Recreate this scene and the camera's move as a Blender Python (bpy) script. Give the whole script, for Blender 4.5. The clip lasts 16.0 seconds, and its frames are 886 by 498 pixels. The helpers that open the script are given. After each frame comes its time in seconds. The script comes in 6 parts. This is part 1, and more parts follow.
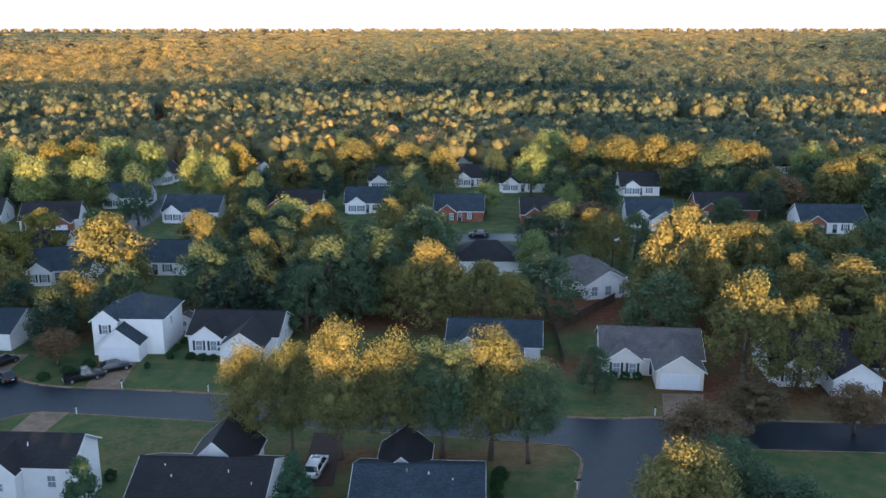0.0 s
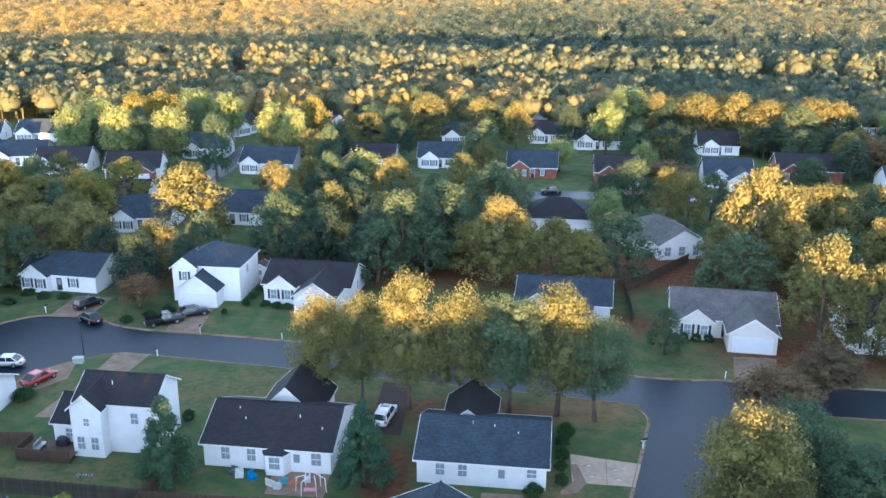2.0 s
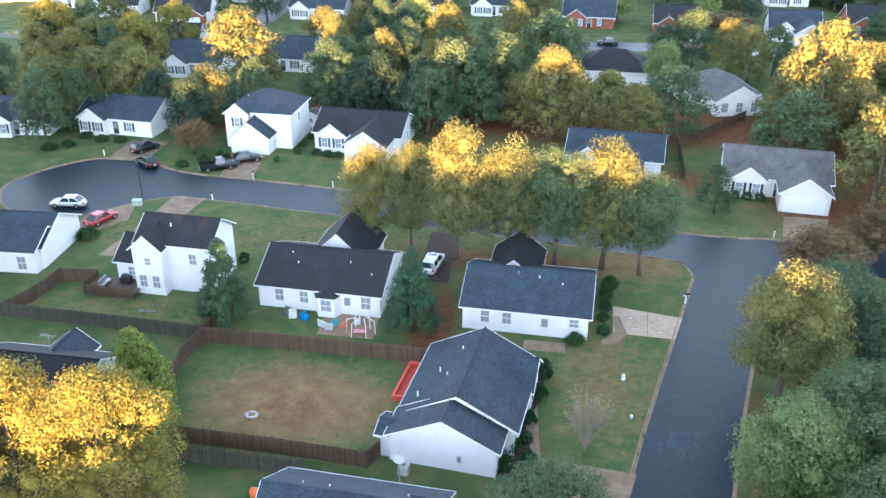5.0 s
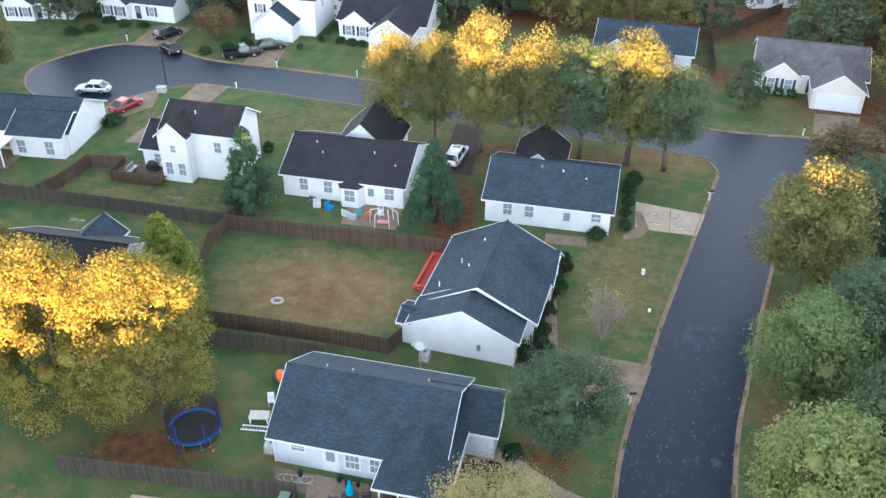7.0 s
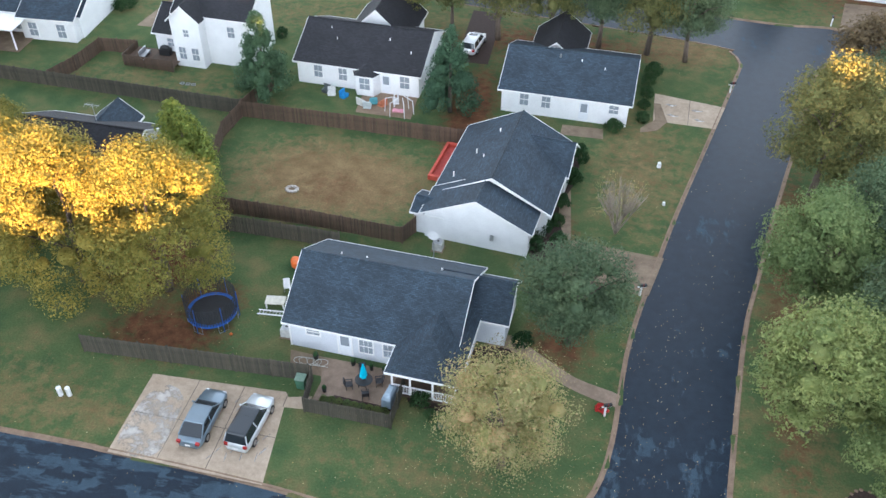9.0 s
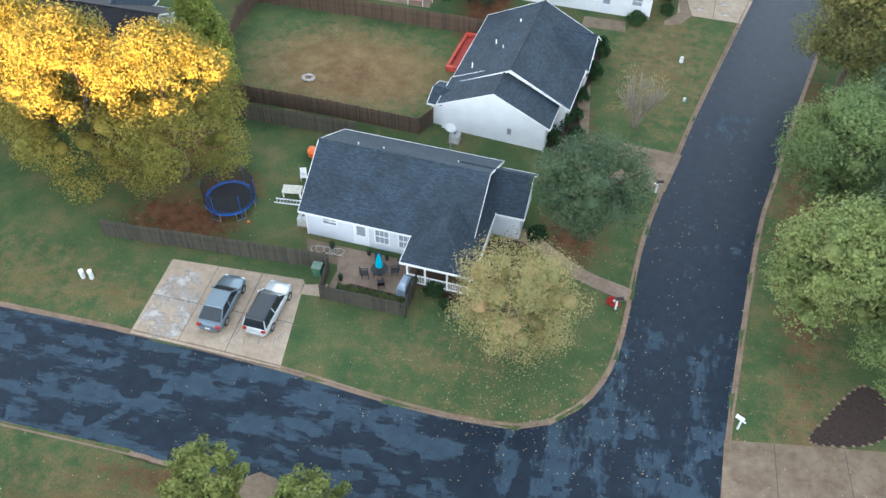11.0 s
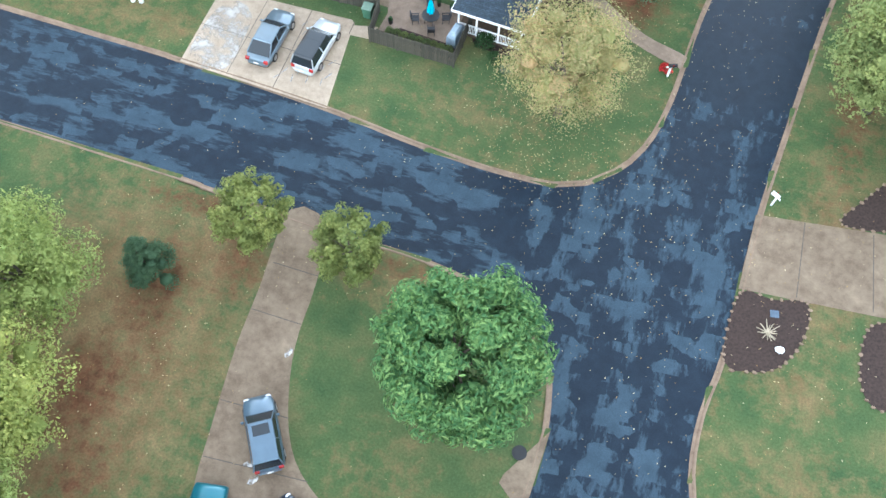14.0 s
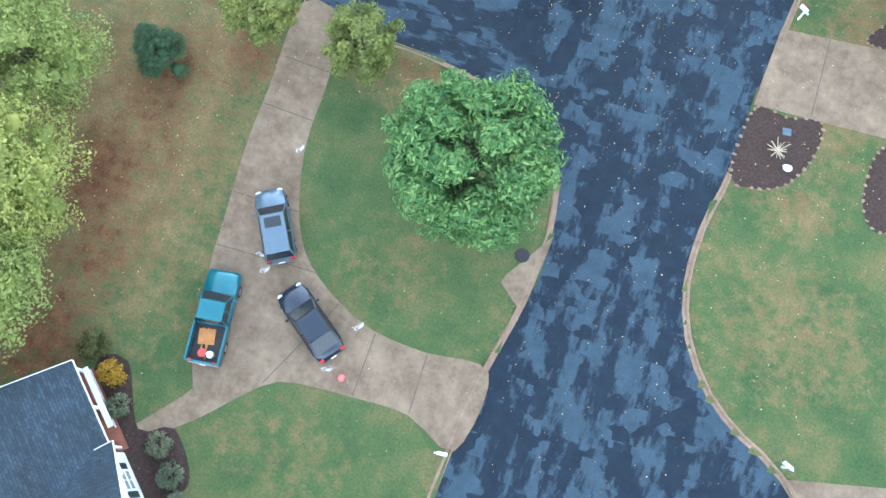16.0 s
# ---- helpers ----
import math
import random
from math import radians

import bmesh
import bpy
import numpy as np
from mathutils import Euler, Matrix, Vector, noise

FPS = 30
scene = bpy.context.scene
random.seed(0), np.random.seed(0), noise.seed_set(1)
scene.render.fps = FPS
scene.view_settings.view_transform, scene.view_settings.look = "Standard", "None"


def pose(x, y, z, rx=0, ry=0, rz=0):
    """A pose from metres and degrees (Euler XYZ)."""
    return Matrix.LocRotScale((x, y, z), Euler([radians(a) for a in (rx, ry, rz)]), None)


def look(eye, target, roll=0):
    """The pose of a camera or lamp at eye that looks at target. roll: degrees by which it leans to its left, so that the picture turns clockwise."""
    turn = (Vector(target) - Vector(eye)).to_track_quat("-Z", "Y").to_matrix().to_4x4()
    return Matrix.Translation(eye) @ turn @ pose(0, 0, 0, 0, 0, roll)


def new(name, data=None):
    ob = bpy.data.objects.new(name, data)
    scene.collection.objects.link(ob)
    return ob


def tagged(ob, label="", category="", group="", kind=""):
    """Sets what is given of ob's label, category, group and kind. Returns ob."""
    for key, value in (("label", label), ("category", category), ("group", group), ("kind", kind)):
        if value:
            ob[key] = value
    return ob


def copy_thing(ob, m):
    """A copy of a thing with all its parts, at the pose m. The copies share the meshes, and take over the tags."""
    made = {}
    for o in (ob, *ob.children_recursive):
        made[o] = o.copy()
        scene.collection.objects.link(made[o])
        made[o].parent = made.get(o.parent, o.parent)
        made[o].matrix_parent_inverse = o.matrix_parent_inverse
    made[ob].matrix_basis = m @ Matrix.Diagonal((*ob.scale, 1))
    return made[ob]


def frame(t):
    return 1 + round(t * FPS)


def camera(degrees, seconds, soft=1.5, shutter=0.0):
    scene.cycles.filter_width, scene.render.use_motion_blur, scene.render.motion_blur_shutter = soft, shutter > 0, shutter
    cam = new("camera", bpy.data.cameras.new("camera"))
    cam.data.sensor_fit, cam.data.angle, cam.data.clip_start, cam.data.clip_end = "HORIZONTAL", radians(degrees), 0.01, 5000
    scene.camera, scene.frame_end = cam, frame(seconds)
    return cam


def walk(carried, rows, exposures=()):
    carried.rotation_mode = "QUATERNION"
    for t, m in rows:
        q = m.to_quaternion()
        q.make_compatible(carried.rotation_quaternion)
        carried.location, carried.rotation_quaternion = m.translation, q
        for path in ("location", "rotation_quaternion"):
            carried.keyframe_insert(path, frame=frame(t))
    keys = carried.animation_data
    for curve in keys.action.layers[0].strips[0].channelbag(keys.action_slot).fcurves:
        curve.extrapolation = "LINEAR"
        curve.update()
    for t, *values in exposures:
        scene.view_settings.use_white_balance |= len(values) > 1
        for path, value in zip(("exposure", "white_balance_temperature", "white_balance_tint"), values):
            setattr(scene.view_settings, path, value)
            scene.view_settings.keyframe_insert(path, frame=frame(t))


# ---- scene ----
cam = camera(53.17, 16.0)
PATH = [
    (0, look((-0.114, 1.332, 47.654), (-0.126, 49.773, 35.266), -0.009)),
    (0.5, look((-0.107, 1.265, 47.669), (-1.405, 49.575, 34.843), 0.015)),
    (1, look((-0.072, 1.198, 47.659), (-2.440, 49.286, 34.170), 0.028)),
    (1.5, look((-0.091, 1.130, 47.649), (-3.228, 48.986, 33.508), 0.061)),
    (2, look((-0.121, 1.012, 47.675), (-4.107, 48.607, 32.882), 0.101)),
    (2.5, look((-0.106, 0.907, 47.682), (-4.856, 48.128, 31.946), 0.117)),
    (3, look((-0.092, 0.854, 47.703), (-5.412, 47.592, 30.753), 0.126)),
    (3.5, look((-0.077, 0.717, 47.718), (-5.848, 46.865, 29.359), 0.157)),
    (4, look((-0.063, 0.602, 47.739), (-6.120, 46.131, 27.980), 0.177)),
    (6.5, look((-0.070, 0.127, 47.955), (-6.893, 41.984, 21.470), 0.384)),
    (7, look((-0.001, 0.026, 47.948), (-7.107, 41.020, 20.217), 0.416)),
    (7.5, look((0.061, -0.002, 47.932), (-7.052, 40.124, 18.961), 0.402)),
    (8, look((0.091, -0.061, 47.901), (-6.813, 39.192, 17.709), 0.460)),
    (8.5, look((0.135, -0.097, 47.901), (-6.812, 38.182, 16.494), 0.457)),
    (9, look((0.151, -0.161, 47.932), (-7.097, 37.054, 15.336), 0.517)),
    (11.5, look((0.034, -0.654, 47.924), (-7.117, 31.060, 9.936), 1.048)),
    (12, look((0.021, -0.765, 47.965), (-7.301, 29.352, 8.730), 1.226)),
    (12.5, look((0.013, -0.844, 48.044), (-7.323, 27.484, 7.502), 1.507)),
    (13, look((0.026, -0.827, 48.136), (-7.131, 25.337, 6.133), 1.702)),
    (13.5, look((0.042, -0.802, 48.247), (-6.721, 22.984, 4.791), 1.894)),
    (14, look((0.036, -0.840, 48.341), (-6.158, 20.606, 3.601), 2.284)),
    (14.5, look((0.094, -0.907, 48.397), (-5.611, 18.097, 2.503), 2.637)),
    (15, look((0.104, -1.030, 48.468), (-4.941, 15.513, 1.554), 3.317)),
    (15.5, look((0.082, -1.060, 48.563), (-3.971, 13.000, 0.752), 4.335)),
    (16, look((0.052, -1.109, 48.646), (-3.114, 10.508, 0.117), 5.726)),
]
from mathutils.geometry import tessellate_polygon

walk(cam, PATH, exposures=((0, 3.52, 4950, 10), (2, 4.42, 4900, 10), (4, 5.02, 5150, 10), (9, 4.82, 5900, 11), (12, 5.1, 5850, 7), (13, 5.4, 5800, 7), (14.5, 5.52, 5800, 7), (16, 5.62, 5500, 7)))

# ---- light: low sun behind trees, clear evening sky ----
SUN_AZ, SUN_EL = radians(178), radians(1.8)
world = bpy.data.worlds.new("evening_sky")
scene.world = world
world.use_nodes = True
wn = world.node_tree
sky = wn.nodes.new("ShaderNodeTexSky")
sky.sky_type = "NISHITA"
sky.sun_disc = False
sky.sun_elevation, sky.sun_rotation = SUN_EL, SUN_AZ
sky.air_density, sky.dust_density, sky.ozone_density = 1.0, 0.3, 1.6
wn.nodes["Background"].inputs["Strength"].default_value = 0.14
grey = wn.nodes.new("ShaderNodeRGBToBW")
haze = wn.nodes.new("ShaderNodeMix")
haze.data_type = "RGBA"
haze.inputs[0].default_value = 0.78
wn.links.new(sky.outputs[0], grey.inputs[0])
wn.links.new(sky.outputs[0], haze.inputs[6])
wn.links.new(grey.outputs[0], haze.inputs[7])
wn.links.new(haze.outputs[2], wn.nodes["Background"].inputs["Color"])
sun = new("sun", bpy.data.lights.new("sun", "SUN"))
sun.data.energy, sun.data.angle, sun.data.color = 2.25, radians(0.6), (1.0, 0.49, 0.14)
sun.matrix_world = look((math.sin(SUN_AZ) * math.cos(SUN_EL) * 100, math.cos(SUN_AZ) * math.cos(SUN_EL) * 100, math.sin(SUN_EL) * 100), (0, 0, 0))

# ---- materials ----
def ramp(nt, fac, stops):
    r = nt.nodes.new("ShaderNodeValToRGB")
    els = r.color_ramp.elements
    while len(els) < len(stops):
        els.new(0.5)
    for e, (p, c) in zip(els, stops):
        e.position, e.color = p, (*c, 1)
    nt.links.new(fac, r.inputs[0])
    return r.outputs[0]


def noise_tex(nt, scale, detail=4, rough=0.55, stretch=None, coord="Object"):
    tc = nt.nodes.new("ShaderNodeTexCoord")
    n = nt.nodes.new("ShaderNodeTexNoise")
    n.inputs["Scale"].default_value, n.inputs["Detail"].default_value, n.inputs["Roughness"].default_value = scale, detail, rough
    if stretch:
        mp = nt.nodes.new("ShaderNodeMapping")
        mp.inputs["Scale"].default_value = stretch
        nt.links.new(tc.outputs[coord], mp.inputs[0])
        nt.links.new(mp.outputs[0], n.inputs[0])
    else:
        nt.links.new(tc.outputs[coord], n.inputs[0])
    return n.outputs["Fac"]


def mix(nt, fac, a, b, mode="MIX"):
    m = nt.nodes.new("ShaderNodeMix")
    m.data_type, m.blend_type = "RGBA", mode
    for v, s in ((fac, m.inputs[0]), (a, m.inputs[6]), (b, m.inputs[7])):
        if isinstance(v, (int, float)):
            s.default_value = v
        elif isinstance(v, tuple):
            s.default_value = (*v, 1)
        else:
            nt.links.new(v, s)
    return m.outputs[2]


def bump(nt, bsdf, h, strength=0.3, dist=0.02):
    b = nt.nodes.new("ShaderNodeBump")
    b.inputs["Strength"].default_value, b.inputs["Distance"].default_value = strength, dist
    nt.links.new(h, b.inputs["Height"])
    nt.links.new(b.outputs[0], bsdf.inputs["Normal"])


def blank(name, rough=0.7, metal=0.0):
    m = bpy.data.materials.new(name)
    m.use_nodes = True
    b = m.node_tree.nodes["Principled BSDF"]
    b.inputs["Roughness"].default_value, b.inputs["Metallic"].default_value = rough, metal
    return m, m.node_tree, b


def plain(name, c, rough=0.6, metal=0.0, vary=0.25, scale=3.0, grain=25.0):
    """Paint, plastic, metal: a base colour with stains and fine grain."""
    m, nt, b = blank(name, rough, metal)
    lo = tuple(v * (1 - vary) for v in c)
    hi = tuple(min(1, v * (1 + vary * 0.5)) for v in c)
    a = ramp(nt, noise_tex(nt, scale), ((0.3, lo), (0.7, hi)))
    g = ramp(nt, noise_tex(nt, grain), ((0.3, (0.82, 0.82, 0.82)), (0.7, (1, 1, 1))))
    nt.links.new(mix(nt, 1.0, a, g, "MULTIPLY"), b.inputs["Base Color"])
    return m


def siding(name, c, pitch=0.14):
    m, nt, b = blank(name, 0.55)
    a = ramp(nt, noise_tex(nt, 0.8), ((0.3, tuple(v * 0.9 for v in c)), (0.7, c)))
    tc = nt.nodes.new("ShaderNodeTexCoord")
    w = nt.nodes.new("ShaderNodeTexWave")
    w.wave_type, w.bands_direction, w.wave_profile = "BANDS", "Z", "SAW"
    w.inputs["Scale"].default_value = 0.314 / pitch
    nt.links.new(tc.outputs["Object"], w.inputs[0])
    lines = ramp(nt, w.outputs["Fac"], ((0.0, (0.72, 0.72, 0.74)), (0.15, (1, 1, 1))))
    nt.links.new(mix(nt, 1.0, a, lines, "MULTIPLY"), b.inputs["Base Color"])
    bump(nt, b, w.outputs["Fac"], 0.4, 0.02)
    return m


def shingles(name, c, light=1.5):
    """Asphalt roof shingles: courses, single tabs of differing tone, weather streaks."""
    m, nt, b = blank(name, 0.85)
    tc = nt.nodes.new("ShaderNodeTexCoord")
    br = nt.nodes.new("ShaderNodeTexBrick")
    nt.links.new(tc.outputs["UV"], br.inputs[0])
    for k, v in (("Scale", 1.0), ("Mortar Size", 0.012), ("Brick Width", 0.32), ("Row Height", 0.15), ("Bias", 0.0)):
        br.inputs[k].default_value = v
    br.inputs["Color1"].default_value = (*[v * 0.8 for v in c], 1)
    br.inputs["Color2"].default_value = (*[v * light for v in c], 1)
    br.inputs["Mortar"].default_value = (*[v * 0.5 for v in c], 1)
    st = ramp(nt, noise_tex(nt, 0.5, 5), ((0.3, (0.72, 0.72, 0.72)), (0.72, (1.25, 1.25, 1.25))))
    gr = ramp(nt, noise_tex(nt, 9, 3), ((0.3, (0.7, 0.7, 0.7)), (0.7, (1.2, 1.2, 1.2))))
    nt.links.new(mix(nt, 1.0, mix(nt, 1.0, br.outputs[0], st, "MULTIPLY"), gr, "MULTIPLY"), b.inputs["Base Color"])
    bump(nt, b, br.outputs["Fac"], 0.3, -0.02)
    return m


def foliage(name, dark, mid, lit, glow=0.35):
    """Leaves: per-leaf and per-tree variation, some light passing through."""
    m, nt, b = blank(name, 0.6)
    geo = nt.nodes.new("ShaderNodeNewGeometry")
    oi = nt.nodes.new("ShaderNodeObjectInfo")
    leaf = ramp(nt, geo.outputs["Random Per Island"], ((0.0, dark), (0.5, mid), (1.0, lit)))
    patch = ramp(nt, noise_tex(nt, 0.45, 3), ((0.35, (1.2, 1.27, 1.25)), (0.7, (1.75, 1.68, 1.55))))
    tone = ramp(nt, oi.outputs["Random"], ((0.0, (0.8, 0.85, 0.85)), (1.0, (1.2, 1.1, 1.0))))
    col = mix(nt, 1.0, mix(nt, 1.0, leaf, patch, "MULTIPLY"), tone, "MULTIPLY")
    nt.links.new(col, b.inputs["Base Color"])
    b.inputs["Specular IOR Level"].default_value = 0.1
    tr = nt.nodes.new("ShaderNodeBsdfTranslucent")
    nt.links.new(col, tr.inputs[0])
    ms = nt.nodes.new("ShaderNodeMixShader")
    ms.inputs[0].default_value = glow
    nt.links.new(b.outputs[0], ms.inputs[1])
    nt.links.new(tr.outputs[0], ms.inputs[2])
    nt.links.new(ms.outputs[0], nt.nodes["Material Output"].inputs[0])
    return m


def ground_material():
    m, nt, b = blank("lawn", 0.95)
    b.inputs["Specular IOR Level"].default_value = 0.1
    at = nt.nodes.new("ShaderNodeAttribute")
    at.attribute_name = "cover"
    sep = nt.nodes.new("ShaderNodeSeparateColor")
    nt.links.new(at.outputs["Color"], sep.inputs[0])
    grass = ramp(nt, noise_tex(nt, 0.35, 5), ((0.3, (0.046, 0.082, 0.034)), (0.48, (0.072, 0.104, 0.041)), (0.7, (0.132, 0.122, 0.055))))
    dry = ramp(nt, noise_tex(nt, 0.6, 5), ((0.3, (0.13, 0.085, 0.04)), (0.7, (0.21, 0.15, 0.075))))
    soil = ramp(nt, noise_tex(nt, 1.2, 5), ((0.3, (0.075, 0.036, 0.02)), (0.7, (0.16, 0.075, 0.038))))
    edge = noise_tex(nt, 1.4, 6, 0.65)

    def soft(ch):
        a = nt.nodes.new("ShaderNodeMath")
        a.operation = "MULTIPLY_ADD"
        a.inputs[1].default_value = 1.6
        nt.links.new(edge, a.inputs[0])
        nt.links.new(sep.outputs[ch], a.inputs[2])
        r = nt.nodes.new("ShaderNodeMapRange")
        r.inputs[1].default_value, r.inputs[2].default_value = 1.02, 1.6
        nt.links.new(a.outputs[0], r.inputs[0])
        return r.outputs[0]
    col = mix(nt, soft(1), mix(nt, soft(0), grass, dry), soil)
    fine = ramp(nt, noise_tex(nt, 7, 4, 0.7), ((0.28, (0.7, 0.7, 0.7)), (0.72, (1.22, 1.22, 1.22))))
    tuft = ramp(nt, noise_tex(nt, 30, 2), ((0.3, (0.88, 0.88, 0.88)), (0.7, (1.08, 1.08, 1.08))))
    nt.links.new(mix(nt, 1.0, mix(nt, 1.0, col, fine, "MULTIPLY"), tuft, "MULTIPLY"), b.inputs["Base Color"])
    bump(nt, b, noise_tex(nt, 12, 4, 0.7), 0.35, 0.05)
    return m


def asphalt_material():
    """Dark asphalt with large patches of sealer left by rollers."""
    m, nt, b = blank("asphalt", 0.5)
    b.inputs["Specular IOR Level"].default_value = 0.18
    tc = nt.nodes.new("ShaderNodeTexCoord")
    def calc(op, x, y):
        m_ = nt.nodes.new("ShaderNodeMath")
        m_.operation = op
        for v, k in ((x, 0), (y, 1)):
            if isinstance(v, (int, float)):
                m_.inputs[k].default_value = v
            else:
                nt.links.new(v, m_.inputs[k])
        return m_.outputs[0]

    def span(v, a, b, lo=0.0, hi=1.0):
        r = nt.nodes.new("ShaderNodeMapRange")
        for k, q in ((1, a), (2, b), (3, lo), (4, hi)):
            r.inputs[k].default_value = q
        nt.links.new(v, r.inputs[0])
        return r.outputs[0]
    at = nt.nodes.new("ShaderNodeSeparateXYZ")
    nt.links.new(tc.outputs["Object"], at.inputs[0])
    big = noise_tex(nt, 0.09, 3, 0.5)
    along_x = noise_tex(nt, 1.0, 7, 0.7, (0.16, 0.7, 1))
    along_y = noise_tex(nt, 1.0, 7, 0.7, (0.6, 0.2, 1))
    streak = mix(nt, span(at.outputs[0], -1.0, -5.0), along_y, along_x)
    vor = nt.nodes.new("ShaderNodeTexVoronoi")
    vor.distance = "CHEBYCHEV"
    mp = nt.nodes.new("ShaderNodeMapping")
    mp.inputs["Scale"].default_value = (0.2, 0.24, 1)
    mp.inputs["Rotation"].default_value = (0, 0, radians(-8))
    nt.links.new(tc.outputs["Object"], mp.inputs[0])
    nt.links.new(mp.outputs[0], vor.inputs[0])
    bw = nt.nodes.new("ShaderNodeSeparateColor")
    nt.links.new(vor.outputs["Color"], bw.inputs[0])
    a = calc("ADD", streak, calc("MULTIPLY", bw.outputs[0], 0.16))
    a = calc("ADD", a, calc("MULTIPLY", big, 0.3))
    a = calc("ADD", a, span(at.outputs[1], 30, 46, 0.0, -0.16))
    mask = nt.nodes.new("ShaderNodeMapRange")
    mask.inputs[1].default_value, mask.inputs[2].default_value = 0.715, 0.775
    nt.links.new(a, mask.inputs[0])
    dark = ramp(nt, noise_tex(nt, 1.2, 5), ((0.3, (0.008, 0.014, 0.024)), (0.7, (0.013, 0.023, 0.037))))
    grey = ramp(nt, noise_tex(nt, 0.9, 5), ((0.3, (0.03, 0.05, 0.07)), (0.7, (0.044, 0.07, 0.096))))
    col = mix(nt, mask.outputs[0], dark, grey)
    fine = ramp(nt, noise_tex(nt, 25, 3, 0.7), ((0.3, (0.75, 0.75, 0.75)), (0.7, (1.2, 1.2, 1.2))))
    nt.links.new(mix(nt, 1.0, col, fine, "MULTIPLY"), b.inputs["Base Color"])
    rr = nt.nodes.new("ShaderNodeMapRange")
    rr.inputs[3].default_value, rr.inputs[4].default_value = 0.42, 0.75
    nt.links.new(mask.outputs[0], rr.inputs[0])
    nt.links.new(rr.outputs[0], b.inputs["Roughness"])
    bump(nt, b, noise_tex(nt, 60, 2), 0.3, 0.01)
    return m


def concrete_material(name, lo, hi):
    m, nt, b = blank(name, 0.85)
    a = ramp(nt, noise_tex(nt, 0.5, 6, 0.65), ((0.3, lo), (0.7, hi)))
    st = ramp(nt, noise_tex(nt, 2.2, 5, 0.7), ((0.3, (0.78, 0.76, 0.74)), (0.65, (1.1, 1.1, 1.1))))
    fine = ramp(nt, noise_tex(nt, 25, 3), ((0.3, (0.85, 0.85, 0.85)), (0.7, (1.1, 1.1, 1.1))))
    nt.links.new(mix(nt, 1.0, mix(nt, 1.0, a, st, "MULTIPLY"), fine, "MULTIPLY"), b.inputs["Base Color"])
    bump(nt, b, noise_tex(nt, 40, 3), 0.25, 0.01)
    return m


def wood_material(name, lo, hi):
    m, nt, b = blank(name, 0.85)
    a = ramp(nt, noise_tex(nt, 2.0, 5, 0.6, (6, 6, 0.7)), ((0.3, lo), (0.7, hi)))
    oi = nt.nodes.new("ShaderNodeObjectInfo")
    geo = nt.nodes.new("ShaderNodeNewGeometry")
    t1 = ramp(nt, oi.outputs["Random"], ((0, (0.75, 0.75, 0.75)), (1, (1.25, 1.22, 1.18))))
    t2 = ramp(nt, geo.outputs["Random Per Island"], ((0, (0.8, 0.8, 0.8)), (1, (1.2, 1.2, 1.2))))
    nt.links.new(mix(nt, 1.0, mix(nt, 1.0, a, t1, "MULTIPLY"), t2, "MULTIPLY"), b.inputs["Base Color"])
    return m


def glass_material():
    m, nt, b = blank("window_glass", 0.06)
    # pale blue-grey base stands in for reflected sky and white blinds
    b.inputs["Base Color"].default_value = (0.24, 0.275, 0.315, 1)
    b.inputs["Specular IOR Level"].default_value = 0.6
    return m


def paint(name, c):
    m, nt, b = blank(name, 0.32, 0.35)
    a = ramp(nt, noise_tex(nt, 2.5), ((0.3, tuple(v * 0.9 for v in c)), (0.7, c)))
    nt.links.new(a, b.inputs["Base Color"])
    b.inputs["Coat Weight"].default_value = 0.6
    b.inputs["Coat Roughness"].default_value = 0.08
    return m


LAWN, ASPHALT = ground_material(), asphalt_material()
CONC = concrete_material("concrete_tan", (0.33, 0.255, 0.185), (0.42, 0.335, 0.25))
CONC_G = concrete_material("concrete_grey", (0.125, 0.086, 0.054), (0.25, 0.187, 0.128))
CONC_P = concrete_material("concrete_brown", (0.19, 0.135, 0.095), (0.27, 0.2, 0.15))
KERB = concrete_material("kerb_concrete", (0.16, 0.105, 0.07), (0.27, 0.19, 0.13))
WHITE = siding("white_siding", (0.78, 0.79, 0.8))
CREAM = siding("cream_siding", (0.66, 0.64, 0.6))
BLUEISH = siding("pale_grey_siding", (0.6, 0.63, 0.68))
BRICK = plain("red_brick", (0.27, 0.1, 0.065), 0.9, 0, 0.3, 1.5, 8)
TRIM = plain("white_trim", (0.8, 0.8, 0.8), 0.5, 0, 0.08)
DOORW = plain("white_door_paint", (0.75, 0.78, 0.82), 0.45, 0, 0.06)
ROOF_BLUE = shingles("slate_blue_shingles", (0.02, 0.034, 0.05))
ROOF_BLACK = shingles("charcoal_shingles", (0.012, 0.012, 0.016))
ROOF_GREY = shingles("grey_shingles", (0.1, 0.095, 0.098), 1.25)
GLASS = glass_material()
SHUT = plain("dark_shutter", (0.025, 0.04, 0.045), 0.5)
BLACK = plain("black_metal", (0.02, 0.02, 0.022), 0.5)
STEEL = plain("galvanised_steel", (0.42, 0.43, 0.44), 0.45, 0.7)
BARK = wood_material("bark", (0.05, 0.038, 0.03), (0.13, 0.1, 0.08))
FENCE_G = wood_material("weathered_fence_wood", (0.034, 0.031, 0.023), (0.082, 0.074, 0.056))
FENCE_B = wood_material("brown_fence_wood", (0.048, 0.031, 0.021), (0.105, 0.07, 0.047))
MULCH = plain("dark_mulch", (0.045, 0.026, 0.02), 0.95, 0, 0.5, 6, 30)
RUBBER = plain("tyre_rubber", (0.018, 0.018, 0.018), 0.85)
L_GREEN = foliage("leaves_green", (0.046, 0.074, 0.046), (0.058, 0.088, 0.054), (0.073, 0.1, 0.062))
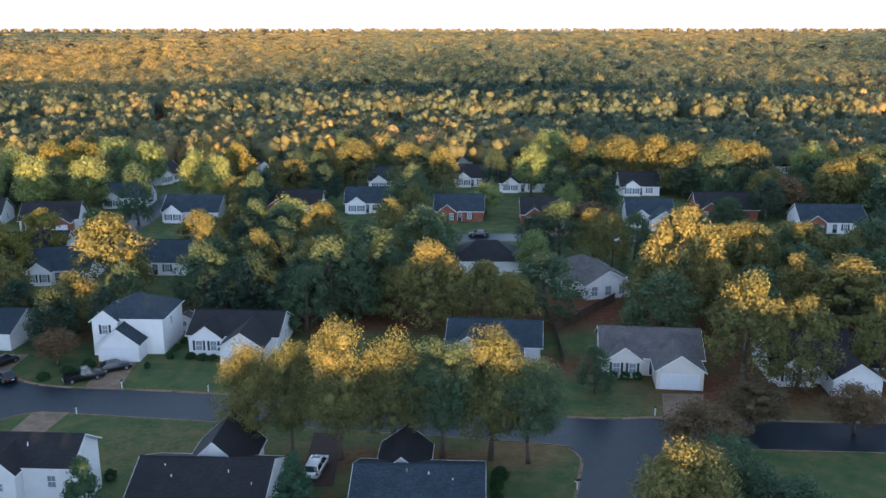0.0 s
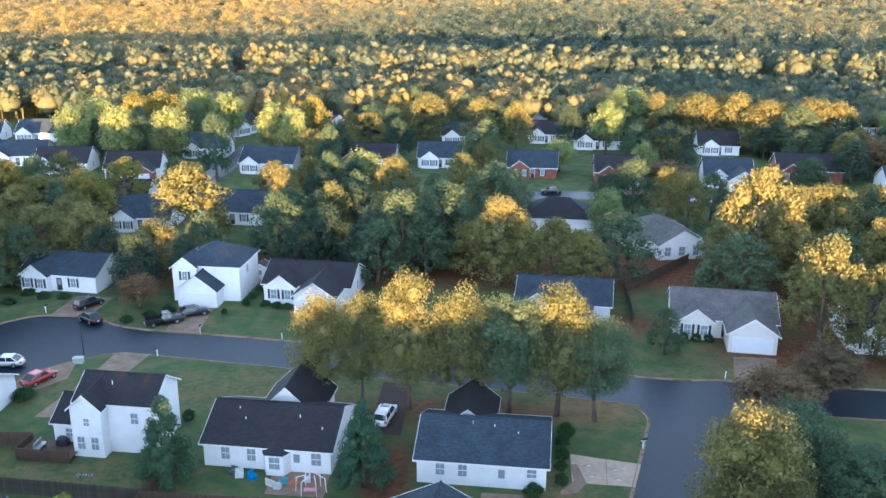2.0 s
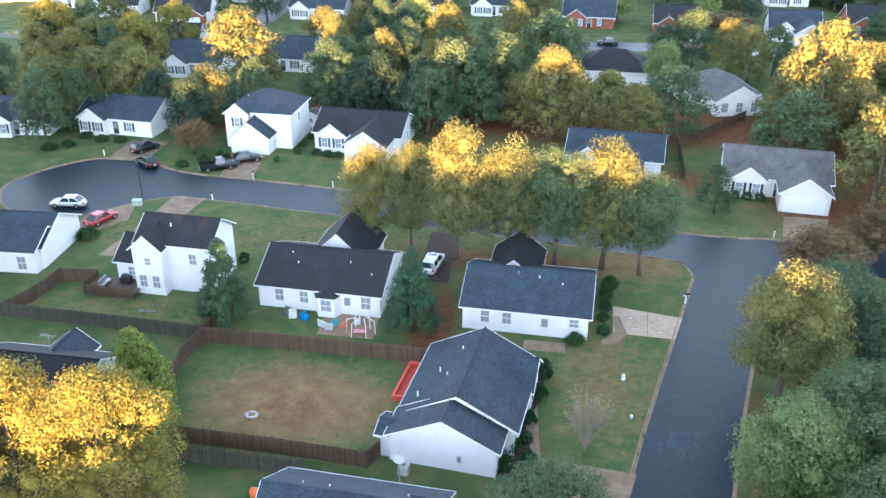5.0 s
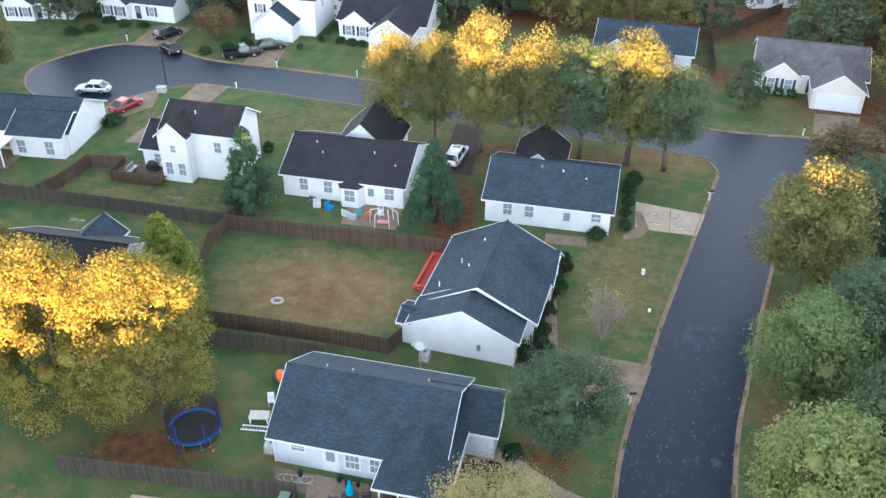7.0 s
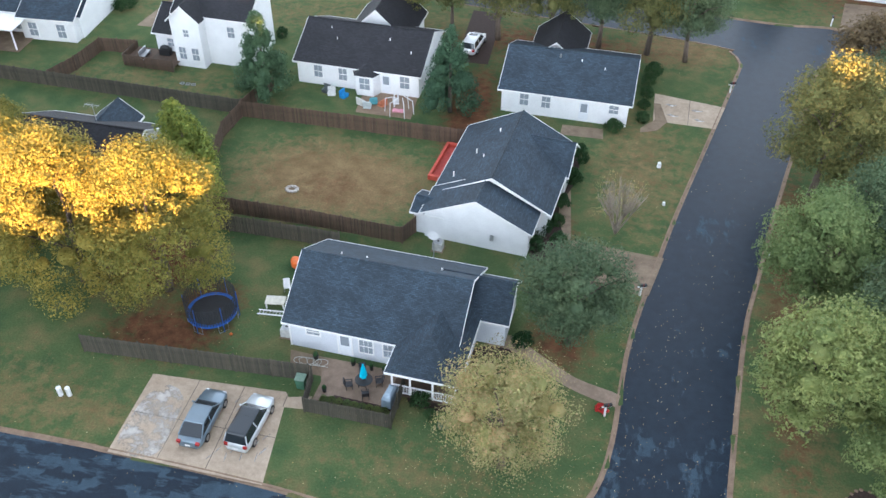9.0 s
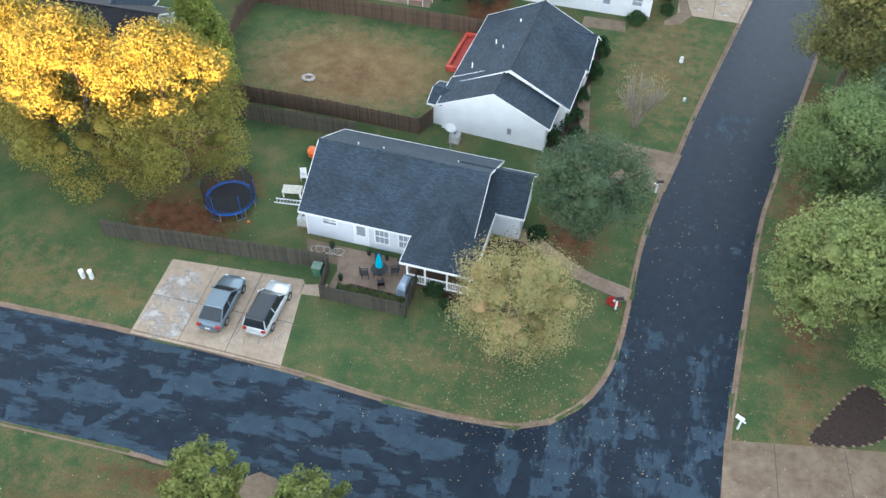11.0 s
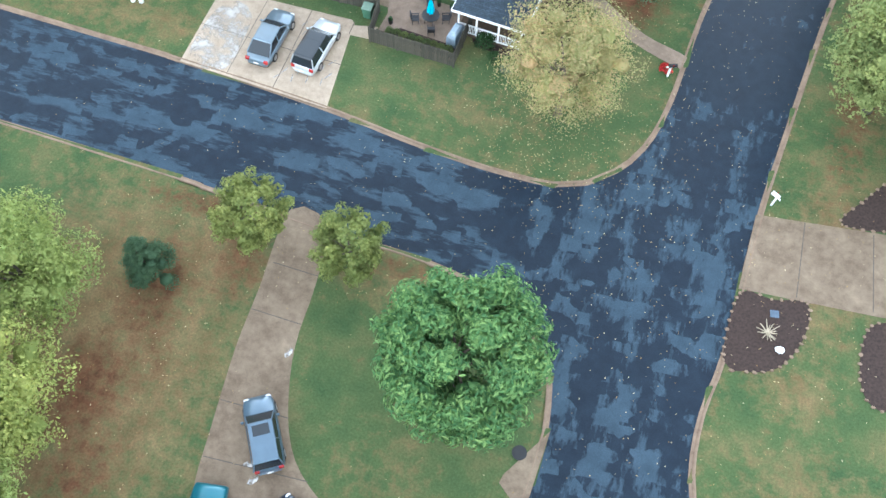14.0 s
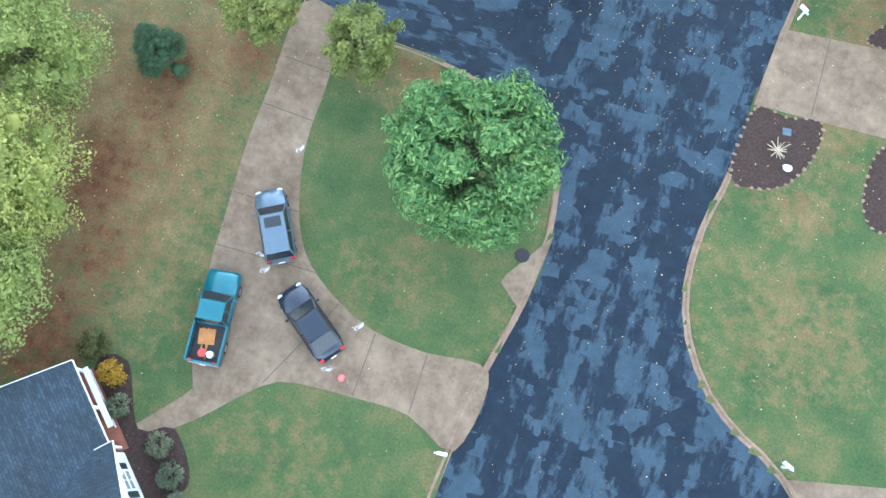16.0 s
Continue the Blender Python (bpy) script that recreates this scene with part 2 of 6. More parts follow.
L_OLIVE = foliage("leaves_olive", (0.08, 0.09, 0.038), (0.104, 0.107, 0.043), (0.138, 0.124, 0.05))
L_GOLD = foliage("leaves_gold", (0.1, 0.104, 0.03), (0.132, 0.126, 0.036), (0.17, 0.15, 0.04))
L_LIGHT = foliage("leaves_light_green", (0.1, 0.135, 0.056), (0.128, 0.163, 0.068), (0.158, 0.186, 0.08))
L_LIME = foliage("leaves_yellow_green", (0.14, 0.175, 0.058), (0.18, 0.215, 0.072), (0.225, 0.25, 0.088))
L_DARK = foliage("leaves_dark", (0.026, 0.045, 0.034), (0.033, 0.054, 0.04), (0.042, 0.064, 0.046))
L_PINE = foliage("needles_green", (0.034, 0.086, 0.038), (0.06, 0.126, 0.05), (0.125, 0.205, 0.078), 0.25)
# far leaf colours are muted and greyed to stand in for distance haze
L_FAR_HAZE = [foliage("far_" + k, *c) for k, c in (("green", ((.056, .075, .058), (.065, .085, .064), (.075, .095, .07))), ("olive", ((.085, .09, .052), (.098, .1, .056), (.11, .112, .06))), ("tan", ((.11, .1, .055), (.13, .115, .06), (.15, .128, .066))), ("gold", ((.14, .12, .045), (.18, .145, .05), (.22, .17, .06))), ("dark", ((.028, .042, .034), (.035, .052, .04), (.045, .06, .046))))]
# green needles yellowed and brightened to stand in for golden sun
L_SUNCONE = foliage("needles_green_sun_tint", (0.08, 0.115, 0.03), (0.12, 0.15, 0.036), (0.16, 0.18, 0.045), 0.25)
L_SPRUCE = foliage("needles_blue_green", (0.0303, 0.0585, 0.0358), (0.0385, 0.072, 0.044), (0.0485, 0.0856, 0.0515), 0.2)
L_CRAPE = foliage("leaves_yellow_olive", (0.125, 0.15, 0.05), (0.16, 0.185, 0.062), (0.2, 0.21, 0.075))
L_RUST = foliage("leaves_tan_rust", (0.175, 0.18, 0.078), (0.23, 0.212, 0.1), (0.31, 0.215, 0.13))
L_BROWN = foliage("leaves_brown", (0.08, 0.06, 0.0375), (0.1, 0.075, 0.045), (0.1182, 0.0864, 0.0518))
L_SHRUB = foliage("shrub_leaves", (0.018, 0.042, 0.018), (0.024, 0.052, 0.022), (0.0335, 0.0647, 0.0265), 0.15)


# ---- mesh building ----
class Geo:
    def __init__(self):
        self.v, self.f, self.uv = [], [], {}

    def add(self, vs, fs):
        n = len(self.v)
        self.v += [tuple(p) for p in vs]
        self.f += [tuple(i + n for i in q) for q in fs]
        return self

    def box(self, x0, x1, y0, y1, z0, z1, m=None):
        vs = [Vector((x, y, z)) for z in (z0, z1) for y in (y0, y1) for x in (x0, x1)]
        if m:
            vs = [m @ p for p in vs]
        return self.add(vs, [(0, 2, 3, 1), (4, 5, 7, 6), (0, 1, 5, 4), (2, 6, 7, 3), (0, 4, 6, 2), (1, 3, 7, 5)])

    def tube(self, p0, p1, r0, r1=None, n=8, caps=True):
        r1 = r0 if r1 is None else r1
        p0, p1 = Vector(p0), Vector(p1)
        q = (p1 - p0).to_track_quat("Z", "Y")
        vs = []
        for p, r in ((p0, r0), (p1, r1)):
            vs += [p + q @ Vector((math.cos(a) * r, math.sin(a) * r, 0)) for a in (2 * math.pi * i / n for i in range(n))]
        fs = [(i, (i + 1) % n, n + (i + 1) % n, n + i) for i in range(n)]
        if caps:
            fs += [tuple(range(n))[::-1], tuple(range(n, 2 * n))]
        return self.add(vs, fs)

    def path(self, pts, r, n=6):
        for a, b in zip(pts, pts[1:]):
            self.tube(a, b, r, r, n)
        return self

    def loft(self, rings, caps=True):
        n, vs, fs = len(rings[0]), [], []
        for r in rings:
            vs += r
        for k in range(len(rings) - 1):
            fs += [(k * n + i, k * n + (i + 1) % n, (k + 1) * n + (i + 1) % n, (k + 1) * n + i) for i in range(n)]
        if caps:
            fs += [tuple(range(n))[::-1], tuple(range((len(rings) - 1) * n, len(rings) * n))]
        return self.add(vs, fs)

    def prism(self, poly, z0, z1):
        n = len(poly)
        vs = [(x, y, z0) for x, y in poly] + [(x, y, z1) for x, y in poly]
        return self.add(vs, [tuple(range(n))[::-1], tuple(range(n, 2 * n))] + [(i, (i + 1) % n, n + (i + 1) % n, n + i) for i in range(n)])

    def ball(self, c, rx, ry, rz, n=10, k=6, jit=0.0, rnd=random):
        rings = []
        for j in range(1, k):
            a = math.pi * j / k
            rings.append([(c[0] + rx * math.sin(a) * math.cos(b) * (1 + jit * rnd.uniform(-1, 1)), c[1] + ry * math.sin(a) * math.sin(b) * (1 + jit * rnd.uniform(-1, 1)), c[2] - rz * math.cos(a)) for b in (2 * math.pi * i / n for i in range(n))])
        return self.loft(rings)

    def mesh(self, name, mat, smooth=False, uv=None):
        me = bpy.data.meshes.new(name)
        me.from_pydata(self.v, [], self.f)
        me.materials.append(mat)
        if smooth:
            me.polygons.foreach_set("use_smooth", [True] * len(me.polygons))
        if uv:
            lay = me.uv_layers.new(name="UVMap")
            co = [uv(Vector(self.v[i])) for q in self.f for i in q]
            lay.data.foreach_set("uv", [c for p in co for c in p])
        me.update()
        return me


def part(name, geo, mat, parent, label="", smooth=False, uv=None):
    ob = new(name, geo.mesh(name, mat, smooth, uv))
    ob.parent = parent
    return tagged(ob, label) if label else ob


def thing(name, m, label, category, group="", kind=""):
    ob = new(name)
    ob.empty_display_size = 0.3
    ob.matrix_basis = m
    return tagged(ob, label, category, group, kind)


def solid(name, geo, mat, label, category, m=None, kind="", group="", smooth=False):
    ob = new(name, geo.mesh(name, mat, smooth))
    if m:
        ob.matrix_basis = m
    return tagged(ob, label, category, group, kind)


def curve_pts(pts, step=1.0, closed=False):
    """Catmull-Rom through the points."""
    out, n = [], len(pts)
    P = lambda i: Vector(pts[i % n] if closed else pts[max(0, min(n - 1, i))])
    for i in range(n if closed else n - 1):
        a, b, c, d = P(i - 1), P(i), P(i + 1), P(i + 2)
        k = max(1, min(12, int((c - b).length / step)))
        for j in range(k):
            t = j / k
            out.append(0.5 * ((2 * b) + (c - a) * t + (2 * a - 5 * b + 4 * c - d) * t * t + (3 * b - a - 3 * c + d) * t ** 3))
    if not closed:
        out.append(P(n - 1))
    return out


# ---- streets ----
edge_n = [(-130, 31), (-40.4, 30.3), (-27.8, 30.1), (-17.4, 29.6), (-10.8, 28.9), (-5.8, 28.6), (-1.4, 28.8), (0.6, 29.6), (2.2, 31.1), (3.6, 33.5), (4.5, 37.6), (5.3, 47.1), (7.4, 57.5), (8.9, 64.2), (12.3, 77.9), (15.0, 89), (15.6, 92.1), (14.6, 94.8), (12.2, 96.1)]
edge_cul = [(-13.9, 100), (-46.4, 104.4), (-52, 104.6), (-56, 102), (-60, 97.5), (-66, 95.5), (-73, 98.5), (-76.5, 105), (-73.8, 111.5), (-68.9, 116.2), (-61.5, 116.4), (-53, 112.7), (-31.6, 110.4), (14.5, 103.2), (26.7, 102.9), (39.6, 102), (160, 96)]
edge_e = [(160, 88.5), (40, 94.5), (28, 95.2), (24.5, 93.5), (22.8, 90), (20.5, 80), (17.0, 65.9), (14.8, 56.1), (13.4, 49.5), (11.9, 36.9), (11.2, 29.7), (10.8, 21.3), (10.2, 17.2), (10.3, 13.6), (11.3, 10.6), (13.3, 8), (15.7, 6.4), (18.3, 5.1), (22, 1), (23, -6), (18, -15), (9, -17), (3, -12), (1.4, -5)]
edge_s = [(1.3, 0.2), (1.6, 4.7), (2.3, 9.2), (2.4, 13.4), (2.2, 14.8), (1.5, 17.4), (0, 19.1), (-3, 20.6), (-7.4, 21.4), (-14.6, 21.5), (-21.4, 21.8), (-35.4, 22.1), (-130, 22.8)]
ROAD = [(p.x, p.y) for p in curve_pts([Vector(p) for p in edge_n + edge_cul + edge_e + edge_s], 1.2, True)]
ROAD_Z = -0.1


def sheet(name, poly, z, mat, label, category, kind="structure", thick=0.0):
    if sum(a[0] * b[1] - b[0] * a[1] for a, b in zip(poly, list(poly[1:]) + list(poly[:1]))) < 0:
        poly = list(poly)[::-1]
    n, top = len(poly), z + thick
    vs = [(x, y, top) for x, y in poly]
    fs = []
    for a, b, c in tessellate_polygon([[Vector(v) for v in vs]]):
        up = (Vector(vs[b]) - Vector(vs[a])).cross(Vector(vs[c]) - Vector(vs[a])).z > 0
        fs.append((a, b, c) if up else (a, c, b))
    if thick:
        vs += [(x, y, z) for x, y in poly]
        fs += [(n + i, n + (i + 1) % n, (i + 1) % n, i) for i in range(n)]
    me = bpy.data.meshes.new(name)
    me.from_pydata(vs, [], fs)
    me.materials.append(mat)
    return tagged(new(name, me), label, category, "", kind)


sheet("road", ROAD, ROAD_Z, ASPHALT, "dark asphalt street with patchy black sealer", "road")

rp = np.array(ROAD)
rq = np.roll(rp, -1, axis=0)


def road_distance(xy):
    """Signed distance to the street's edge, negative on the asphalt."""
    best = np.full(len(xy), 1e9)
    inside = np.zeros(len(xy), bool)
    for a, b in zip(rp, rq):
        ab = b - a
        t = np.clip(((xy - a) @ ab) / max(ab @ ab, 1e-9), 0, 1)
        best = np.minimum(best, np.hypot(*(xy - a - t[:, None] * ab).T))
        if a[1] != b[1]:
            c = (a[1] > xy[:, 1]) != (b[1] > xy[:, 1])
            inside ^= c & (xy[:, 0] < a[0] + (xy[:, 1] - a[1]) * ab[0] / ab[1])
    return np.where(inside, -best, best)


def kerb(name, pts, side):
    """A rolled concrete kerb swept along the street's edge."""
    g, rings = Geo(), []
    for i, p in enumerate(pts):
        a, b = Vector(pts[max(0, i - 1)]), Vector(pts[min(len(pts) - 1, i + 1)])
        d = (b - a).normalized()
        n = Vector((d.y, -d.x)) * side
        prof = [(-0.02, -0.2), (-0.02, ROAD_Z + 0.012), (0.14, ROAD_Z + 0.03), (0.2, 0.0), (0.28, 0.03), (0.34, 0.02), (0.34, -0.2)]
        rings.append([(p[0] + n.x * u, p[1] + n.y * u, z) for u, z in prof])
    g.loft(rings)
    return solid(name, g, KERB, "tan concrete rolled kerb along the street", "kerb", None, "structure")


area = sum(a[0] * b[1] - b[0] * a[1] for a, b in zip(ROAD, ROAD[1:]))
kerb("kerb", ROAD + ROAD[:1], 1 if area > 0 else -1)

# ---- ground: one sheet to the horizon ----
def axis_steps(a, b, fine, far):
    core = list(np.arange(a, b, fine))
    up, lo, s = [b], [], fine
    while up[-1] < far:
        s *= 1.22
        up.append(up[-1] + s)
    s, q = fine, a
    while q > -far:
        s *= 1.22
        q -= s
        lo.append(q)
    return np.array(lo[::-1] + core + up)


gx, gy = axis_steps(-80, 45, 0.6, 4500), axis_steps(-25, 125, 0.6, 4500)
GX, GY = np.meshgrid(gx, gy)
xy = np.stack([GX.ravel(), GY.ravel()], 1)
dist = road_distance(xy)
gz = np.where(dist < 0.15, -0.2, 0.0)
# cover: red = dry grass, green = bare soil and leaf litter; spots (x, y, rx, ry, amount)
DRY = [(-22, 62, 10, 6.5, .8), (-24, 67, 6, 2, .5), (-24, 9, 10, 14, .62), (-20, 17, 5, 4, .6), (-7, 19, 5, 2, .5), (16, 30, 3, 9, .5), (17, 48, 2.5, 12, .6), (7, 66, 4, 7, .35), (-36, 33, 7, 3, .35), (-30, 33, 7, 1.5, .4), (-8, 33, 8, 3, .25), (17, 13, 6, 5, .35), (15, 20, 3, 2, .45), (-6, 8, 4, 3, .25), (-7, -3, 6, 3, .25), (9, 94, 7, 5, .6), (-30, 99, 12, 3, .3), (40, 106, 20, 6, .5), (-50, 94, 12, 5, .3), (-25, 94, 30, 6, .35), (-45, 75, 15, 4, .3), (5, 70, 5, 12, .45), (-40, 34, 14, 4, .3)]
SOIL = [(-22, 14, 2.4, 4, .44), (-23, 7.5, 2.6, 3.8, .55), (-21, 3.5, 2.0, 3, .45), (-22, -2, 3.0, 4, .55), (-20.5, 10, 1.6, 2.2, .3), (-18, 18, 2, 3, .4), (-21, 20.5, 5, .9, .5), (-9, 20.3, 4, .8, .4), (-29, 41, 5, 3, .7), (-27, 45, 3, 2.5, .6), (-33, 48, 5, 5, .6), (-12, 76, 2.5, 10, .75), (-14, 90, 4, 4, .5), (-5, 92, 12, 4, .6), (16, 45, 1.6, 12, .4), (18, 62, 3, 12, .5), (0, 46, 2.6, 3.4, .6), (-1, 54, 1.6, 8, .6), (40, 112, 16, 8, .7), (-22, 61, 4, 3, .3), (10, 120, 20, 6, .6), (-60, 140, 60, 10, .8), (0, 145, 60, 12, .8), (60, 130, 30, 25, .8)]
cover = np.zeros((len(xy), 4), np.float32)
cover[:, 3] = 1
for ch, spots in ((0, DRY), (1, SOIL)):
    for x, y, a, b, k in spots:
        cover[:, ch] = np.maximum(cover[:, ch], k * np.exp(-(((xy[:, 0] - x) / a) ** 2 + ((xy[:, 1] - y) / b) ** 2) ** 1.3))
cover[:, :2] *= 1.3
cover[:, 0] = np.maximum(cover[:, 0], np.where((dist > 0) & (dist < 2.5), 0.35 - 0.12 * dist, 0))
far_soil = np.clip((np.hypot(xy[:, 0], xy[:, 1] - 60) - 300) / 100, 0, 0.7)
cover[:, 1] = np.maximum(cover[:, 1], far_soil)
nx = len(gx)
me = bpy.data.meshes.new("ground")
me.vertices.add(len(xy))
me.vertices.foreach_set("co", np.column_stack([xy, gz]).ravel())
ii = (np.arange(len(gy) - 1)[:, None] * nx + np.arange(nx - 1)[None]).ravel()
quads = np.stack([ii, ii + 1, ii + nx + 1, ii + nx], 1)
me.loops.add(quads.size)
me.loops.foreach_set("vertex_index", quads.ravel())
me.polygons.add(len(quads))
me.polygons.foreach_set("loop_start", np.arange(0, quads.size, 4))
att = me.color_attributes.new("cover", "FLOAT_COLOR", "POINT")
att.data.foreach_set("color", cover.ravel())
me.update(calc_edges=True)
me.validate()
me.materials.append(LAWN)
tagged(new("ground", me), "autumn lawn of green and dry grass with bare red soil", "ground", "", "structure")

# ---- houses ----
def roof_uv(axis):
    return (lambda p: (p.x, p.z * 2.3)) if axis == "x" else (lambda p: (p.y, p.z * 2.3))


def slab(g, a, b, c, d, t=0.14):
    """A roof slope: eave a-b, ridge d-c, of thickness t."""
    a, b, c, d = (Vector(p) for p in (a, b, c, d))
    up = Vector((0, 0, t))
    g.add([a, b, c, d, a + up, b + up, c + up, d + up], [(3, 2, 1, 0), (4, 5, 6, 7), (0, 1, 5, 4), (1, 2, 6, 5), (2, 3, 7, 6), (3, 0, 4, 7)])


def gable(h, x0, x1, y0, y1, z, rise, axis, wall, roof, over=0.35, base=0.0, rake=None):
    """A house block with a gabled roof, its ridge along axis."""
    rake = over if rake is None else rake
    g = Geo().box(x0, x1, y0, y1, base, z)
    xm, ym, top = (x0 + x1) / 2, (y0 + y1) / 2, z + rise
    if axis == "x":
        for x, o in ((x0, 1), (x1, -1)):
            g.add([(x, y0, z), (x, y1, z), (x, ym, top), (x + o * .2, y0, z), (x + o * .2, y1, z), (x + o * .2, ym, top)], [(0, 1, 2), (3, 5, 4), (0, 2, 5, 3), (1, 4, 5, 2)])
        k = rise / ((y1 - y0) / 2)
        sl = [((x0 - rake, y0 - over, z - over * k), (x1 + rake, y0 - over, z - over * k), (x1 + rake, ym, top), (x0 - rake, ym, top)), ((x1 + rake, y1 + over, z - over * k), (x0 - rake, y1 + over, z - over * k), (x0 - rake, ym, top), (x1 + rake, ym, top))]
        ridge = ((x0 - rake, ym, top + .15), (x1 + rake, ym, top + .15))
    else:
        for y, o in ((y0, 1), (y1, -1)):
            g.add([(x0, y, z), (x1, y, z), (xm, y, top), (x0, y + o * .2, z), (x1, y + o * .2, z), (xm, y + o * .2, top)], [(0, 2, 1), (3, 4, 5), (0, 3, 5, 2), (1, 2, 5, 4)])
        k = rise / ((x1 - x0) / 2)
        sl = [((x0 - over, y1 + rake, z - over * k), (x0 - over, y0 - rake, z - over * k), (xm, y0 - rake, top), (xm, y1 + rake, top)), ((x1 + over, y0 - rake, z - over * k), (x1 + over, y1 + rake, z - over * k), (xm, y1 + rake, top), (xm, y0 - rake, top))]
        ridge = ((xm, y0 - rake, top + .15), (xm, y1 + rake, top + .15))
    part("wall", g, wall, h)
    for q in sl:
        s = Geo()
        slab(s, *q)
        part("roof_slope", s, roof, h, "", False, roof_uv(axis))
        f = Geo()
        a, b, c, d = (Vector(p) for p in q)
        for p, r in ((a, b), (b, c), (d, a)):
            dirn = (r - p).normalized()
            out = dirn.cross(Vector((0, 0, 1))).normalized() * 0.03
            vs = [p, r, r + Vector((0, 0, .17)), p + Vector((0, 0, .17))]
            f.add([v + out for v in vs] + [v - out * .2 for v in vs], [(0, 1, 2, 3), (7, 6, 5, 4), (0, 4, 5, 1), (1, 5, 6, 2), (2, 6, 7, 3), (3, 7, 4, 0)])
        part("fascia", f, TRIM, h, "white painted fascia board")
    part("ridge_cap", Geo().tube(*ridge, .09, .09, 6), roof, h, "", False, roof_uv(axis))


def hip(h, x0, x1, y0, y1, z, rise, wall, roof, over=0.35, base=0.0):
    """A block with a hipped roof."""
    if wall:
        part("wall", Geo().box(x0, x1, y0, y1, base, z), wall, h)
    X0, X1, Y0, Y1 = x0 - over, x1 + over, y0 - over, y1 + over
    w, d = X1 - X0, Y1 - Y0
    e = min(w, d) / 2
    ze = z - 0.12
    r0, r1 = ((X0 + e, (Y0 + Y1) / 2, z + rise), (X1 - e, (Y0 + Y1) / 2, z + rise)) if w >= d else (((X0 + X1) / 2, Y0 + e, z + rise), ((X0 + X1) / 2, Y1 - e, z + rise))
    c = [(X0, Y0, ze), (X1, Y0, ze), (X1, Y1, ze), (X0, Y1, ze)]
    if w >= d:
        faces = [([c[0], c[1], r1, r0], "x"), ([c[2], c[3], r0, r1], "x"), ([c[1], c[2], r1], "y"), ([c[3], c[0], r0], "y")]
    else:
        faces = [([c[0], c[1], r0], "x"), ([c[2], c[3], r1], "x"), ([c[1], c[2], r1, r0], "y"), ([c[3], c[0], r0, r1], "y")]
    for q, ax in faces:
        g = Geo()
        n = len(q)
        lo = [Vector(p) for p in q]
        g.add(lo + [p + Vector((0, 0, .14)) for p in lo], [tuple(range(n))[::-1], tuple(range(n, 2 * n))] + [(i, (i + 1) % n, n + (i + 1) % n, n + i) for i in range(n)])
        part("roof_slope", g, roof, h, "", False, roof_uv(ax))
    f = Geo()
    f.box(X0 - .03, X1 + .03, Y0 - .03, Y0 + .02, ze - .04, ze + .15).box(X0 - .03, X1 + .03, Y1 - .02, Y1 + .03, ze - .04, ze + .15)
    f.box(X0 - .03, X0 + .02, Y0, Y1, ze - .04, ze + .15).box(X1 - .02, X1 + .03, Y0, Y1, ze - .04, ze + .15)
    part("fascia", f, TRIM, h, "white painted fascia board")


FACE = {"-y": 0, "+x": 90, "+y": 180, "-x": -90}


def window(h, x, y, z, face, w=0.9, t=1.4, shutter=None, bars=1):
    """A white sash window on a wall, with optional shutters."""
    m = pose(x, y, z, 0, 0, FACE[face])
    o = new("window")
    o.matrix_basis = m
    o.parent = h
    fr = Geo()
    for a, b, c, d in ((-w / 2 - .09, w / 2 + .09, -.11, 0), (-w / 2 - .09, w / 2 + .09, t, t + .1), (-w / 2 - .09, -w / 2, 0, t), (w / 2, w / 2 + .09, 0, t), (-w / 2, w / 2, t / 2 - .03, t / 2 + .03)):
        fr.box(a, b, -.07, .02, c, d)
    for i in range(bars):
        xx = -w / 2 + w * (i + 1) / (bars + 1)
        fr.box(xx - .015, xx + .015, -.045, .02, 0, t)
    part("frame", fr, TRIM, o)
    part("pane", Geo().box(-w / 2, w / 2, -.025, .01, 0, t), GLASS, o, "glass pane with pale sky reflection in its colour")
    if shutter:
        for s in (-1, 1):
            g = Geo()
            cx = s * (w / 2 + .3)
            g.box(cx - .17, cx + .17, -.05, .01, -.05, t + .05)
            for i in range(8):
                zz = i * t / 8 + .05
                g.box(cx - .13, cx + .13, -.065, -.04, zz, zz + t / 14)
            part("shutter", g, shutter, o, "dark louvred shutter")
    return o


def garage_door(h, x, y, face, w=4.9, t=2.15):
    o = new("garage_door")
    o.matrix_basis = pose(x, y, 0, 0, 0, FACE[face])
    o.parent = h
    part("frame", Geo().box(-w / 2 - .12, -w / 2, -.06, .02, 0, t + .12).box(w / 2, w / 2 + .12, -.06, .02, 0, t + .12).box(-w / 2, w / 2, -.06, .02, t, t + .12), TRIM, o)
    for i in range(4):
        g = Geo().box(-w / 2, w / 2, -.03, .02, i * t / 4 + .008, (i + 1) * t / 4 - .008)
        for j in range(8):
            a = -w / 2 + w * (j + .12) / 8
            g.box(a, a + w / 8 * .76, -.045, -.02, i * t / 4 + .09, (i + 1) * t / 4 - .09)
        part("panel", g, DOORW, o)
    return o


def entry_door(h, x, y, face, w=.95, t=2.05, mat=None):
    o = new("door")
    o.matrix_basis = pose(x, y, 0.15, 0, 0, FACE[face])
    o.parent = h
    part("frame", Geo().box(-w / 2 - .1, -w / 2, -.06, .02, 0, t + .1).box(w / 2, w / 2 + .1, -.06, .02, 0, t + .1).box(-w / 2, w / 2, -.06, .02, t, t + .1), TRIM, o)
    part("leaf", Geo().box(-w / 2, w / 2, -.03, .02, 0, t), mat or DOORW, o)
    part("pane", Geo().box(-w / 2 + .15, w / 2 - .15, -.04, -.02, t * .45, t - .2), GLASS, o)
    return o


